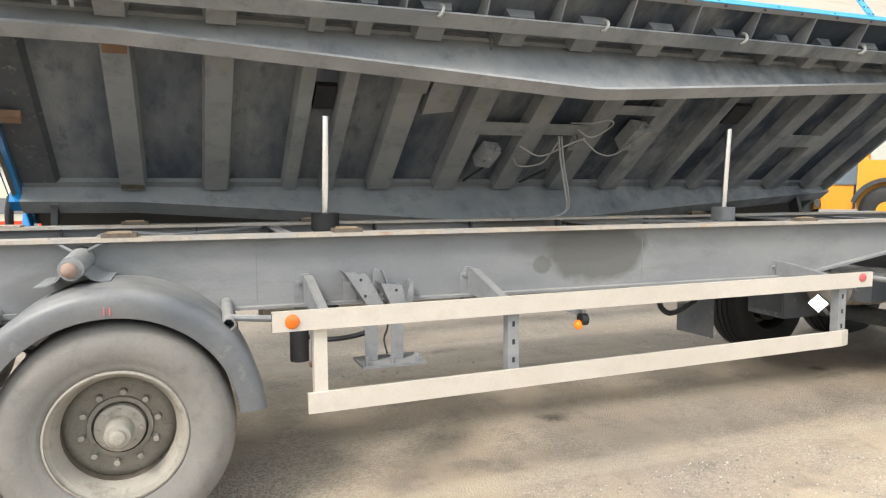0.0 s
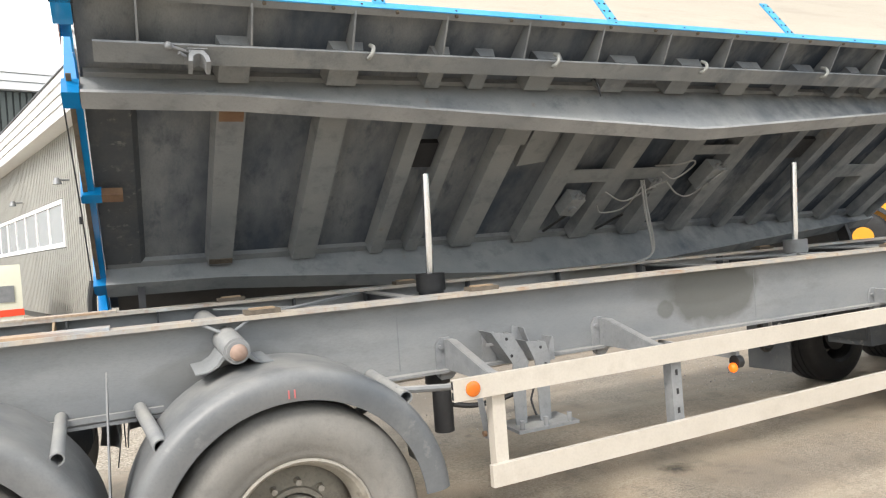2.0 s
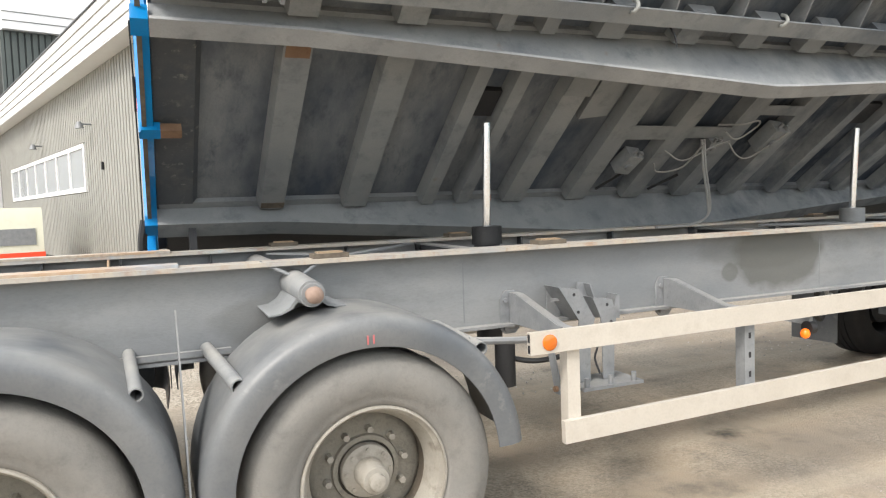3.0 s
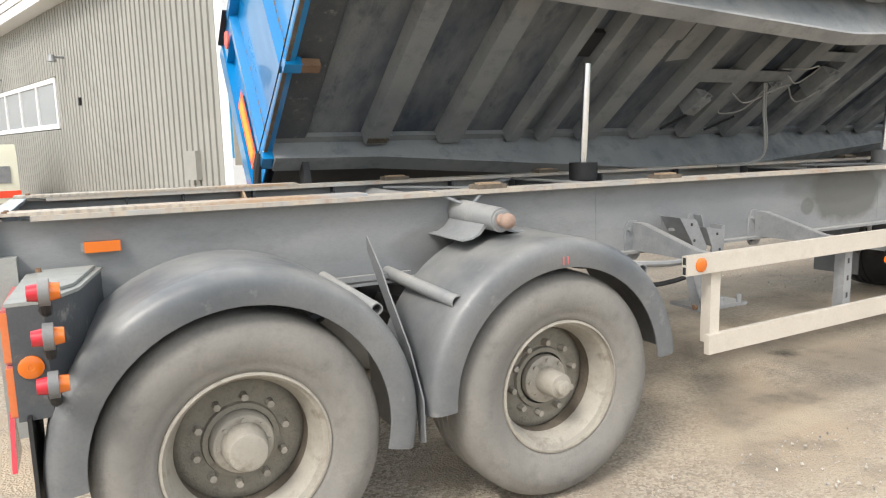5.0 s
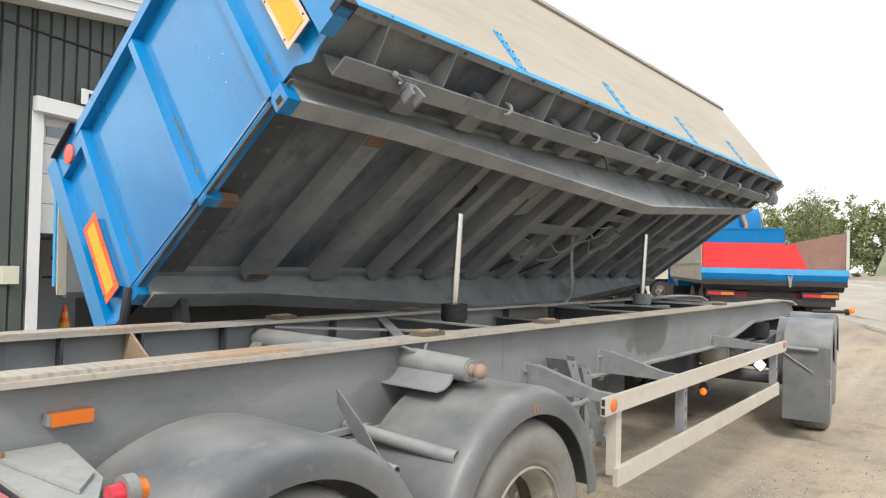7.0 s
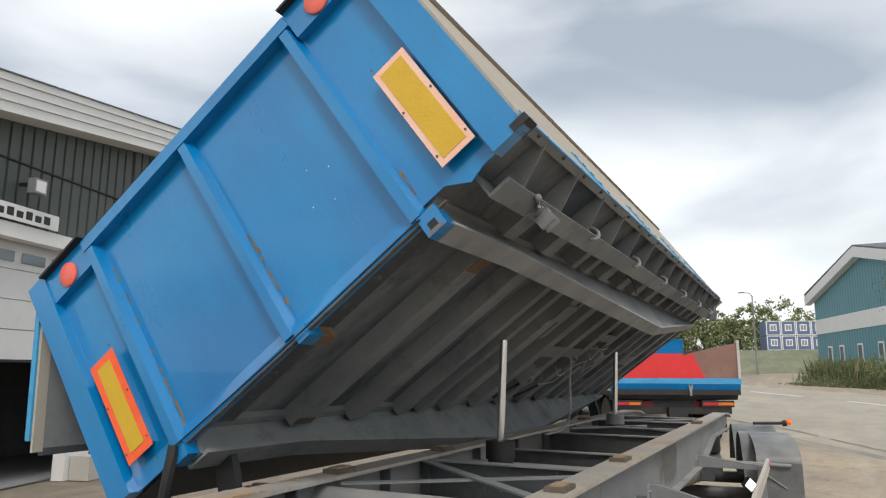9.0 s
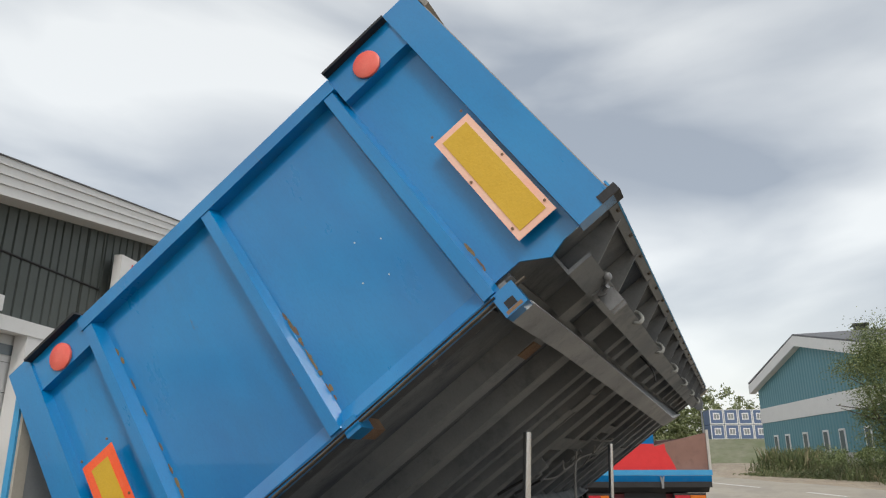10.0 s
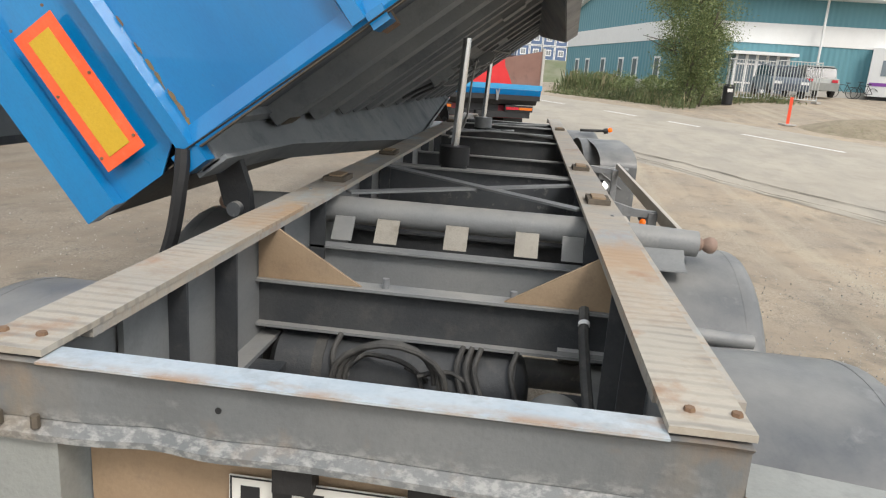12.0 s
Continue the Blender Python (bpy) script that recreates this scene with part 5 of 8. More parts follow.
part("near_beam_upper", pr([(XR + 0.06, 0.06), (XF, 0.06), (XF, 0.095), (XR + 0.06, 0.095)], "y", -0.06, 0.08), "under", body)
part("hinge_beam_upper", pr([(XR + 0.06, 0.06), (XF, 0.06), (XF, 0.095), (XR + 0.06, 0.095)], "y", 1.5, 1.68), "under", body)

RIBS = [(2.18, 0.19), (2.755, 0.20), (3.30, 0.13), (3.585, 0.13), (4.01, 0.21), (4.58, 0.21), (5.12, 0.21), (5.66, 0.21), (6.20, 0.20), (6.74, 0.14), (7.16, 0.14), (7.62, 0.20), (8.15, 0.20), (8.65, 0.18)]
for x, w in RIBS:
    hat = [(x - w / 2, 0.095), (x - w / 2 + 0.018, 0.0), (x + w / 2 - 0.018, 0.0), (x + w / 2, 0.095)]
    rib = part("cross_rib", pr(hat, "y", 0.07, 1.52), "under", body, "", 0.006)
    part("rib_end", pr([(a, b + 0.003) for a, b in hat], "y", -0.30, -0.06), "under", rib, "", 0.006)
    part("end_cap", bx(x - w / 2 + 0.02, x + w / 2 - 0.02, 1.50, 1.525, 0.004, 0.09), "black", rib)
part("rear_sill", pr([(XR + 0.05, 0.094), (XR + 0.05, 0.05), (1.68, 0.05), (1.71, 0.094)], "y", 0.09, 1.50), "chassis_dark", body, "dark sill plate behind the rear edge", 0.004)
# rusty landing plate and reinforcing patches
part("rust_plate", bx(2.115, 2.245, 0.10, 0.20, -0.006, -0.001), "rust", body, "", 0.002)
part("rust_plate", bx(2.105, 2.255, 1.45, 1.50, -0.006, -0.001), "grime", body, "", 0.002)
part("patch", pr([(4.15, 0.0), (4.40, 0.04), (4.40, 0.095), (4.15, 0.095)], "y", 0.16, 0.62), "under", body, "", 0.01)
part("patch", bx(3.92, 4.12, 0.22, 0.40, -0.012, 0.0), "beam", body, "", 0.006)
# ram sockets
for x in (3.445, 6.975):
    w2 = 0.07 if x < 5 else 0.09
    sock = part("ram_socket", bx(x - w2, x + w2, 0.44, 0.66, 0.055, 0.094), "black", body, "black ram socket between two ribs", 0.01)

# outer channel on the near side with gussets and hooks
ch = part("side_channel", pr([(-0.335, -0.05), (-0.335, -0.065), (-0.222, -0.065), (-0.222, 0.075), (-0.234, 0.075), (-0.234, -0.05)], "x", XR + 0.12, XF - 0.05), "under", body, "dusty side channel carrying the tailgate hooks", 0.003)
for i in range(15):
    x = 1.73 + 0.515 * i
    if x < XF - 0.1:
        part("gusset", pr([(-0.53, 0.072), (-0.53, 0.035), (-0.34, -0.048), (-0.236, -0.048), (-0.236, 0.072)], "x", x - 0.005, x + 0.005), "under", ch)
for i in range(6):
    x = 2.857 + 1.147 * i
    if x > XF - 0.2:
        continue
    hk = part("side_hook", tube(bmesh.new(), curve_pts([(x - 0.01, -0.30, -0.062), (x - 0.015, -0.325, -0.088), (x, -0.352, -0.08), (x + 0.010, -0.36, -0.045), (x + 0.005, -0.345, -0.01)], 6), 0.011), "housing", ch, "pale worn hook")
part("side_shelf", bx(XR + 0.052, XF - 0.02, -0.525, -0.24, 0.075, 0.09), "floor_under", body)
# tailgate lock casting at the rear of the channel
lock = part("lock_casting", cy((1.95, -0.285, -0.062), (2.02, -0.285, -0.062), 0.036, seg=18), "galv", body, "cast lock with a jaw and ball lever", 0.008)
part("lock_base", pr([(1.94, -0.325), (2.035, -0.325), (2.05, -0.235), (1.93, -0.235)], "z", -0.075, -0.066), "galv", lock, "", 0.003)
part("jaw", pr([(1.94, -0.168), (1.945, -0.12), (1.965, -0.085), (2.015, -0.085), (2.035, -0.12), (2.04, -0.168), (2.02, -0.168), (2.013, -0.125), (1.995, -0.108), (1.98, -0.112), (1.965, -0.13), (1.96, -0.168)], "y", -0.325, -0.25), "galv", lock, "", 0.006)
part("lever", cy((1.95, -0.30, -0.07), (1.87, -0.33, -0.072), 0.009, seg=10), "galv", lock)
bm = bmesh.new()
bmesh.ops.create_uvsphere(bm, u_segments=14, v_segments=8, radius=0.020, matrix=Matrix.Translation((1.86, -0.334, -0.072)))
part("lever_ball", bm, "galv", lock)
for k in (0.0, 0.03):
    part("clip", cy((1.935, -0.285, -0.085 + k), (1.905, -0.31, -0.09 + k), 0.009, seg=10), "galv", lock)

# valves on bracket plates and loose wiring under the floor
for x, v, rot, sc in ((4.80, 1.04, 10, 0.8), (5.50, 0.86, -12, 0.55), (6.02, 0.76, 6, 1.0)):
    e = part("valve_box", bx(-0.085 * sc, 0.085 * sc, -0.12 * sc, 0.12 * sc, -0.07 * sc, 0.05), "under", body, "small grey valve box with cables", 0.014)
    e.matrix_basis = pose(x, v, -0.01, 0, 0, rot)
    part("valve_cap", cy((0, 0.01, -0.07 * sc), (0, 0.01, -0.095 * sc), 0.042 * sc, seg=16), "under", e, "", 0.005)
    part("valve_port", cy((0.05 * sc, -0.12 * sc, -0.03), (0.05 * sc, -0.12 * sc - 0.03, -0.03), 0.018, seg=12), "galv", e)
    part("valve_port", cy((-0.03 * sc, -0.12 * sc, -0.03), (-0.03 * sc, -0.12 * sc - 0.045, -0.03), 0.012, seg=12), "galv", e)
for x0, x1, v0, v1 in ((4.66, 5.04, 0.68, 0.82), (5.20, 5.58, 0.68, 0.80), (5.74, 6.12, 0.44, 0.54), (7.70, 8.08, 0.72, 0.88)):
    part("valve_bracket", pr([(x0, 0.0), (x1, 0.0), (x1, 0.008), (x0, 0.008)], "y", v0, v1), "under", body, "flat bracket plate welded between two ribs", 0.003)
part("valve_arm", cy((4.72, 1.40, -0.0), (4.86, 1.12, -0.03), 0.011, seg=10), "black", body)
part("valve_arm", cy((5.25, 1.42, -0.0), (5.4, 1.20, -0.03), 0.011, seg=10), "black", body)
rnd = random.Random(7)
WIRES = [
    [(5.0, 0.85, -0.08), (5.2, 0.92, -0.12), (5.4, 0.8, -0.10), (5.5, 0.7, -0.12)],
    [(5.35, 0.6, -0.05), (5.45, 0.5, -0.14), (5.6, 0.48, -0.12), (5.7, 0.58, -0.08), (5.55, 0.68, -0.12), (5.4, 0.62, -0.1)],
    [(5.5, 0.72, -0.12), (5.7, 0.86, -0.13), (5.9, 0.9, -0.1), (6.05, 0.62, -0.1)],
    [(5.3, 0.75, -0.1), (5.25, 1.0, -0.12), (5.1, 1.1, -0.08), (5.0, 1.0, -0.08)],
]
for wpts in WIRES:
    part("cable", tube(bmesh.new(), curve_pts(wpts), 0.0065, 6), "wire", body, "loose grey cable")
part("hanging_cable", tube(bmesh.new(), curve_pts([(4.35, -0.2, 0.06), (4.36, -0.2, -0.08), (4.37, -0.16, -0.16)]), 0.006, 6), "black", body)

# rear end wall with stiffeners
wall = part("rear_wall", pr([(VN, 0.02), (-0.30, 0.02), (-0.22, 0.0), (-0.12, 0.07), (1.68, 0.07), (1.78, 0.0), (VF, 0.0), (VF, TOP - 0.05), (VN, TOP - 0.05)], "x", XR + 0.03, XR + 0.04), "blue", body, "blue steel rear end wall with stiffeners")
for v0, v1 in ((VN, -0.37), (1.98, VF)):
    part("corner_post", bx(XR - 0.03, XR + 0.05, v0, v1, 0.0, TOP + 0.03), "blue", wall, "", 0.012)
for v in (0.03, 0.81, 1.60):
    part("stiffener", pr([(XR + 0.03, v - 0.026), (XR - 0.03, v - 0.010), (XR - 0.03, v + 0.042), (XR + 0.03, v + 0.058)], "z", 0.02, TOP - 0.02), "blue", wall, "", 0.005)
part("top_rail", bx(XR - 0.035, XR + 0.06, 0.0, 1.65, TOP - 0.085, TOP - 0.02), "blue", wall, "", 0.008)
part("bottom_edge", pr([(XR + 0.045, 0.0), (XR - 0.005, 0.0), (XR - 0.012, 0.02), (XR + 0.024, 0.088), (XR + 0.035, 0.088)], "y", 0.02, 1.60), "blue", wall, "", 0.003)
part("edge_lip", bx(XR - 0.012, XR + 0.012, -0.1, 1.72, -0.006, 0.0), "grime", wall, "dusty rusted lower edge")
for v0, v1 in ((-0.37, 0.0), (1.63, 1.98)):
    part("top_plate", bx(XR - 0.02, XR + 0.03, v0, v1, 1.16, TOP), "blue", wall, "", 0.006)
    part("shade_lip", bx(XR - 0.06, XR + 0.03, v0, v1, TOP, TOP + 0.012), "black", wall, "", 0.003)
    vc = (v0 + v1) / 2
    d = part("round_reflector", lathe(bmesh.new(), [(0.066, 0.0), (0.066, -0.010), (0.056, -0.016), (0.01, -0.018)], (0, 0, 0), 32), "reflect", wall, "round faded red reflector")
    d.matrix_basis = pose(XR - 0.022, vc + 0.008, 1.225, 0, 0, -90)
for v0, v1, frame_mat, rim_w in ((-0.352, -0.170, "pale_orange", 0.027), (1.742, 1.927, "orange", 0.042)):
    mp = part("marker_plate", bx(XR - 0.022, XR - 0.018, v0, v1, 0.111, 0.679), frame_mat, body, "yellow marker plate with a faded orange-red border", 0.001)
    part("yellow_field", bx(XR - 0.0245, XR - 0.0225, v0 + rim_w, v1 - rim_w, 0.111 + rim_w, 0.679 - rim_w), "yellow", mp)
    part("plate_back", bx(XR - 0.0175, XR + 0.029, v0 + 0.03, v1 - 0.03, 0.14, 0.65), "blue", mp)
    for vv, ww in ((v0 + 0.012, 0.165), (v1 - 0.012, 0.165), (v0 + 0.012, 0.707), (v1 - 0.012, 0.707), ((v0 + v1) / 2 + 0.08, 0.43), ((v0 + v1) / 2 - 0.08, 0.43)):
        part("rivet", cy((XR - 0.0225, vv, ww), (XR - 0.026, vv, ww), 0.006, seg=8), "rust", mp)
# rust blotches in the seams beside the stiffeners
rr = random.Random(3)
for v, t0, t1, many in ((1.568, 0.03, 0.45, 15), (0.776, 0.05, 0.60, 15), (1.568, 0.5, 1.1, 5), (0.872, 0.2, 0.7, 5), (-0.004, 0.04, 0.3, 4)):
    for k in range(many):
        t = t0 + (t1 - t0) * rr.random()
        h, w = rr.uniform(0.006, 0.035), rr.uniform(0.003, 0.010)
        off = rr.uniform(-0.006, 0.006)
        ring = [(v + off + w * math.cos(q) * rr.uniform(0.6, 1.2), t + h * math.sin(q) * rr.uniform(0.7, 1.2)) for q in [math.pi * i / 5 for i in range(10)]]
        part("rust_run", pr(ring, "x", XR + 0.0291 - 0.0002 * k, XR + 0.0299), "ochre" if k % 3 else "rust", wall, smooth=False)
for v, w in ((0.35, 0.62), (0.25, 0.55), (0.42, 0.45), (0.31, 0.40)):
    part("rivet_hole", cy((XR + 0.0295, v, w), (XR + 0.027, v, w), 0.0035, seg=8), "white", wall)
# beam stubs and tie at the rear corners
stub = part("beam_stub", bx(XR - 0.035, XR + 0.042, -0.056, 0.044, -0.088, 0.012), "blue", body, "blue painted end of the bent beam", 0.008)
part("stub_hole", bx(XR - 0.0365, XR - 0.0345, -0.025, 0.018, -0.068, -0.036), "black", stub)
part("stub_rust", bx(XR - 0.036, XR - 0.0345, -0.04, 0.032, -0.083, -0.070), "rust", stub)
part("step_stub", bx(XR - 0.02, XR + 0.08, 0.73, 0.80, -0.03, 0.03), "blue", body, "blue stub bracket with a rusty end", 0.01)
part("stub_rust", bx(XR + 0.08, XR + 0.19, 0.735, 0.795, -0.03, 0.025), "rust", body, "", 0.012)
part("hinge_stub", bx(XR - 0.03, XR + 0.07, 1.57, 1.68, -0.06, 0.02), "blue", body, "", 0.01)
part("hinge_red", bx(XR + 0.072, XR + 0.09, 1.60, 1.64, -0.06, -0.02), "brake_red", body, "faded red paint on the hinge bracket", 0.01)
for x in (XR + 0.25, 5.0, 8.5):
    h = part("hinge_bracket", pr([(1.56, -0.05), (1.68, -0.05), (1.74, -0.20), (1.73, -0.28), (1.67, -0.30), (1.61, -0.2)], "x", x - 0.022, x + 0.022), "black", body, "dark hinge bracket", 0.01)
    part("hinge_pin", cy((x - 0.06, 1.70, -0.24), (x + 0.06, 1.70, -0.24), 0.03, seg=14), "chassis_dark", h)
part("rubber_strap", tube(bmesh.new(), curve_pts([(XR - 0.03, 1.62, 0.02), (XR - 0.05, 1.70, -0.08), (XR - 0.05, 1.83, -0.20), (XR - 0.04, 1.98, -0.30)]), 0.028), "rubber", body, "dangling black rubber strap")
part("pull_rope", tube(bmesh.new(), [(XR - 0.04, 1.66, 0.012), (XR - 0.036, 0.9, -0.004), (XR - 0.04, 0.03, 0.0)], 0.004, 6), "black", body, "thin black cord along the lower edge")
part("under_hinge_rail", bx(XR + 0.1, XF - 0.1, 1.72, VF + 0.02, 0.015, 0.09), "black", body, "", 0.01)

# near side board
side = part("side_board", bx(XR + 0.02, XF, VN - 0.010, VN + 0.015, 0.06, TOP), "ply", body, "dusty beige side board with blue hinge straps")
part("bottom_trim", bx(XR, XF, VN - 0.019, VN - 0.0115, 0.03, 0.075), "blue_light", side, "", 0.003)
part("bottom_angle", bx(XR, XF, VN - 0.011, VN + 0.03, 0.032, 0.0595), "beam", side, "dusty grey lower edge with bolts", 0.004)
for k in range(22):
    part("edge_bolt", cy((1.62 + 0.34 * k, VN + 0.0, 0.032), (1.62 + 0.34 * k, VN + 0.0, 0.022), 0.010, seg=6), "grime", side)
part("top_trim", bx(XR + 0.02, XF, VN - 0.034, VN + 0.02, TOP - 0.05, TOP + 0.022), "ply_rail", side, "dusty brown-grey top rail of the side board", 0.008)
for x in (2.89, 4.37, 5.87, 7.42):
    st = part("hinge_strap", bx(x - 0.034, x + 0.034, VN - 0.019, VN - 0.0105, 0.062, 0.42), "blue_light", side, "pale blue hinge strap with rivets", 0.003)
    for k in range(5):
        for j in (-0.02, 0.02):
            part("rivet", cy((x + j, VN - 0.019, 0.09 + 0.075 * k), (x + j, VN - 0.023, 0.09 + 0.075 * k), 0.007, seg=8), "black", st)
for i in range(14):
    x = 1.73 + 0.53 * i
    part("hole", cy((x, VN - 0.019, 0.05), (x, VN - 0.0205, 0.05), 0.007, seg=8), "black", side)
# far drop board, swung open and hanging plumb from its top hinges
drop = part("drop_board", bx(0.06, XF - XR, 0.0, 0.03, -0.84, 0.02), "under", body, "grey drop side board hanging open", 0.004)
drop.matrix_basis = TIP.inverted() @ pose(XR + 0.02, 2.10, 2.36, -1.5, 0, 0)
part("end_cap", bx(0.0, 0.0595, -0.004, 0.014, -0.86, 0.02), "cream", drop, "pale worn end strip of the drop board", 0.004)
part("edge_trim", bx(-0.012, 0.058, 0.0145, 0.05, -0.80, 0.02), "blue_light", drop, "pale blue outer edge", 0.004)
part("bottom_rail", bx(0.06, XF - XR, -0.006, 0.036, -0.88, -0.8402), "chassis_dark", drop, "", 0.004)
for x in (1.5, 3.0, 4.5, 6.0):
    part("hinge_strap", bx(x - 0.034, x + 0.034, -0.0045, -0.0005, -0.80, 0.0), "blue_light", drop, "", 0.001)
part("front_wall", bx(XF - 0.04, XF, VN, VF, 0.0, TOP + 0.03), "under", body, "", 0.006)
for v in (VN, VF - 0.12):
    part("front_post", bx(XF - 0.02, XF + 0.04, v, v + 0.12, -0.02, TOP + 0.03), "ply" if v < 0 else "under", body, "", 0.01)
part("corner_cap", bx(XR - 0.035, XR + 0.06, VN - 0.03, VN + 0.05, 0.0, 0.035), "black", body, "", 0.01)
part("front_lug", pr([(-0.42, 0.02), (-0.24, 0.02), (-0.26, -0.13), (-0.32, -0.15), (-0.38, -0.10)], "x", XF - 0.12, XF + 0.03), "under", body, "", 0.01)

# ---- workshop with dark gable front and pale side ----
BP = pose(2.95, 9.0, 0, 0, 0, 16)
hall = thing("workshop", BP, "dark grey clad workshop with white trim and a pale side wall", "building", kind="structure")
M["dark_red"] = worn("dark_red_paint", (0.16, 0.012, 0.02), (0.24, 0.02, 0.03), None, 0.5, scale=3)
M["sign_red"] = plain("deep_red_foil", (0.50, 0.02, 0.04), 0.5)
# Groove colours carry the shade between the cladding boards.
M["groove_dark"] = plain("shaded_dark_cladding_groove", (0.03, 0.034, 0.033), 0.8)
M["groove_light"] = plain("shaded_pale_cladding_groove", (0.06, 0.059, 0.052), 0.8)
APEX, EAVE, W2 = 6.93, 5.62, 8.45
LONG = 28.0


def clad_board(owner, name, mat, p, z0, za, zb, across, out, w, depth, groove):
    """One upright cladding board at p, w wide along across, standing depth proud along out; za and zb are its two top heights."""
    bm = bmesh.new()
    def at(u, o, z):
        q = Vector(p) + Vector(across) * u + Vector(out) * o
        return bm.verts.new((q.x, q.y, z))
    a, b = groove / 2, w - groove / 2
    v = [at(a, 0, z0), at(b, 0, z0), at(b, 0, zb), at(a, 0, za), at(a + 0.01, depth, z0), at(b - 0.01, depth, z0), at(b - 0.01, depth, zb), at(a + 0.01, depth, za)]
    for q in ((4, 5, 6, 7), (0, 4, 7, 3), (5, 1, 2, 6), (3, 7, 6, 2), (0, 1, 5, 4)):
        bm.faces.new([v[i] for i in q])
    return part(name, bm, mat, owner, smooth=False)


def gable(x):
    return EAVE + (APEX - EAVE) * (1 - abs(x - W2) / W2)


# front wall cut round the openings: garage door, second door, window
GX0, GX1, GZ = 1.18, 4.78, 3.97
spans = [(-0.09, 0.985, 0.25, gable), (0.985, 5.20, 4.30, gable), (5.20, 6.0, 2.40, gable), (6.0, 6.6, 0.25, gable), (6.6, 7.9, 5.15, gable), (6.6, 7.9, 0.25, lambda x: 3.4), (7.9, 16.9, 0.25, gable)]
bm = bmesh.new()
for a, b, z0, z1 in ((-0.15, GX0, 0, 5.75), (GX1, 5.28, 0, 6.3), (GX0, GX1, GZ + 0.1, 6.0), (5.28, 5.98, 2.3, 6.3), (5.98, 16.9, 0, 5.75)):
    box(bm, a, b, 0.001, 0.25, z0, z1)
front = part("front_wall", bm, "groove_dark", hall, "dark grey vertical cladding")
for a, b, z0, zt in spans:
    x = a
    while x < b - 0.03:
        w = min(0.25, b - x)
        clad_board(front, "cladding_board", "dark_wall", (x, 0, 0), z0, zt(x), zt(x + w), (1, 0, 0), (0, -1, 0), w, 0.028, 0.036)
        x += 0.25
part("gable_core", pr([(0.2, 5.7), (16.7, 5.7), (W2, APEX - 0.05)], "y", 0.002, 0.25), "dark_wall", hall)
part("corner_board", bx(-0.33, -0.09, -0.06, 0.26, 0.0, 5.8), "white", hall, "broad white corner board", 0.01)
part("plinth", bx(-0.09, 0.985, -0.02, 0.2, 0, 0.25), "concrete", hall)
part("plinth", bx(6.0, 16.9, -0.02, 0.2, 0, 0.25), "concrete", hall)
# fascia
for x0, x1 in ((-0.5, W2), (W2, 17.4)):
    z0, z1 = gable(max(0, min(16.9, x0))), gable(max(0, min(16.9, x1)))
    if x0 < 0:
        z0 -= 0.08
    for k in range(3):
        part("fascia_board", pr([(x0, z0 + 0.15 * k - 0.02), (x1, z1 + 0.15 * k - 0.02), (x1, z1 + 0.15 * k + 0.125), (x0, z0 + 0.15 * k + 0.125)], "y", -0.50 - 0.03 * k, 0.0 if k == 0 else -0.45), "white", hall, "white roof fascia board", 0.004)
    part("soffit", pr([(x0, z0 - 0.04), (x1, z1 - 0.04), (x1, z1 - 0.02), (x0, z0 - 0.02)], "y", -0.5, 0.0), "white", hall)
    part("fascia_board", pr([(x0, z0 + 0.43), (x1, z1 + 0.43), (x1, z1 + 0.555), (x0, z0 + 0.555)], "y", -0.59, -0.45), "white", hall, "white roof fascia board", 0.004)
    part("roof", pr([(x0, z0 + 0.46), (x1, z1 + 0.46), (x1, z1 + 0.54), (x0, z0 + 0.54)], "y", -0.449, LONG), "roof", hall, "grey sheet roof")
    part("roof_edge", pr([(x0, z0 + 0.556), (x1, z1 + 0.556), (x1, z1 + 0.575), (x0, z0 + 0.575)], "y", -0.62, 0.2), "roof", hall, "thin dark roof edge")
# garage door
part("door_frame", bx(0.95, GX0 - 0.03, -0.045, 0.1, 0.0, 4.30), "white", hall, "white garage door frame", 0.01)
part("door_frame", bx(GX1 - 0.2, 5.20, -0.14, 0.1, 0.0, 4.06), "white", hall, "white garage door frame", 0.01)
part("door_lintel", bx(0.95, 5.22, -0.16, 0.1, 4.06, 4.30), "white", hall, "white lintel over the garage door", 0.01)
for k in range(4):
    z0 = 2.1 + 0.5 * k
    p = part("door_panel", bx(GX0, GX1, 0.14, 0.18, z0 + 0.006, min(4.16, z0 + 0.494)), "door", hall, "white sectional garage door raised halfway", 0.006)
for k in range(5):
    part("door_window", bx(GX0 + 0.15 + 0.7 * k, GX0 + 0.68 + 0.7 * k, 0.125, 0.142, 3.72, 3.90), "glass", hall, "", 0.004)
part("door_vent", bx(3.98, 4.25, 0.12, 0.14, 2.18, 2.36), "black", hall, "", 0.004)
part("door_rubber", bx(GX0, GX1, 0.13, 0.19, 2.06, 2.105), "black", hall)
part("interior", bx(0.6, 8.6, 3.4, 3.5, 0, 4.6), "inside", hall)
for a in ((0.6, 0.7, 0.25, 3.4, 0, 4.6), (8.5, 8.6, 0.25, 3.4, 0, 4.6), (0.6, 8.6, 0.25, 3.4, 4.6, 4.7), (0.6, 8.6, 0.25, 3.4, 0.0, 0.03)):
    part("interior", bx(*a), "inside", hall)
part("inner_door", bx(3.7, 4.6, 3.32, 3.38, 0.05, 2.05), "door", hall)
part("inner_cabinet", bx(2.6, 3.3, 2.8, 3.3, 0.05, 1.5), "galv", hall, "", 0.01)
part("inner_vent", bx(3.95, 4.35, 3.29, 3.318, 1.62, 1.70), "black", hall)
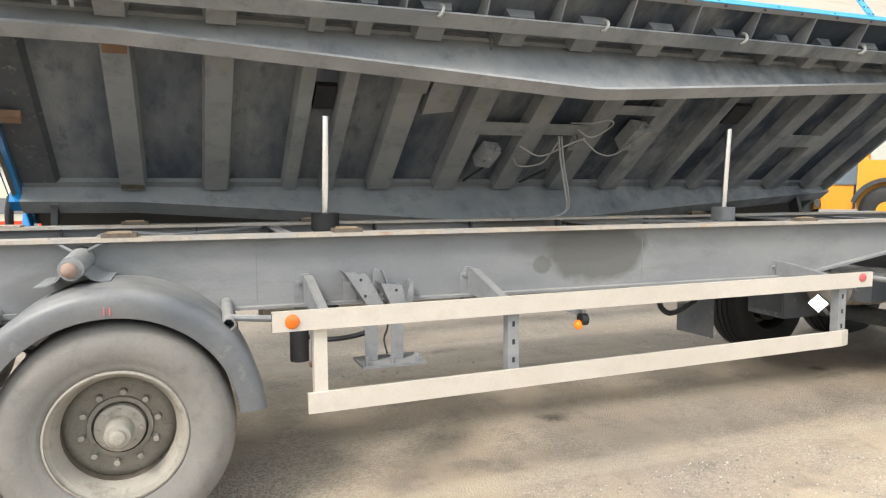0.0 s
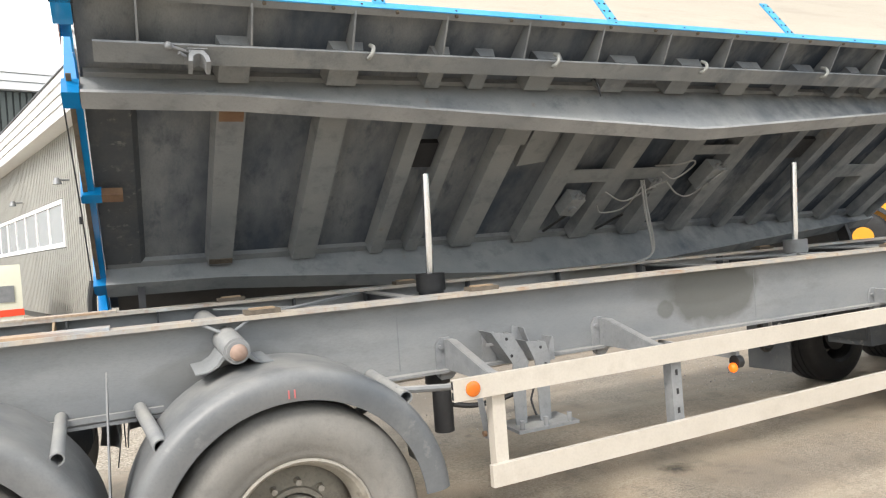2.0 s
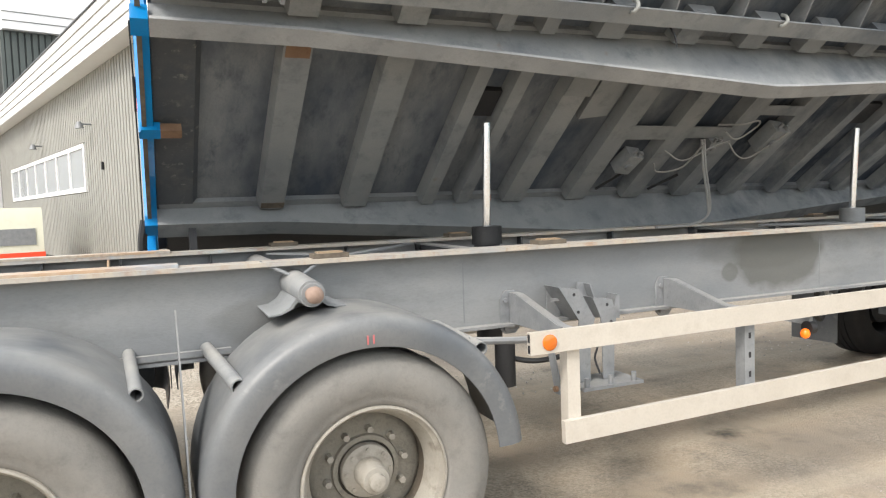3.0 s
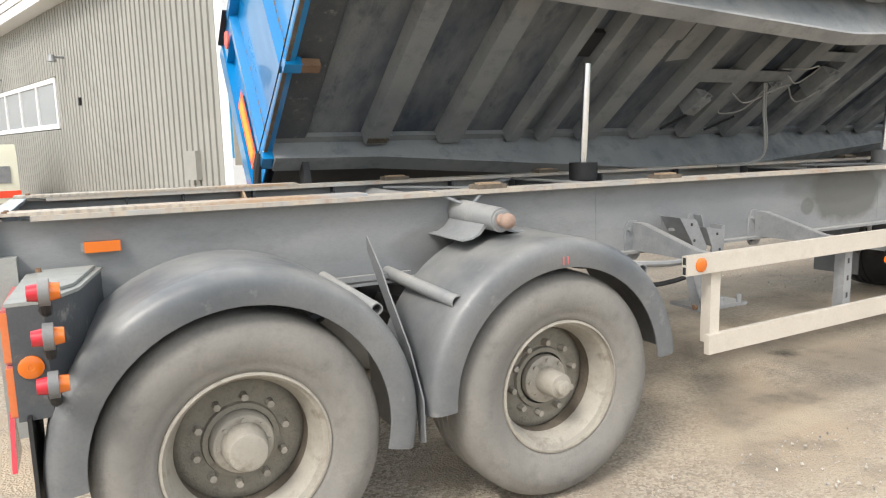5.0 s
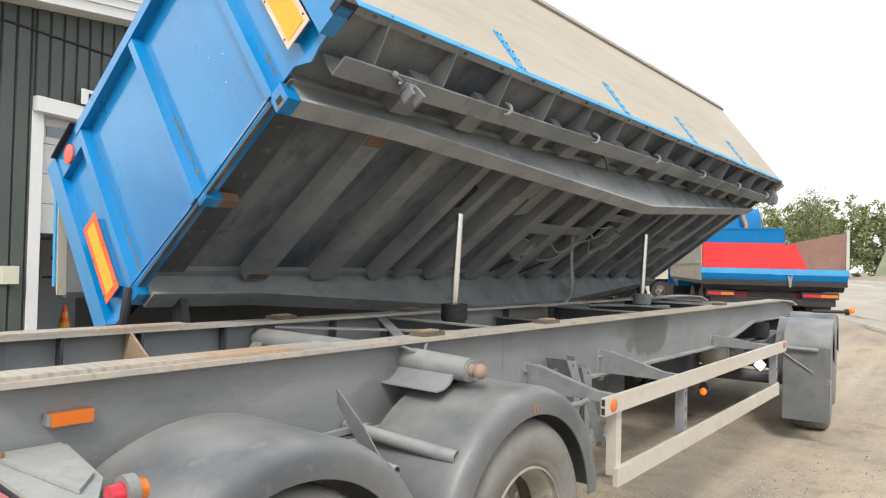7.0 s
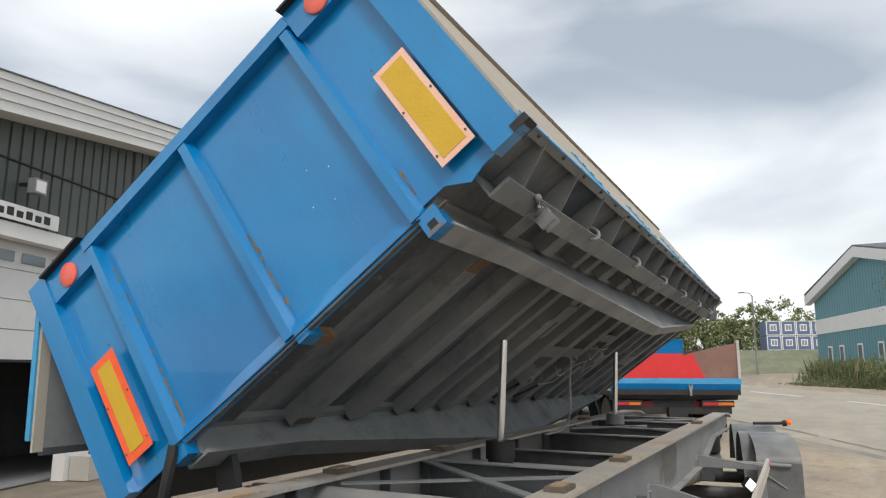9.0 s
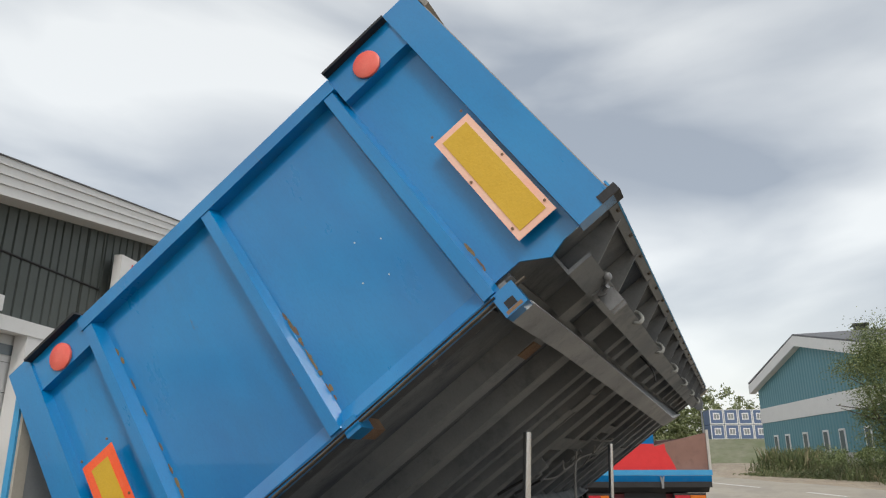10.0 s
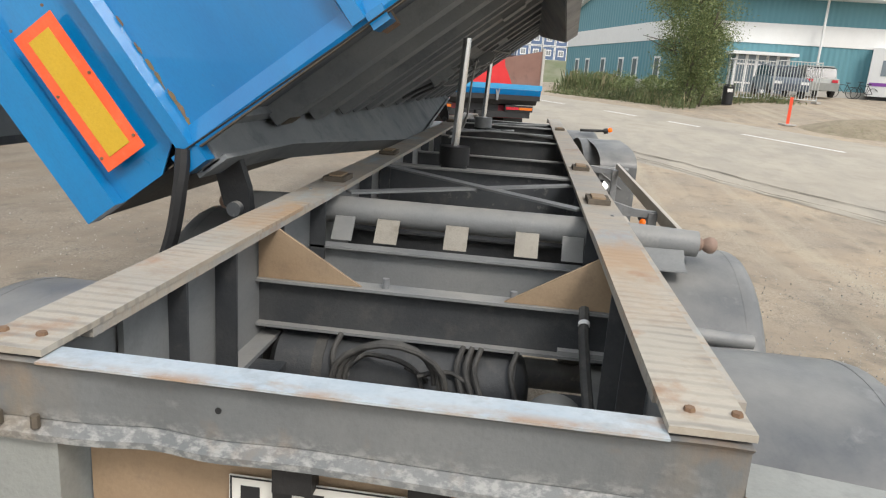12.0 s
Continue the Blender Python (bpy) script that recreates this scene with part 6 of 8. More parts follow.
part("inner_rail", bx(3.75, 4.45, 3.29, 3.318, 1.22, 1.27), "brown_steel", hall)
# side door
part("door_frame", bx(5.205, 5.29, -0.06, 0.1, 0.05, 2.40), "white", hall, "white door frame")
part("door_frame", bx(5.29, 5.98, -0.06, 0.1, 2.30, 2.40), "white", hall, "white door frame")
part("door_leaf", bx(5.29, 5.98, 0.02, 0.07, 0.06, 2.30), "brown", hall, "dark brown door", 0.005)
part("step", bx(5.25, 6.5, -0.5, -0.02, 0.0, 0.08), "concrete", hall, "", 0.01)
part("stone_block", bx(4.70, 5.02, -0.55, -0.16, 0.0, 0.42), "concrete", hall, "pale concrete block beside the garage door", 0.02)
w = part("warning_sign", bx(5.50, 5.68, 0.008, 0.018, 1.45, 1.80), "yellow", hall, "yellow warning sign")
part("warning_triangle", pr([(5.53, 1.63), (5.65, 1.63), (5.59, 1.75)], "y", 0.004, 0.007), "black", w)
part("sign_bar", bx(5.53, 5.65, 0.004, 0.007, 1.50, 1.59), "brown_steel", w)
w = part("exit_sign", bx(5.78, 5.98, -0.034, -0.028, 2.60, 2.95), "caravan", hall, "pale green-white pictogram sign")
part("pictogram", cy((5.88, -0.036, 2.82), (5.88, -0.034, 2.82), 0.06, seg=14), "dark_wall", w)
# window, signs and lamps
part("window_frame", bx(6.6, 7.9, -0.06, 0.1, 3.4, 5.15), "white", hall, "white window frame", 0.01)
part("window_pane", bx(6.72, 7.78, -0.065, -0.061, 3.52, 5.03), "pane", hall)
sg = part("company_sign", bx(6.6, 9.6, -0.42, -0.24, 5.33, 6.12), "white", hall, "white boxed company sign with red shapes", 0.015)
for k in range(5):
    part("red_shape", pr([(6.93 + 0.40 * k, 5.66), (7.06 + 0.40 * k, 5.66), (7.11 + 0.40 * k, 5.84), (7.22 + 0.40 * k, 5.66), (7.32 + 0.40 * k, 5.66), (7.24 + 0.40 * k, 6.0), (6.99 + 0.40 * k, 6.0)], "y", -0.427, -0.421), "sign_red", sg)
part("sign_line", bx(6.9, 8.0, -0.427, -0.421, 5.55, 5.61), "galv", sg)
part("sign_line", bx(8.1, 8.8, -0.427, -0.421, 5.47, 5.51), "truck_red", sg)
ad = part("address_sign", bx(1.7, 3.78, -0.22, -0.195, 4.33, 4.59), "white", hall, "white sign with plain black bars", 0.003)
for k in range(9):
    part("bar", bx(1.83 + 0.2 * k, 1.97 + 0.2 * k, -0.2235, -0.221, 4.39, 4.53 - 0.03 * (k % 2)), "black", ad)
part("conduit", tube(bmesh.new(), [(-0.1, -0.035, 5.36), (6.55, -0.035, 5.36)], 0.022), "black", hall, "dark cable conduit")
fl = part("flood_lamp", bx(2.93, 3.2, -0.42, -0.28, 4.82, 5.07), "galv", hall, "square flood lamp", 0.02)
part("flood_glass", bx(2.96, 3.17, -0.425, -0.421, 4.85, 5.04), "white", fl)
part("flood_arm", bx(3.02, 3.10, -0.28, -0.02, 4.97, 5.02), "black", fl)
part("meter_box", bx(0.50, 0.76, -0.12, -0.022, 1.28, 1.56), "caravan", hall, "small green-grey meter box", 0.01)
# pale side wall along local y
bm = bmesh.new()
SX = -0.27
box(bm, SX + 0.001, SX + 0.25, 0.26, 10.3, 0, 5.7)
box(bm, SX + 0.001, SX + 0.25, 10.3, 24.6, 0, 2.3)
box(bm, SX + 0.001, SX + 0.25, 10.3, 24.6, 3.65, 5.7)
box(bm, SX + 0.001, SX + 0.25, 24.6, LONG, 0, 5.7)
side_wall = part("side_wall", bm, "groove_light", hall, "pale grey ribbed metal cladding")
y = 0.26
while y < LONG - 0.27:
    for z0, z1 in (((0.2, 5.6),) if not 10.2 < y + 0.1 < 24.6 else ((0.2, 2.25), (3.7, 5.6))):
        clad_board(side_wall, "cladding_board", "light_wall", (SX, y, 0), z0, z1, z1, (0, 1, 0), (-1, 0, 0), 0.26, 0.05, 0.065)
    y += 0.26
part("side_soffit", bx(SX - 0.55, SX - 0.05, -0.3, LONG + 0.2, 5.46, 5.50), "white", hall, "white eaves along the side", 0.005)
for k in range(4):
    part("fascia_board", bx(SX - 0.56 - 0.035 * k, SX - 0.50, -0.3, LONG + 0.2, 5.502 + 0.225 * k, 5.715 + 0.225 * k), "white", hall, "white roof fascia board", 0.008)
    part("board_joint", bx(SX - 0.545, SX - 0.50, -0.29, LONG + 0.19, 5.7152 + 0.225 * k, 5.7268 + 0.225 * k), "housing", hall)
part("eaves_cap", bx(SX - 0.70, SX - 0.3, -0.3, LONG + 0.2, 6.40, 6.43), "roof", hall, "grey metal roof edge", 0.004)
wf = part("window_band", bx(SX - 0.05, SX + 0.1, 10.3, 24.6, 2.28, 2.42), "white", hall, "long white window band", 0.01)
part("band_head", bx(SX - 0.05, SX + 0.1, 10.3, 24.6, 3.55, 3.68), "white", wf, "", 0.01)
for k in range(8):
    yy = 10.3 + 14.18 * k / 7
    part("mullion", bx(SX - 0.05, SX + 0.1, yy, yy + 0.14, 2.42, 3.55), "white", wf, "", 0.006)
    if k < 7:
        part("pane", bx(SX - 0.01, SX, yy + 0.14, yy + 2.03, 2.42, 3.55), "pane", wf)
part("side_box", bx(SX - 0.16, SX - 0.035, 1.22, 1.62, 1.05, 1.60), "light_wall", hall, "pale grey meter box", 0.01)
for yy in (9.2, 16.6):
    f2 = part("wall_lamp", cy((SX - 0.04, yy, 4.1), (SX - 0.35, yy, 4.1), 0.03, seg=10), "galv", hall)
    part("lamp_shade", cy((SX - 0.35, yy, 4.16), (SX - 0.35, yy, 3.98), 0.06, 0.12, seg=16), "galv", f2)
part("wall_tap", bx(SX - 0.1, SX - 0.03, 8.1, 8.2, 2.8, 3.0), "black", hall)
part("back_wall", bx(0.1, 16.9, LONG - 0.25, LONG, 0, 5.7), "light_wall", hall)
part("far_side_wall", bx(16.7, 16.9, 0.25, LONG - 0.25, 0, 5.7), "dark_wall", hall)

# taller dark wing over the back end of the workshop
wing = thing("workshop_wing", BP @ pose(0.25, LONG + 0.3, 0), "tall dark grey clad hall with a white fascia", "building", kind="structure")
part("wall_core", bx(0.02, 14, 0.001, 9, 0, 10.7), "groove_dark", wing, "dark grey wall")
for k in range(46):
    clad_board(wing, "cladding_board", "dark_wall", (0.02 + 0.30 * k, 0, 0), 5.0, 10.7, 10.7, (1, 0, 0), (0, -1, 0), 0.30, 0.04, 0.07)
for k in range(3):
    part("fascia_board", bx(-0.05, 14.1, -0.40 - 0.04 * k, 9.2, 10.72 + 0.42 * k, 11.10 + 0.42 * k), "white", wing, "white roof fascia board", 0.01)
    part("board_joint", bx(-0.04, 14.08, -0.36, 9.15, 11.1002 + 0.42 * k, 11.1398 + 0.42 * k), "galv", wing)
part("corner_board", bx(-0.12, 0.018, -0.06, 0.3, 0, 10.7), "dark_wall", wing, "", 0.01)

# pale house beside the wing
hs = thing("white_house", BP @ pose(0, LONG + 3.5, 0), "tall pale rendered house with narrow windows", "house", kind="structure")
part("wall", bx(-7, 0.1, 0, 9, 0, 11.5), "white", hs, "", 0.01)
part("roof", pr([(-7.6, 11.3), (0.12, 11.3), (-3.7, 13.4)], "y", -0.5, 9.5), "roof", hs)
for xx in (-1.95, -1.15):
    w = part("window", bx(xx, xx + 0.42, -0.05, 0.01, 2.5, 4.6), "white", hs, "", 0.01)
    part("pane", bx(xx + 0.07, xx + 0.35, -0.056, -0.051, 2.57, 4.53), "pane", w)
part("door_hood", lathe(bmesh.new(), [(0.62, 0), (0.56, 0.4), (0.02, 0.5)], (-1.55, -0.5, 5.75), 20), "roof", hs, "dark rounded hood over the door")

# caravan parked beside the side wall
cv = thing("caravan", pose(-2.3, 17.5, 0, 0, 0, 12), "cream caravan with an orange-red stripe and one wide window", "caravan")
part("shell", pr([(0, 0.35), (0, 1.55), (0.12, 1.86), (3.3, 1.86), (3.45, 1.6), (3.45, 0.35)], "x", -1.1, 1.1), "caravan", cv, "", 0.06)
part("stripe", bx(-1.12, 1.12, -0.012, 3.46, 0.48, 0.66), "post_red", cv, "orange-red stripe", 0.005)
part("window", bx(-0.92, 0.92, -0.02, 0.0, 0.86, 1.30), "galv", cv, "wide grey end window", 0.03)
part("roof_hatch", bx(-0.45, 0.05, 0.6, 1.2, 1.855, 1.93), "orange", cv, "", 0.03)
for s in (-1.0, 1.0):
    wv = part("wheel", lathe(bmesh.new(), [(0.2, -0.09), (0.31, -0.08), (0.31, 0.08), (0.2, 0.09)], (0, 0, 0), 24), "rubber", cv)
    wv.matrix_basis = pose(s, 1.8, 0.31, 0, 0, 90)
for s in (-0.8, 0.8):
    part("leg", bx(s - 0.03, s + 0.03, 0.2, 0.26, 0, 0.36), "galv", cv)

# ---- traffic cone ----
cone = thing("traffic_cone", pose(5.25, 11.1, 0.031), "orange traffic cone with pale bands", "traffic cone")
part("base", bx(-0.2, 0.2, -0.2, 0.2, 0, 0.04), "rubber", cone, "", 0.01)
part("cone_shell", cy((0, 0, 0.04), (0, 0, 0.75), 0.15, 0.03, seg=20), "post_red", cone)
part("band", cy((0, 0, 0.30), (0, 0, 0.42), 0.1105, 0.0905, seg=20), "yellow", cone)
part("band", cy((0, 0, 0.52), (0, 0, 0.62), 0.073, 0.056, seg=20), "yellow", cone)

# ---- tipper lorry standing ahead ----
TX = 14.3
tz = ground_z(TX, 0.5)
M["ochre_pipe"] = worn("tan_weathered_pipe", (0.36, 0.24, 0.15), (0.46, 0.33, 0.22), (0.2, 0.12, 0.07), 0.75, scale=5, amount=0.8, stain_amount=0.4)
lorry = thing("tipper_lorry", pose(TX + 0.645, 0.795, tz - 0.05, 0, 0, 27), "blue and red tipper lorry with a worn brown steel load bed", "lorry")
part("deck", bx(0, 5.9, -1.40, 1.42, 1.12, 1.30), "black", lorry, "", 0.02)
part("deck_edge", bx(-0.03, 0.02, -1.42, 1.44, 1.36, 1.47), "blue_light", lorry, "pale blue edge strip", 0.01)
part("edge_curve", pr([(-0.025, 1.355), (0.10, 1.355), (0.10, 1.16), (0.03, 1.18), (-0.01, 1.25)], "y", -1.40, 1.42), "truck_blue", lorry, "", 0.006)
part("tail_beam", pr([(0.02, 1.155), (0.10, 1.02), (0.30, 1.0), (0.30, 1.155)], "y", -1.36, 1.38), "black", lorry, "", 0.01)
part("rear_panel", bx(0.0, 0.06, -0.20, 1.42, 1.47, 2.0), "truck_red", lorry, "red rear panel", 0.01)
part("rear_panel_top", bx(0.0, 0.06, -0.20, 1.42, 2.0, 2.28), "truck_blue", lorry, "scuffed blue panel", 0.01)
part("panel_rim", bx(-0.015, 0.07, -0.20, 1.42, 2.28, 2.31), "truck_blue", lorry, "", 0.005)
part("load_wall", pr([(-1.40, 1.47), (-0.20, 1.47), (-0.20, 1.96), (-0.5, 2.04), (-1.40, 2.24)], "x", 0.02, 0.07), "brown_steel", lorry, "worn brown steel end wall", 0.01)
part("edge_bar", bx(-0.01, 0.09, -1.425, -1.365, 1.47, 2.3), "concrete", lorry, "pale worn edge bar", 0.01)
part("load_red", pr([(-0.66, 1.47), (-0.20, 1.47), (-0.20, 1.94), (-0.44, 2.0), (-0.46, 1.85), (-0.54, 1.72), (-0.60, 1.6)], "x", 0.012, 0.018), "truck_red", lorry)
part("bed_side", bx(0.07, 5.9, -1.43, -1.38, 1.47, 2.15), "brown_steel", lorry, "", 0.01)
sd = part("bed_side", bx(0.0, 5.85, 1.38, 1.43, 1.20, 2.29), "cream", lorry, "dusty cream bed side with pressed ribs", 0.01)
for zz in (1.55, 2.02):
    part("pressed_rib", bx(0.15, 5.7, 1.43, 1.465, zz, zz + 0.07), "cream", sd, "", 0.015)
part("front_post", bx(5.86, 5.98, 1.34, 1.48, 0.95, 2.45), "truck_blue", lorry, "blue corner post", 0.02)
part("headboard", bx(5.9, 5.98, -1.4, 1.34, 1.3, 2.3), "truck_blue", lorry, "", 0.02)
part("cab", pr([(6.35, 0.9), (6.35, 2.75), (6.5, 3.1), (6.8, 3.26), (7.5, 3.22), (8.1, 2.4), (8.2, 0.9)], "y", -1.15, 1.15), "truck_blue", lorry, "blue driver's cab with a rounded roof", 0.12)
part("cab_window", bx(6.33, 6.352, -0.5, 0.5, 2.0, 2.6), "glass", lorry, "", 0.004)
part("windscreen", pr([(7.56, 3.1), (8.10, 2.38), (8.12, 2.40), (7.58, 3.12)], "y", -0.95, 0.95), "glass", lorry)
part("exhaust", tube(bmesh.new(), [(6.2, -0.70, 0.9), (6.2, -0.70, 2.75), (6.2, -0.62, 2.95), (6.2, -0.60, 3.3)], 0.055, 14), "ochre_pipe", lorry, "tan weathered exhaust stack", 0.0)
part("exhaust_tip", cy((6.2, -0.60, 3.28), (6.22, -0.68, 3.42), 0.05, 0.045, seg=14), "black", lorry)
part("beacon", cy((6.75, 0.05, 3.26), (6.75, 0.05, 3.46), 0.09, seg=16), "amber", lorry, "orange beacon", 0.02)
for y0, y1 in ((0.75, 1.3), (-1.25, -0.55)):
    t2 = part("tail_lamp", bx(0.02, 0.10, y0, y1, 0.86, 1.0), "rubber", lorry, "", 0.01)
    part("turn_lens", bx(0.0, 0.02, y0 + 0.02, y0 + (y1 - y0) * 0.5, 0.90, 0.96), "amber", t2)
    part("brake_lens", bx(0.0, 0.02, y0 + (y1 - y0) * 0.52, y1 - 0.02, 0.90, 0.96), "red", t2)
part("coupling_beam", bx(0.05, 0.2, -1.2, 1.2, 0.72, 0.86), "black", lorry, "", 0.02)
part("coupling", bx(-0.1, 0.1, -0.2, 0.2, 0.65, 0.86), "black", lorry, "", 0.03)
part("rear_bar", bx(0.22, 0.30, -1.1, 1.1, 0.70, 0.98), "dark_red", lorry, "dark red cross bar", 0.01)
part("frame", bx(0.2, 7.9, -0.45, 0.45, 0.75, 1.1), "black", lorry)
for wx in (1.2, 2.55, 7.2):
    for s in (-1, 1):
        wv = part("wheel", lathe(bmesh.new(), [(0.28, 0.0), (0.5, 0.0), (0.52, 0.05), (0.52, 0.28), (0.3, 0.3)], (0, 0, 0), 36), "rubber", lorry)
        wv.matrix_basis = pose(wx, s * 1.25, 0.52, 0, 0, 0 if s < 0 else 180)
        part("mudflap", bx(wx - 0.7, wx - 0.68, s * 1.0 - 0.25, s * 1.0 + 0.25, 0.3, 0.9), "rubber", lorry)
part("hook", prism(bmesh.new(), [(-0.36, 1.34), (-0.33, 1.34), (-0.31, 1.26), (-0.29, 1.34), (-0.26, 1.34), (-0.28, 1.22), (-0.29, 1.10), (-0.33, 1.10), (-0.34, 1.22)], "x", -0.04, -0.025), "galv", lorry, "grey forked hook")

# ---- teal hall across the road ----
def add_corrugation(m, period, strength):
    """Upright pressed ribs as fine relief along walls that run either way."""
    n, l = m.node_tree.nodes, m.node_tree.links
    b = n["Principled BSDF"]
    tc = n.new("ShaderNodeTexCoord")
    mp = n.new("ShaderNodeMapping")
    mp.inputs["Rotation"].default_value = (0, 0, radians(45))
    mp.inputs["Scale"].default_value = (1.414, 1.414, 0)
    l.new(tc.outputs["Object"], mp.inputs["Vector"])
    wv = n.new("ShaderNodeTexWave")
    wv.bands_direction = "X"
    wv.inputs["Scale"].default_value = 0.314 / period
    l.new(mp.outputs[0], wv.inputs["Vector"])
    bp = n.new("ShaderNodeBump")
    bp.inputs["Strength"].default_value, bp.inputs["Distance"].default_value = strength, 0.04
    l.new(wv.outputs["Fac"], bp.inputs["Height"])
    l.new(bp.outputs[0], b.inputs["Normal"])


add_corrugation(M["teal"], 0.33, 0.8)
F, N, E2 = Vector((66.0, -3.1)), Vector((46.0, -9.0)), Vector((44.0, -75.0))
teal = thing("teal_hall", pose(N.x, N.y, 1.3), "large teal clad hall with a white band and pale plinth", "building", kind="structure")
tf, te = F - N, E2 - N


def quad(bm, p, q, z0, z1, z2=None, out=0.0):
    d = Vector((q.y - p.y, p.x - q.x)).normalized() * out
    a, b = p + d, q + d
    bm.faces.new([bm.verts.new(v) for v in ((a.x, a.y, z0), (b.x, b.y, z0), (b.x, b.y, z1 if z2 is None else z2), (a.x, a.y, z1))])


def slab(bm, p, q, z0, z1, out0, out1):
    """An upright slab along p-q, from out0 to out1 off that line."""
    d = Vector((q.y - p.y, p.x - q.x)).normalized()
    pts = [p + d * out0, q + d * out0, q + d * out1, p + d * out1]
    prism(bm, [(v.x, v.y) for v in pts], "z", z0, z1)


O2 = Vector((0, 0))
EV, AP = 6.7, 8.85
bm = bmesh.new()
slab(bm, O2, tf, 0.6, EV, 0.0, 0.3)
slab(bm, te, O2, 0.6, EV, 0.0, 0.3)
part("wall", bm, "teal", teal, "teal metal cladding")
bm = bmesh.new()
hm = tf * 0.5
d = Vector((tf.y, -tf.x)).normalized()
sgn = 1
vs = []
for off in (0.0, 0.3):
    vs.append([bm.verts.new((p.x + d.x * off, p.y + d.y * off, z)) for p, z in ((O2, EV), (tf, EV), (hm, AP))])
bm.faces.new(vs[0][::-1])
bm.faces.new(vs[1])
for i in range(3):
    bm.faces.new((vs[0][i], vs[0][(i + 1) % 3], vs[1][(i + 1) % 3], vs[1][i]))
part("gable", bm, "teal", teal)
for p, q in ((tf, O2), (O2, te)):
    bm = bmesh.new()
    slab(bm, p, q, 3.8, 5.0, -0.02, 0.06)
    part("white_band", bm, "white", teal, "broad white band")
    bm = bmesh.new()
    slab(bm, p, q, -0.6, 1.25, -0.02, 0.04)
    part("plinth", bm, "concrete", teal)


def roof_edge(p, zp, q, zq, h, name, mat, over):
    bm = bmesh.new()
    rows = []
    for off in (over, over - 0.5):
        rows.append([bm.verts.new((v.x - d.x * off, v.y - d.y * off, z)) for v, z in ((p, zp), (q, zq), (q, zq + h), (p, zp + h))])
    bm.faces.new(rows[0])
    bm.faces.new(rows[1][::-1])
    for i in range(4):
        bm.faces.new((rows[0][i], rows[0][(i + 1) % 4], rows[1][(i + 1) % 4], rows[1][i]))
    part(name, bm, mat, teal)
for sg2 in (1, -1):
    roof_edge(O2 - tf * 0.03, EV - 0.25, hm, AP - 0.05, 0.75, "verge_board", "white", 0.5 * sg2)
    roof_edge(hm, AP - 0.05, tf * 1.04, EV - 0.35, 0.75, "verge_board", "white", 0.5 * sg2)
    break
bm = bmesh.new()
back = te
for a, za, b, zb in ((O2 - tf * 0.03, EV + 0.5, hm, AP + 0.7), (hm, AP + 0.7, tf * 1.04, EV + 0.5)):
    rows = []
    for z in (0, 0.12):
        rows.append([bm.verts.new(v) for v in ((a.x - d.x * 0.5, a.y - d.y * 0.5, za + z), (b.x - d.x * 0.5, b.y - d.y * 0.5, zb + z), (b.x + te.x, b.y + te.y, zb + z), (a.x + te.x, a.y + te.y, za + z))])
    bm.faces.new(rows[0][::-1])
    bm.faces.new(rows[1])
    for i in range(4):
        bm.faces.new((rows[0][i], rows[0][(i + 1) % 4], rows[1][(i + 1) % 4], rows[1][i]))
part("roof", bm, "roof", teal, "grey sheet roof")
for k in (0.06, 0.165):
    vent = hm + te * k
    rv = part("roof_vent", bx(vent.x - 0.4, vent.x + 0.4, vent.y - 0.4, vent.y + 0.4, AP + 0.4, AP + 1.15), "black", teal, "", 0.05)
    part("vent_cap", bx(vent.x - 0.5, vent.x + 0.5, vent.y - 0.5, vent.y + 0.5, AP + 1.15, AP + 1.27), "black", rv, "", 0.02)
bm = bmesh.new()
slab(bm, O2 - tf * 0.03, te, EV - 0.25, EV + 0.5, 0.0, -0.5)
slab(bm, O2 - tf * 0.03, te, EV - 0.25, EV + 0.5, 0.0, 0.9)
part("eaves_board", bm, "white", teal)
ug = tf.normalized()
for k in (2.0, 5.5, 8.0, 11.5, 15.0, 17.5):
    for so in (1,):
        p = ug * k
        bm = bmesh.new()
        q2 = p + ug * 0.9
        slab(bm, p, q2, 1.27, 2.75, -0.05, 0.10)
        wf2 = part("window_frame", bm, "white", teal)
        bm = bmesh.new()
        slab(bm, p + ug * 0.15, q2 - ug * 0.15, 1.4, 2.62, -0.07, 0.08)
        part("window_pane", bm, "glass", wf2)
ul = te.normalized()
porch = [ul * 3.2, ul * 6.3]
bm = bmesh.new()
slab(bm, porch[0] - ul * 0.3, porch[1] + ul * 0.35, 3.0, 3.18, 0.05, 2.1)
part("porch_roof", bm, "white", teal, "pale flat porch roof")
bm = bmesh.new()
slab(bm, porch[0], porch[1], 0.0, 3.0, 0.06, 1.6)
part("porch_wall", bm, "glass", teal, "glazed porch", )
for k in range(6):
    bm = bmesh.new()
    p = porch[0] + ul * (2.95 * k / 5)
    slab(bm, p, p + ul * 0.15, 0.0, 3.0, 0.07, 1.66)
    part("porch_post", bm, "white", teal)
for zz in (1.3, 2.4):
    bm = bmesh.new()
    slab(bm, porch[0], porch[1], zz, zz + 0.1, 0.08, 1.65)
    part("porch_bar", bm, "white", teal)
for k in (8.2, 45.0):
    p = ul * k
    part("flag_pole", cy((p.x - 0.6, p.y, 0), (p.x - 0.6, p.y, 9.5), 0.07, seg=12), "white", teal, "thin white pole")

# stacked blue site cabins
CAB_Y, CAB_Z = 2.5, 6.2
tagged(part("earth_bank", pr([(132, 1.0), (147, 6.19), (172, 6.19), (182, 1.0)], "y", -16, 14), "bank"), "overgrown grey-green bank carrying the site cabins", "earth bank", kind="structure")


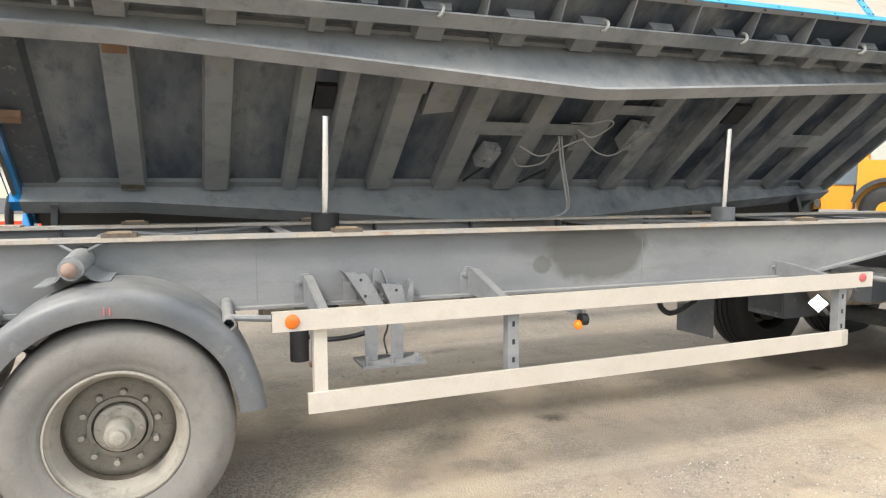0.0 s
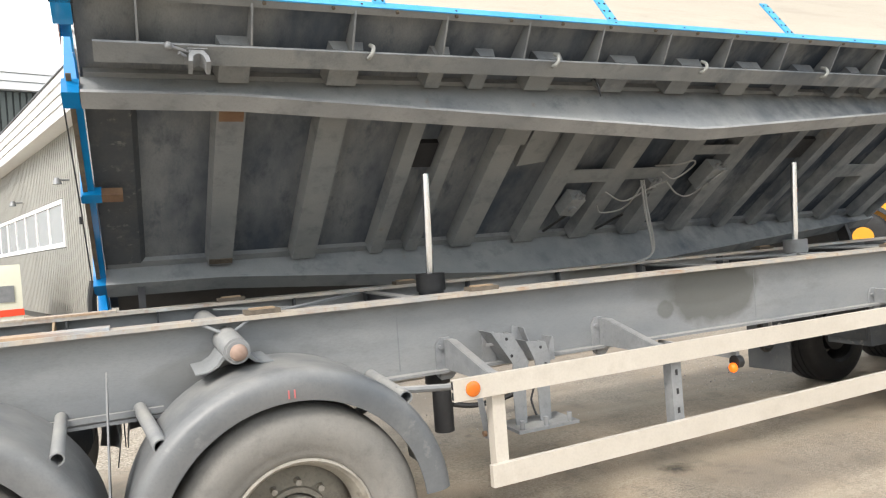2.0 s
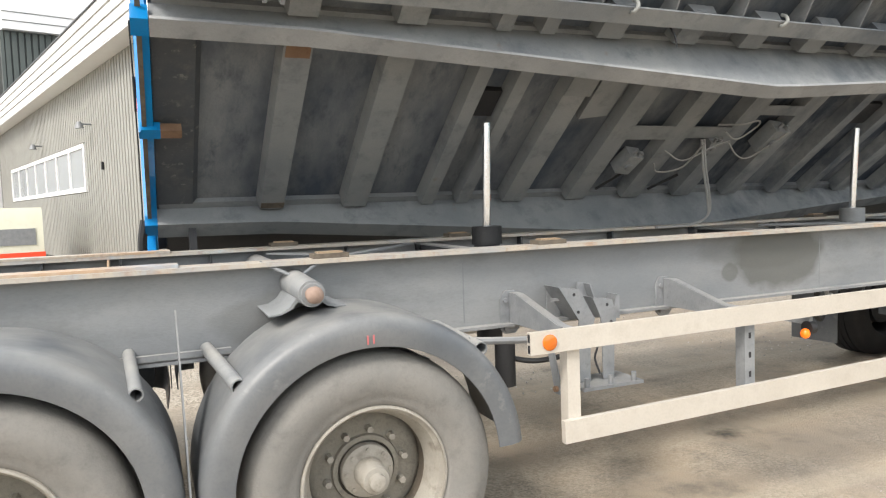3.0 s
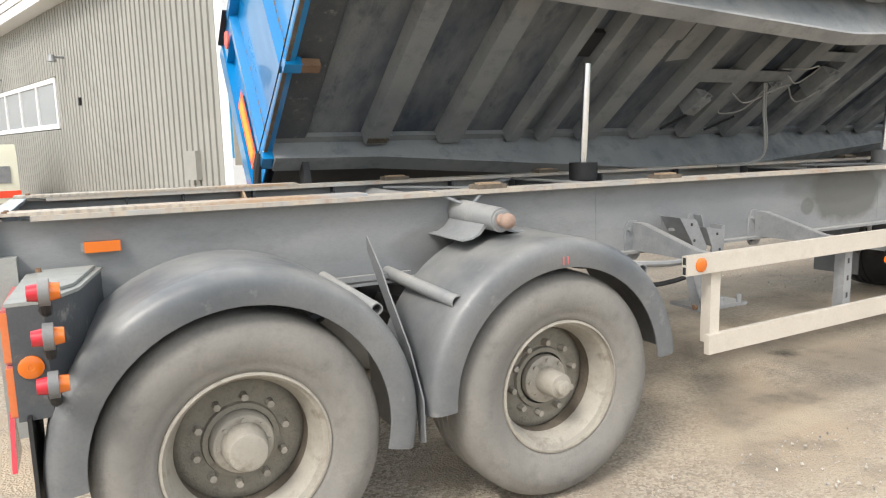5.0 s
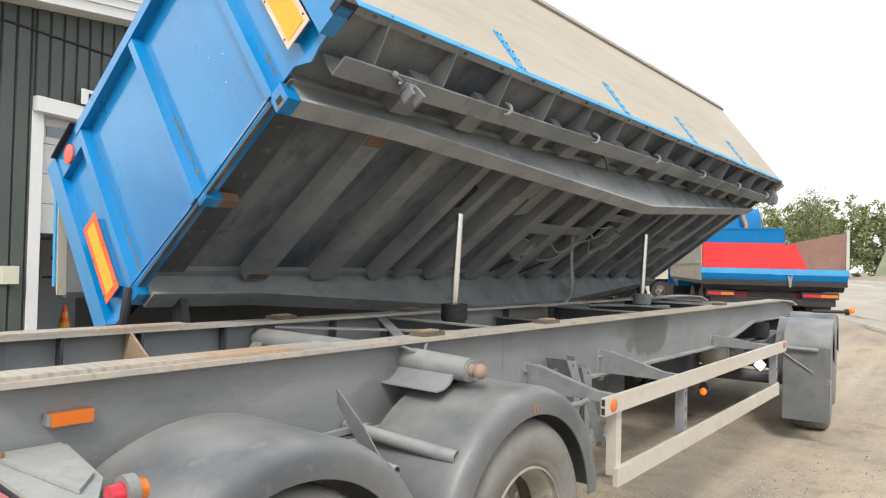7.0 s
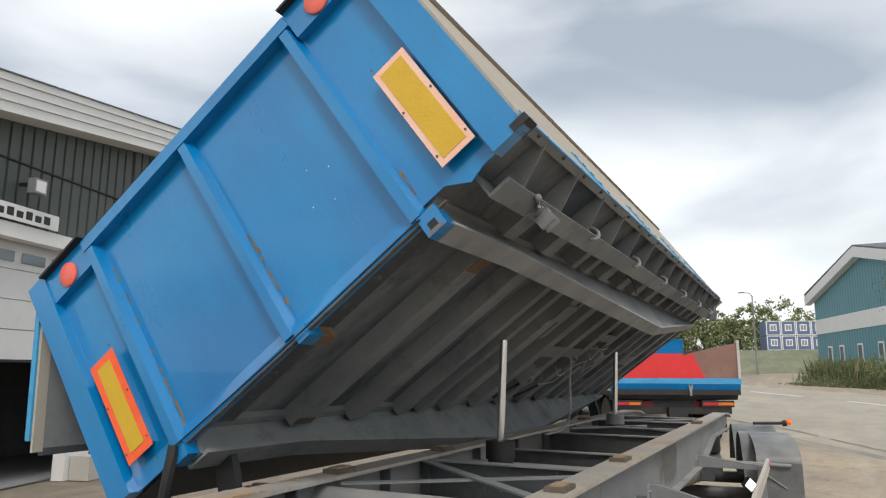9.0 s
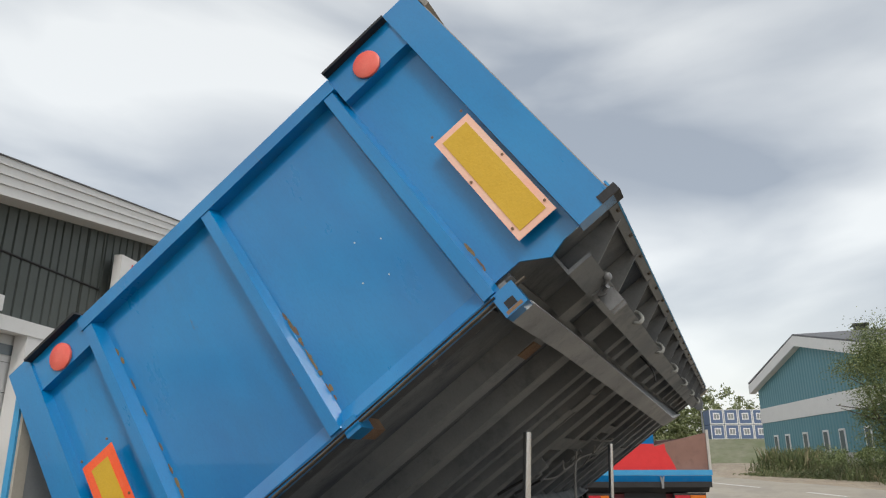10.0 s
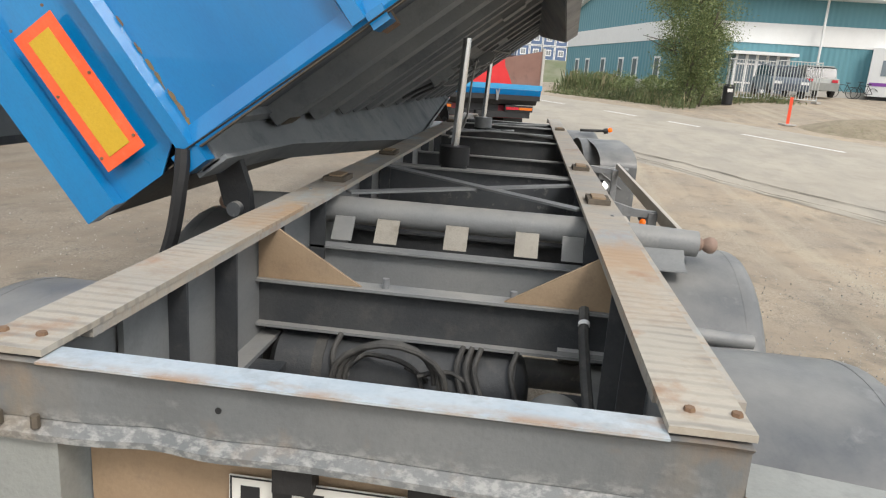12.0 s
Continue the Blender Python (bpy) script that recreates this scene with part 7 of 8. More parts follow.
def cabins():
    for lv in range(2):
        for k in range(4):
            c = thing("site_cabin", pose(150 + 0.9 * k, CAB_Y - 2.62 * k, CAB_Z + 2.9 * lv, 0, 0, 14), "dark blue stacked site cabin with a white window", "site cabin", group="stacked site cabins")
            part("shell", bx(0, 6, -1.28, 1.28, 0.0, 2.8), "cabin_blue", c, "", 0.05)
            part("window_frame", bx(-0.05, 0, -0.62, 0.62, 0.85, 2.15), "white", c)
            part("window_pane", bx(-0.07, -0.05, -0.45, 0.45, 1.05, 1.95), "pane", c)
            part("glazing_bar", bx(-0.09, -0.07, -0.04, 0.04, 1.05, 1.95), "white", c)
            for yy in (-1.3, 1.13):
                part("corner_trim", bx(-0.04, 0, yy, yy + 0.17, 0, 2.68), "white", c)
            part("sill_trim", bx(-0.045, -0.001, -1.13, 1.13, 0.0, 0.16), "white", c)
            part("roof_trim", bx(-0.04, 0, -1.3, 1.3, 2.68, 2.8), "white", c)


cabins()
lp = thing("street_lamp", pose(69, 1.85, 1.75), "tall thin pale street lamp beside the site cabins", "street lamp")
part("pole", cy((0, 0, 0), (0, 0, 7.2), 0.09, 0.05, seg=12), "galv", lp)
part("arm", tube(bmesh.new(), curve_pts([(0, 0, 7.1), (0, 0.2, 7.4), (0, 0.7, 7.5)]), 0.04, 8), "galv", lp)
part("lamp_head", bx(-0.12, 0.12, 0.6, 1.15, 7.45, 7.55), "galv", lp, "", 0.03)



# ---- planting ----
def leaf_material(name, c1, c2, c3):
    m, n, l, b = mat_new(name)
    geo = n.new("ShaderNodeNewGeometry")
    r = n.new("ShaderNodeValToRGB")
    r.color_ramp.elements[0].color, r.color_ramp.elements[1].color = (*c1, 1), (*c2, 1)
    r.color_ramp.elements[1].position = 0.75
    e = r.color_ramp.elements.new(1.0)
    e.color = (*c3, 1)
    l.new(geo.outputs["Random Per Island"], r.inputs["Fac"])
    l.new(r.outputs["Color"], b.inputs["Base Color"])
    b.inputs["Roughness"].default_value = 0.6
    b.inputs["Subsurface Weight"].default_value = 0.0
    return m


M["leaf"] = leaf_material("green_leaves", (0.06, 0.095, 0.03), (0.19, 0.235, 0.085), (0.31, 0.34, 0.16))
M["far_leaf"] = leaf_material("far_woodland_leaves", (0.10, 0.13, 0.05), (0.23, 0.265, 0.11), (0.30, 0.31, 0.16))
M["grass"] = leaf_material("tall_roadside_grass", (0.06, 0.085, 0.03), (0.16, 0.19, 0.075), (0.30, 0.24, 0.15))
M["bark"] = worn("grey_bark", (0.12, 0.10, 0.08), rough=0.9, scale=3)


def leaf(bm, c, size, rng):
    n = Vector((rng.gauss(0, 1), rng.gauss(0, 1), rng.gauss(0.5, 1))).normalized()
    u = n.orthogonal().normalized()
    u = Matrix.Rotation(rng.uniform(0, 6.28), 3, n) @ u
    v = n.cross(u)
    a, b = size * rng.uniform(0.7, 1.3), size * rng.uniform(0.35, 0.6)
    p = Vector(c)
    vs = [bm.verts.new(q) for q in (p - u * a, p + v * b + n * a * 0.15, p + u * a, p - v * b + n * a * 0.15)]
    bm.faces.new(vs)


def crown(bm, centre, radii, clumps, leaves, size, rng, low=-0.7, taper=None):
    centre = Vector(centre)
    for _ in range(clumps):
        while True:
            d = Vector((rng.uniform(-1, 1), rng.uniform(-1, 1), rng.uniform(low, 1)))
            if 0.25 < d.length < 1:
                break
        d *= 0.75 + 0.35 * rng.random()
        k = 1.0 if taper is None else taper + (1 - taper) * ((d.z + 1) / 2) ** 0.7 - 0.5 * max(0.0, d.z - 0.15)
        c = centre + Vector((d.x * radii[0] * k, d.y * radii[1] * k, d.z * radii[2]))
        spread = rng.uniform(0.10, 0.22) * min(radii)
        for _ in range(leaves):
            leaf(bm, c + Vector((rng.gauss(0, spread), rng.gauss(0, spread), rng.gauss(0, spread * 0.8))), size, rng)


def tree(x, y, h, wide, seed, mat="leaf", clumps=70, leaves=26, size=0.10, stems=3, label="bushy green tree with several thin stems", crown_low=0.18):
    rng = random.Random(seed)
    z = ground_z(x, y)
    t = thing("tree", pose(x, y, z), label, "tree")
    bm = bmesh.new()
    for k in range(stems):
        a = 6.28 * k / stems + rng.random()
        top = Vector((math.cos(a) * wide * 0.3, math.sin(a) * wide * 0.3, h * rng.uniform(0.65, 0.9)))
        pts = [Vector((math.cos(a) * 0.1, math.sin(a) * 0.1, -0.1)), top * 0.35 + Vector((rng.gauss(0, 0.1), rng.gauss(0, 0.1), 0)), top * 0.7, top]
        cp = curve_pts(pts, 4)
        for i in range(len(cp) - 1):
            r0, r1 = (0.02 * h * (1 - 0.85 * j / (len(cp) - 1)) / stems ** 0.5 for j in (i, i + 1))
            cyl(bm, cp[i], cp[i + 1], r0, r1, seg=7)
        for _ in range(5):
            j = rng.randrange(len(cp) // 3, len(cp) - 1)
            e = cp[j] + Vector((rng.gauss(0, wide * 0.13), rng.gauss(0, wide * 0.13), rng.uniform(0.2, 0.12 * h)))
            cyl(bm, cp[j], e, 0.006 * h, 0.002 * h, seg=5)
    part("trunk", bm, "bark", t)
    bm = bmesh.new()
    crown(bm, (0, 0, h * (0.5 + crown_low / 2)), (wide / 2, wide / 2, h * (0.5 - crown_low / 2)), clumps, leaves, size, rng, low=-1, taper=0.5)
    part("crown", bm, mat, t, smooth=False)
    return t


tree(32.5, -7.1, 6.4, 4.3, 5, clumps=150, leaves=300, size=0.045, stems=5, crown_low=0.06)
tree(33.4, -7.9, 4.4, 2.2, 6, clumps=90, leaves=120, size=0.05, stems=3, crown_low=0.05, label="smaller bushy green tree beside a larger one")
tree(68, 17.0, 11.5, 6.0, 21, clumps=170, leaves=46, size=0.10, stems=2, mat="far_leaf", label="tall airy birch tree behind the lorry")
tree(72, 11.5, 9.5, 5.0, 22, clumps=140, leaves=46, size=0.10, stems=2, mat="far_leaf", label="tall airy birch tree behind the lorry")
tree(66, 22.5, 10.0, 5.5, 23, clumps=140, leaves=46, size=0.10, stems=2, mat="far_leaf", label="tall airy birch tree behind the lorry")

rng = random.Random(41)
bm = bmesh.new()
for i in range(260):
    az = radians(-16 + 56 * i / 259 + rng.uniform(-0.4, 0.4))
    dist = rng.uniform(185, 225)
    h = rng.uniform(14, 19)
    crown(bm, (dist * math.cos(az), dist * math.sin(az), 1.5 + h * 0.5), (3.6, 3.6, h * 0.55), 18, 40, 0.42, rng, low=-1)
tagged(part("woodland", bm, "far_leaf", smooth=False), "far mixed woodland behind the yard", "woods", kind="stuff")

# roadside grass and herbs between the road and the hall
bm = bmesh.new()
def grass_at(x, y, h, n, rng):
    z = ground_z(x, y)
    for _ in range(n):
        px, py = x + rng.gauss(0, 0.35), y + rng.gauss(0, 0.35)
        if px < 34.4 and py < -0.27 - 0.22 * (px + 1.02):
            continue
        hh = h * rng.uniform(0.5, 1.15)
        a = rng.uniform(0, 6.28)
        lean = Vector((math.cos(a), math.sin(a), 0)) * hh * rng.uniform(0.1, 0.4)
        w = Vector((-math.sin(a), math.cos(a), 0)) * rng.uniform(0.007, 0.018)
        b0 = Vector((px, py, z - 0.03))
        vs = [bm.verts.new(q) for q in (b0 - w, b0 + w, b0 + lean * 0.4 + w * 0.8 + Vector((0, 0, hh * 0.6)), b0 + lean + Vector((0, 0, hh)))]
        bm.faces.new(vs)
        for _ in range(2):
            leaf(bm, b0 + lean * 0.6 + Vector((0, 0, hh * rng.uniform(0.4, 0.9))), 0.06, rng)
for _ in range(950):
    t = rng.random() * 0.86
    far = rng.random()
    a = Vector((36.5, -1.6)).lerp(Vector((29.8, -9.2)), t)
    b = Vector((58.0, -3.6)).lerp(Vector((43.0, -12.0)), t)
    p = a.lerp(b, far ** 1.4)
    if p.x < 34.4 and p.y < -0.27 - 0.212 * (p.x + 1.02):
        continue
    patch = max(0.0, 0.45 + 1.3 * noise.noise(Vector((p.x * 0.35, p.y * 0.5, 4))))
    grass_at(p.x, p.y, 0.05 + 0.55 * min(1.0, far * 2.2) * patch ** 1.6 * rng.uniform(0.4, 1.6), 30, rng)
for _ in range(45):
    d, a = rng.uniform(42, 46), radians(rng.uniform(-6.0, -2.5))
    grass_at(-1.0 + d * math.cos(a), -0.3 + d * math.sin(a), rng.uniform(0.7, 1.3), 40, rng)
for _ in range(110):
    grass_at(rng.uniform(34.9, 38), rng.uniform(-12.5, -8.6), rng.uniform(0.1, 0.4), 12, rng)
for _ in range(60):
    grass_at(33.2 + rng.gauss(0, 1.0), -7.0 + rng.gauss(0, 1.1), rng.uniform(0.3, 0.75), 40, rng)
tagged(part("roadside_grass", bm, "grass", smooth=False), "tall unmown grass and herbs along the road", "grass", kind="stuff")
bm = bmesh.new()
for _ in range(22):
    t = rng.random()
    p = Vector((46, -3.6)).lerp(Vector((40.5, -9.5)), t)
    crown(bm, (p.x + rng.gauss(0, 1), p.y + rng.gauss(0, 0.6), ground_z(p.x, p.y) + 0.45), (1.1, 1.1, 0.8), 20, 34, 0.06, rng, low=-0.8)
tagged(part("roadside_shrubs", bm, "leaf", smooth=False), "low green shrubs below the teal hall", "shrubs", kind="stuff")

# loose stones on the yard
bm = bmesh.new()
rng = random.Random(77)
for k in range(26000):
    if k < 3500:
        x, y = rng.uniform(1.5, 16), rng.uniform(-7.0, -1.5)
    elif k < 11000:
        x, y = rng.uniform(-0.5, 9), rng.uniform(1.2, 8.5)
    else:
        x, y = 0.8 + 7.0 * rng.random() ** 2.2, -1.35 - 4.2 * rng.random() ** 1.3
    if 0.35 + 1.2 * noise.noise(Vector((x * 0.6, y * 0.6, 2))) + 0.5 * noise.noise(Vector((x * 2.1, y * 2.1, 6))) < rng.random():
        continue
    s = 0.003 + 0.008 * rng.random() ** 2 + (0.008 if rng.random() < 0.01 else 0.0)
    c = Vector((x, y, ground_z(x, y) + s * 0.2))
    q = Euler((rng.random() * 6, rng.random() * 6, rng.random() * 6)).to_matrix()
    vs = [bm.verts.new(c + q @ Vector((dx * s * rng.uniform(0.7, 1.3), dy * s * rng.uniform(0.7, 1.3), dz * s * rng.uniform(0.5, 0.9)))) for dx, dy, dz in ((1, 0, 0), (-1, 0, 0), (0, 1, 0), (0, -1, 0), (0, 0, 1), (0, 0, -1))]
    for a, b2, c2 in ((0, 2, 4), (2, 1, 4), (1, 3, 4), (3, 0, 4), (2, 0, 5), (1, 2, 5), (3, 1, 5), (0, 3, 5)):
        bm.faces.new((vs[a], vs[b2], vs[c2]))
def stone_material():
    m, n, l, b = mat_new("loose_stones")
    geo = n.new("ShaderNodeNewGeometry")
    r = n.new("ShaderNodeValToRGB")
    r.color_ramp.elements[0].color, r.color_ramp.elements[1].color = (0.17, 0.16, 0.145, 1), (0.55, 0.52, 0.47, 1)
    l.new(geo.outputs["Random Per Island"], r.inputs["Fac"])
    l.new(r.outputs["Color"], b.inputs["Base Color"])
    b.inputs["Roughness"].default_value = 0.9
    return m
M["stone"] = stone_material()
tagged(part("loose_gravel", bm, "stone", smooth=False), "loose grey and beige stones on the yard", "gravel", kind="stuff")
bm = bmesh.new()
rows = []
for i in range(25):
    rows.append([])
    for j in range(25):
        u, v = i / 12 - 1, j / 12 - 1
        hh = max(0, 1 - u * u - v * v)
        x, y = 24.6 + 2.6 * u, -11.9 + 2.4 * v
        rows[-1].append(bm.verts.new((x, y, ground_z(x, y) - 0.05 + 0.62 * hh * (0.75 + 0.5 * noise.noise(Vector((x, y, 1)))))))
for i in range(24):
    for j in range(24):
        bm.faces.new((rows[i][j], rows[i + 1][j], rows[i + 1][j + 1], rows[i][j + 1]))
M["soil"] = worn("brown_soil", (0.22, 0.18, 0.125), (0.33, 0.28, 0.20), (0.12, 0.14, 0.06), 0.95, scale=2.5, amount=0.9, stain_amount=0.8, grain=30, bump=0.2)
tagged(part("soil_heap", bm, "soil"), "low heap of brown soil and stones", "soil heap", kind="stuff")

# ---- small things across the road ----
bn = thing("litter_bin", pose(34.6, -9.55, ground_z(34.6, -9.55)), "black litter bin with a white label", "litter bin")
part("bin_body", cy((0, 0, 0), (0, 0, 0.85), 0.24, 0.26, seg=20), "black", bn, "", 0.02)
part("bin_lid", cy((0, 0, 0.86), (0, 0, 0.95), 0.27, 0.2, seg=20), "black", bn, "", 0.02)
part("bin_label", bx(-0.275, -0.262, -0.12, 0.12, 0.6, 0.75), "white", bn)
mp = thing("marker_post", pose(25.6, -9.4, ground_z(25.6, -9.4)), "orange-red plastic marker post on a flat base", "marker post")
part("post_board", bx(-0.02, 0.02, -0.05, 0.05, 0.05, 0.98), "post_red", mp, "", 0.01)
part("base", bx(-0.35, 0.35, -0.2, 0.2, 0.0, 0.05), "concrete", mp, "", 0.01)
for k in range(3):
    part("pale_band", bx(-0.024, -0.0205, -0.05, 0.05, 0.25 + 0.25 * k, 0.31 + 0.25 * k), "post_red", mp)


def fence_panel():
    f = thing("fence_panel", pose(0, 0, 0), "galvanised temporary fence panel with upright bars", "fence", group="fence panels")
    for yy in (0.0, 2.2):
        part("frame_post", cy((0, yy, 0), (0, yy, 2.0), 0.028, seg=8), "pale_bars", f)
    for zz in (0.15, 1.95):
        part("frame_rail", cy((0, 0, zz), (0, 2.2, zz), 0.022, seg=8), "pale_bars", f)
    for k in range(14):
        part("bar", cy((0, 0.15 + 0.146 * k, 0.15), (0, 0.15 + 0.146 * k, 1.95), 0.02, seg=5), "pale_bars", f)
    for yy in (0.0, 2.2):
        part("foot", bx(-0.3, 0.3, yy - 0.1, yy + 0.1, 0, 0.1), "concrete", f, "", 0.02)
    return f


fp = fence_panel()
fp.matrix_basis = pose(36.2, -12.0, ground_z(36.2, -11.0), 0, 0, 4)
copy_thing(fp, pose(36.4, -14.25, ground_z(36.4, -13.2), 0, 0, 5))


def car(x, y, rz, mat, label):
    c = thing("parked_car", pose(x, y, ground_z(x, y), 0, 0, rz), label, "car")
    part("body", pr([(-2.2, 0.35), (-2.25, 0.75), (-2.1, 1.0), (-1.0, 1.08), (0.9, 1.08), (1.9, 0.95), (2.2, 0.7), (2.2, 0.35)], "y", -0.9, 0.9), mat, c, "", 0.06)
    part("cabin", pr([(-2.0, 1.0), (-1.75, 1.55), (-1.4, 1.66), (0.0, 1.66), (0.45, 1.55), (1.1, 1.02)], "y", -0.78, 0.78), "car_glass", c, "", 0.05)
    part("roof", pr([(-1.7, 1.62), (-1.4, 1.70), (0.0, 1.70), (0.35, 1.60)], "y", -0.72, 0.72), mat, c, "", 0.02)
    for wx in (-1.4, 1.4):
        for s in (-1, 1):
            wv = part("wheel", lathe(bmesh.new(), [(0.18, 0), (0.33, 0.0), (0.34, 0.03), (0.34, 0.2), (0.2, 0.2)], (0, 0, 0), 24), "rubber", c)
            wv.matrix_basis = pose(wx, s * 0.92, 0.34, 0, 0, 0 if s < 0 else 180)
    for s in (-0.65, 0.65):
        part("tail_lamp", bx(-2.27, -2.2, s - 0.15, s + 0.15, 0.8, 0.95), "red", c)
        part("head_lamp", bx(2.15, 2.22, s - 0.18, s + 0.18, 0.68, 0.82), "white", c)
    return c


M["car_glass"] = plain("tinted_car_glass", (0.02, 0.025, 0.03), 0.2)
M["car_blue"] = worn("dark_blue_car_paint", (0.06, 0.08, 0.11), (0.08, 0.1, 0.13), None, 0.3, scale=1, coat=0.5)
car(42.9, -16.1, -3, "housing", "silver grey estate car parked by the porch")
car(39.4, -13.3, 178, "car_blue", "dark blue car parked behind the fence")
kiosk = thing("site_office", pose(46.2, -20.0, ground_z(46, -21), 0, 0, -22), "pale grey site office with a purple stripe and window", "site office")
part("shell", bx(-1.2, 4, -4.8, -0.6, 0.2, 3.0), "door", kiosk, "", 0.04)
part("window", bx(-1.22, -1.2, -2.2, -1.2, 1.4, 2.3), "glass", kiosk)
part("stripe", bx(-1.215, -1.2, -2.6, -0.7, 0.8, 1.0), "purple", kiosk)
part("skid", bx(-1.0, 3.8, -4.6, -0.8, 0.0, 0.2), "black", kiosk)

def bicycle(x, y, rz):
    b = thing("bicycle", pose(x, y, ground_z(x, y), 0, 0, rz), "dark bicycle parked against the hall wall", "bicycle", group="bicycles by the hall")
    for wx in (-0.52, 0.52):
        ring = [(wx + 0.33 * math.cos(0.26 * k), 0, 0.34 + 0.33 * math.sin(0.26 * k)) for k in range(25)]
        part("wheel", tube(bmesh.new(), [Vector(p) for p in ring], 0.018, 6), "rubber", b)
    for a, c in (((-0.52, 0, 0.34), (-0.08, 0, 0.32)), ((-0.52, 0, 0.34), (-0.2, 0, 0.8)), ((-0.08, 0, 0.32), (-0.22, 0, 0.86)), ((-0.08, 0, 0.32), (0.36, 0, 0.78)), ((-0.2, 0, 0.78), (0.36, 0, 0.80)), ((0.52, 0, 0.34), (0.33, 0, 0.98))):
        part("frame_tube", cy(a, c, 0.017, seg=8), "black", b)
    part("saddle", bx(-0.34, -0.12, -0.06, 0.06, 0.88, 0.93), "black", b, "", 0.02)
    part("handlebar", cy((0.31, -0.28, 1.0), (0.31, 0.28, 1.0), 0.014, seg=8), "black", b)


bicycle(44.7, -18.75, 82)
bicycle(44.5, -19.9, 100)

# ---- machines and lorries at the back of the yard ----
ld = thing("wheel_loader", pose(23.4, 12.0, ground_z(23.4, 12.0), 0, 0, 126), "yellow wheel loader with a rounded hood and big black tyres", "wheel loader")
part("rear_hull", pr([(-2.78, 1.05), (-2.84, 1.4), (-2.82, 1.95), (-2.70, 2.12), (-2.3, 2.22), (-1.0, 2.36), (0.1, 2.38), (0.2, 2.3), (0.2, 0.8), (-2.9, 0.8)], "y", -0.92, 0.92), "yellow_paint", ld, "rounded yellow engine hood", 0.10)
part("counterweight", pr([(-3.75, 0.75), (-3.8, 1.2), (-3.2, 1.3), (-2.7, 1.3), (-2.75, 0.7)], "y", -1.15, 1.15), "yellow_paint", ld, "", 0.07)
part("front_hull", pr([(0.3, 0.8), (0.3, 1.7), (1.6, 1.9), (2.2, 1.4), (2.2, 0.8)], "y", -0.7, 0.7), "yellow_paint", ld, "", 0.06)
part("cab", pr([(-0.05, 2.3), (0.05, 3.2), (1.4, 3.2), (1.6, 2.2), (1.3, 1.6), (0.0, 1.6)], "y", -0.75, 0.75), "glass", ld, "", 0.05)
part("cab_roof", bx(-0.1, 1.6, -0.85, 0.85, 3.2, 3.35), "yellow_paint", ld, "", 0.05)
for px in (0.0, 1.35):
    for sd2 in (-0.76, 0.76):
        part("cab_pillar", bx(px - 0.06, px + 0.06, sd2 - 0.04, sd2 + 0.04, 1.7, 3.2), "yellow_paint", ld)
part("radiator", bx(-3.16, -2.85, -0.75, 0.75, 1.31, 2.05), "black", ld, "black radiator guard", 0.04)
for k in range(5):
    part("guard_bar", bx(-3.2, -3.165, -0.7, 0.7, 1.40 + 0.13 * k, 1.44 + 0.13 * k), "chassis_dark", ld)
for k in (-0.5, 0.5):
    part("rear_lamp", cy((-3.02, k, 2.05), (-3.02, k, 2.16), 0.06, seg=12), "galv", ld)
part("hood_box", bx(-1.5, -0.9, -0.5, 0.5, 2.36, 2.54), "truck_red", ld, "red box on the hood", 0.04)
part("exhaust", tube(bmesh.new(), [(-1.75, 0.3, 2.2), (-1.75, 0.3, 2.85), (-1.78, 0.3, 3.0), (-1.92, 0.3, 3.12)], 0.085, 10), "black", ld, "black exhaust stack", 0.0)
for sd2 in (-1, 1):
    for x0, x1, z0, z1 in ((-2.22, -1.78, 1.62, 2.0), (-2.18, -1.82, 1.2, 1.59), (-2.74, -2.5, 1.4, 1.8)):
        part("side_vent", bx(x0, x1, *sorted((sd2 * 0.91, sd2 * 0.926)), z0, z1), "black", ld, "", 0.004)
    part("arm", pr([(0.8, 1.9), (3.2, 0.9), (3.3, 1.15), (0.9, 2.2)], "y", *sorted((sd2 * 0.5, sd2 * 0.7))), "yellow_paint", ld, "", 0.03)
    for wx in (-0.65, 2.2):
        wv = part("tyre", lathe(bmesh.new(), [(0.30, 0), (0.62, -0.02), (0.74, 0.03), (0.78, 0.10), (0.78, 0.45), (0.32, 0.52)], (0, 0, 0), 32), "rubber", ld)
        wv.matrix_basis = pose(wx, sd2 * 1.25, 0.78, 0, 0, 0 if sd2 < 0 else 180)
        wv = part("rim", lathe(bmesh.new(), [(0.30, -0.01), (0.28, 0.1), (0.1, 0.12), (0.01, 0.10)], (0, 0, 0), 28), "yellow_paint", ld)
        wv.matrix_basis = pose(wx, sd2 * 1.25, 0.78, 0, 0, 0 if sd2 < 0 else 180)
        arc = [(wx + 1.02 * math.cos(radians(a)), 0.80 + 1.02 * math.sin(radians(a))) for a in range(15, 176, 10)]
        part("mudguard", sheet(bmesh.new(), arc, "y", *sorted((sd2 * 0.75, sd2 * 1.28)), 0.13, (wx, 0.8)), "greasy", ld, "dark grey arched mudguard")
part("bucket", pr([(3.2, 0.2), (4.3, 0.15), (4.4, 0.25), (3.5, 0.4), (3.4, 1.1), (3.2, 1.1)], "y", -1.3, 1.3), "black", ld, "", 0.03)

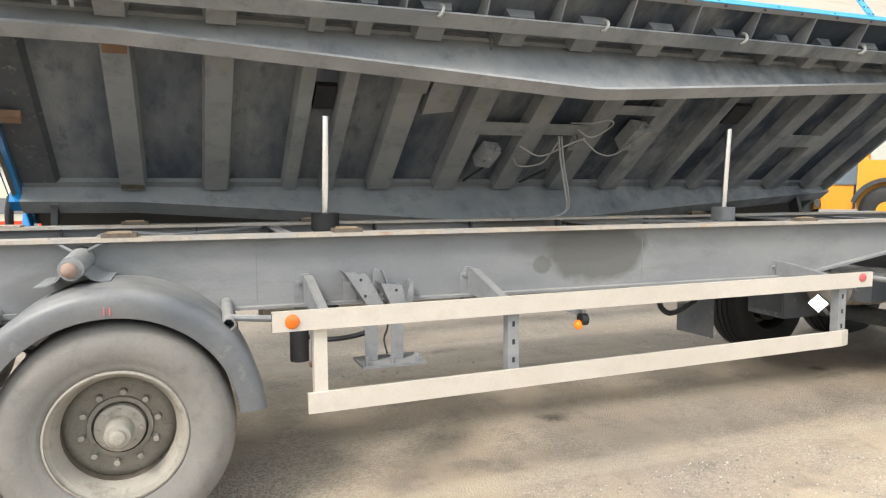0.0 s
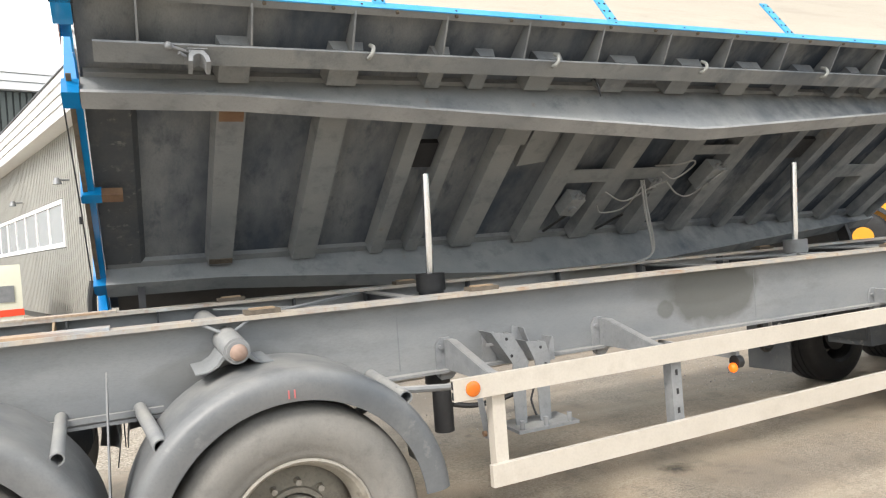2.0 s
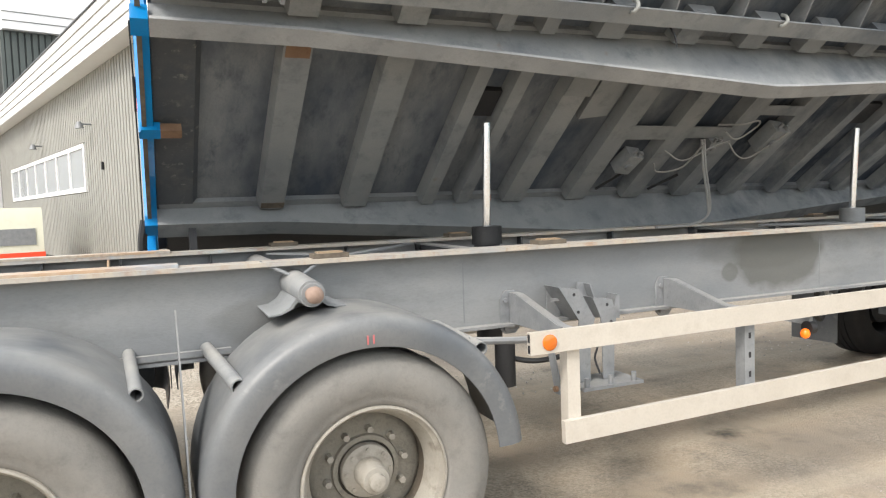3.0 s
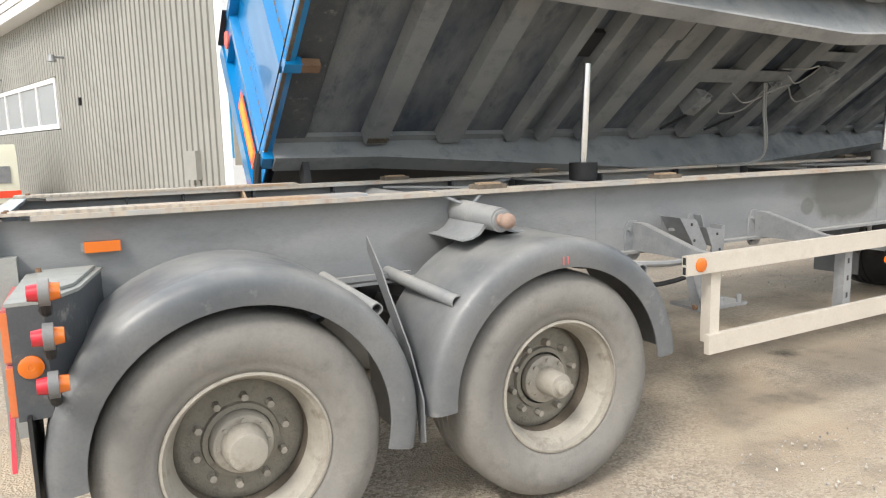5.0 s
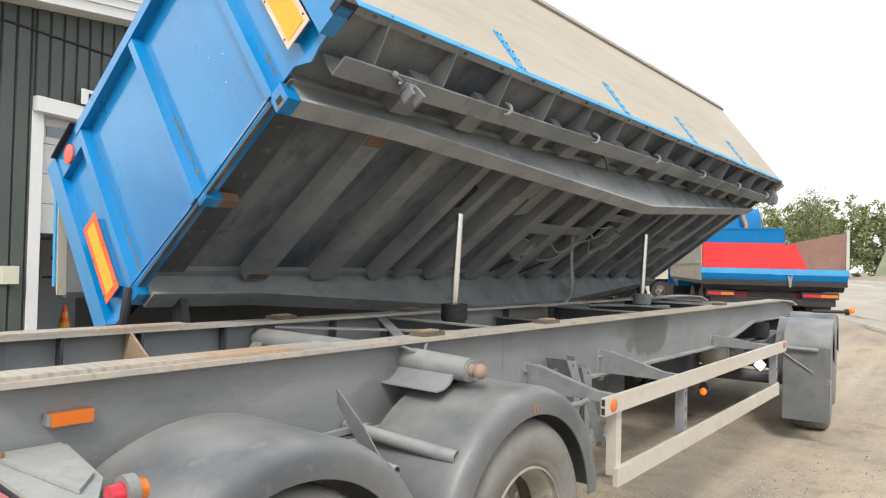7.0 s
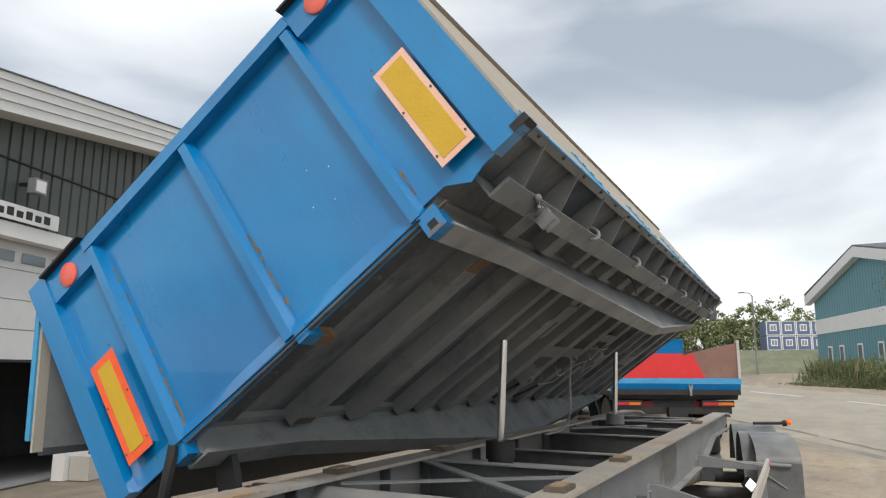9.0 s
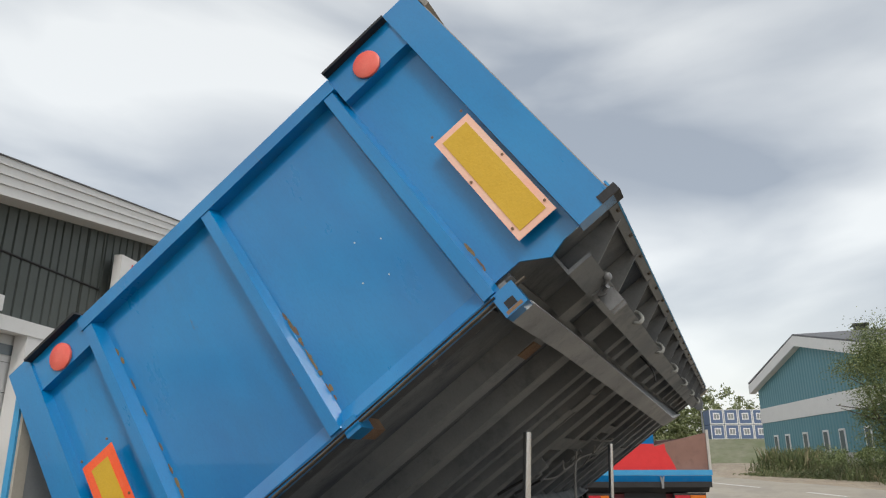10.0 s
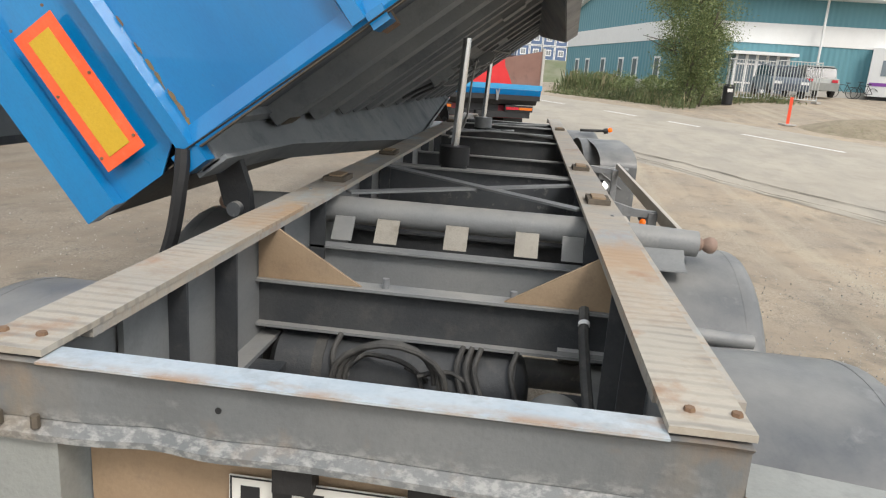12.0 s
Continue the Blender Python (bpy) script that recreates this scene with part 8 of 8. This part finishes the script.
wt = thing("white_lorry", pose(37.0, 14.6, ground_z(37, 14.6), 0, 0, 115), "cream tipper lorry with pale wheel rims standing in the yard", "lorry")
part("box_body", bx(-3.4, 3.0, -1.2, 1.2, 1.15, 2.6), "cream", wt, "", 0.04)
part("cab", pr([(3.2, 0.7), (3.2, 2.9), (4.6, 2.9), (5.0, 1.8), (5.0, 0.7)], "y", -1.2, 1.2), "white", wt, "", 0.08)
part("window", bx(3.6, 4.5, -1.215, -1.2, 1.8, 2.6), "glass", wt)
part("chassis", bx(-3.4, 4.8, -0.45, 0.45, 0.7, 1.1), "black", wt)
for wx in (-2.4, -1.1, 4.0):
    for s in (-1, 1):
        wv = part("tyre", lathe(bmesh.new(), [(0.3, 0.0), (0.5, 0.0), (0.5, 0.3), (0.3, 0.3)], (0, 0, 0), 32), "rubber", wt)
        wv.matrix_basis = pose(wx, s * 1.22, 0.5, 0, 0, 0 if s < 0 else 180)
        wv = part("rim", lathe(bmesh.new(), [(0.3, 0.0), (0.26, 0.08), (0.1, 0.06), (0.08, -0.02)], (0, 0, 0), 28), "rim", wt)
        wv.matrix_basis = pose(wx, s * 1.22, 0.5, 0, 0, 0 if s < 0 else 180)

M["pale_render"] = worn("pale_weathered_render", (0.43, 0.43, 0.38), (0.50, 0.50, 0.45), (0.34, 0.34, 0.30), 0.7, scale=0.3, amount=0.8, stain_amount=0.3)
M["teal_strip"] = worn("pale_teal_paint", (0.22, 0.38, 0.42), (0.28, 0.43, 0.46), None, 0.5, scale=1.5)
wh = thing("white_storehouse", pose(58, 36, 0, 0, 0, 25), "tall pale weathered storehouse with a grey gable roof", "building", kind="structure")
part("wall", bx(0, 12, -9, 9, 0, 6.2), "pale_render", wh, "", 0.02)
for k in range(10):
    part("batten", bx(-0.03, 0, -8.7 + 1.9 * k - 0.03, -8.7 + 1.9 * k + 0.03, 0, 6.2), "light_wall", wh)
part("roof", pr([(-9.8, 6.0), (0, 10.35), (9.8, 6.0), (9.8, 6.4), (0, 10.75), (-9.8, 6.4)], "x", -0.6, 12.4), "housing", wh, "pale grey roof edge")
part("gable", pr([(-9.0, 6.2), (9.0, 6.2), (0, 10.2)], "x", 0, 0.2), "pale_render", wh)
part("corner_strip", bx(-0.08, -0.02, -3.9, -3.45, 0, 8.3), "teal_strip", wh, "pale teal strip down the wall")
part("rain_pipe", bx(-0.14, -0.03, -4.12, -3.98, 0, 8.3), "black", wh)
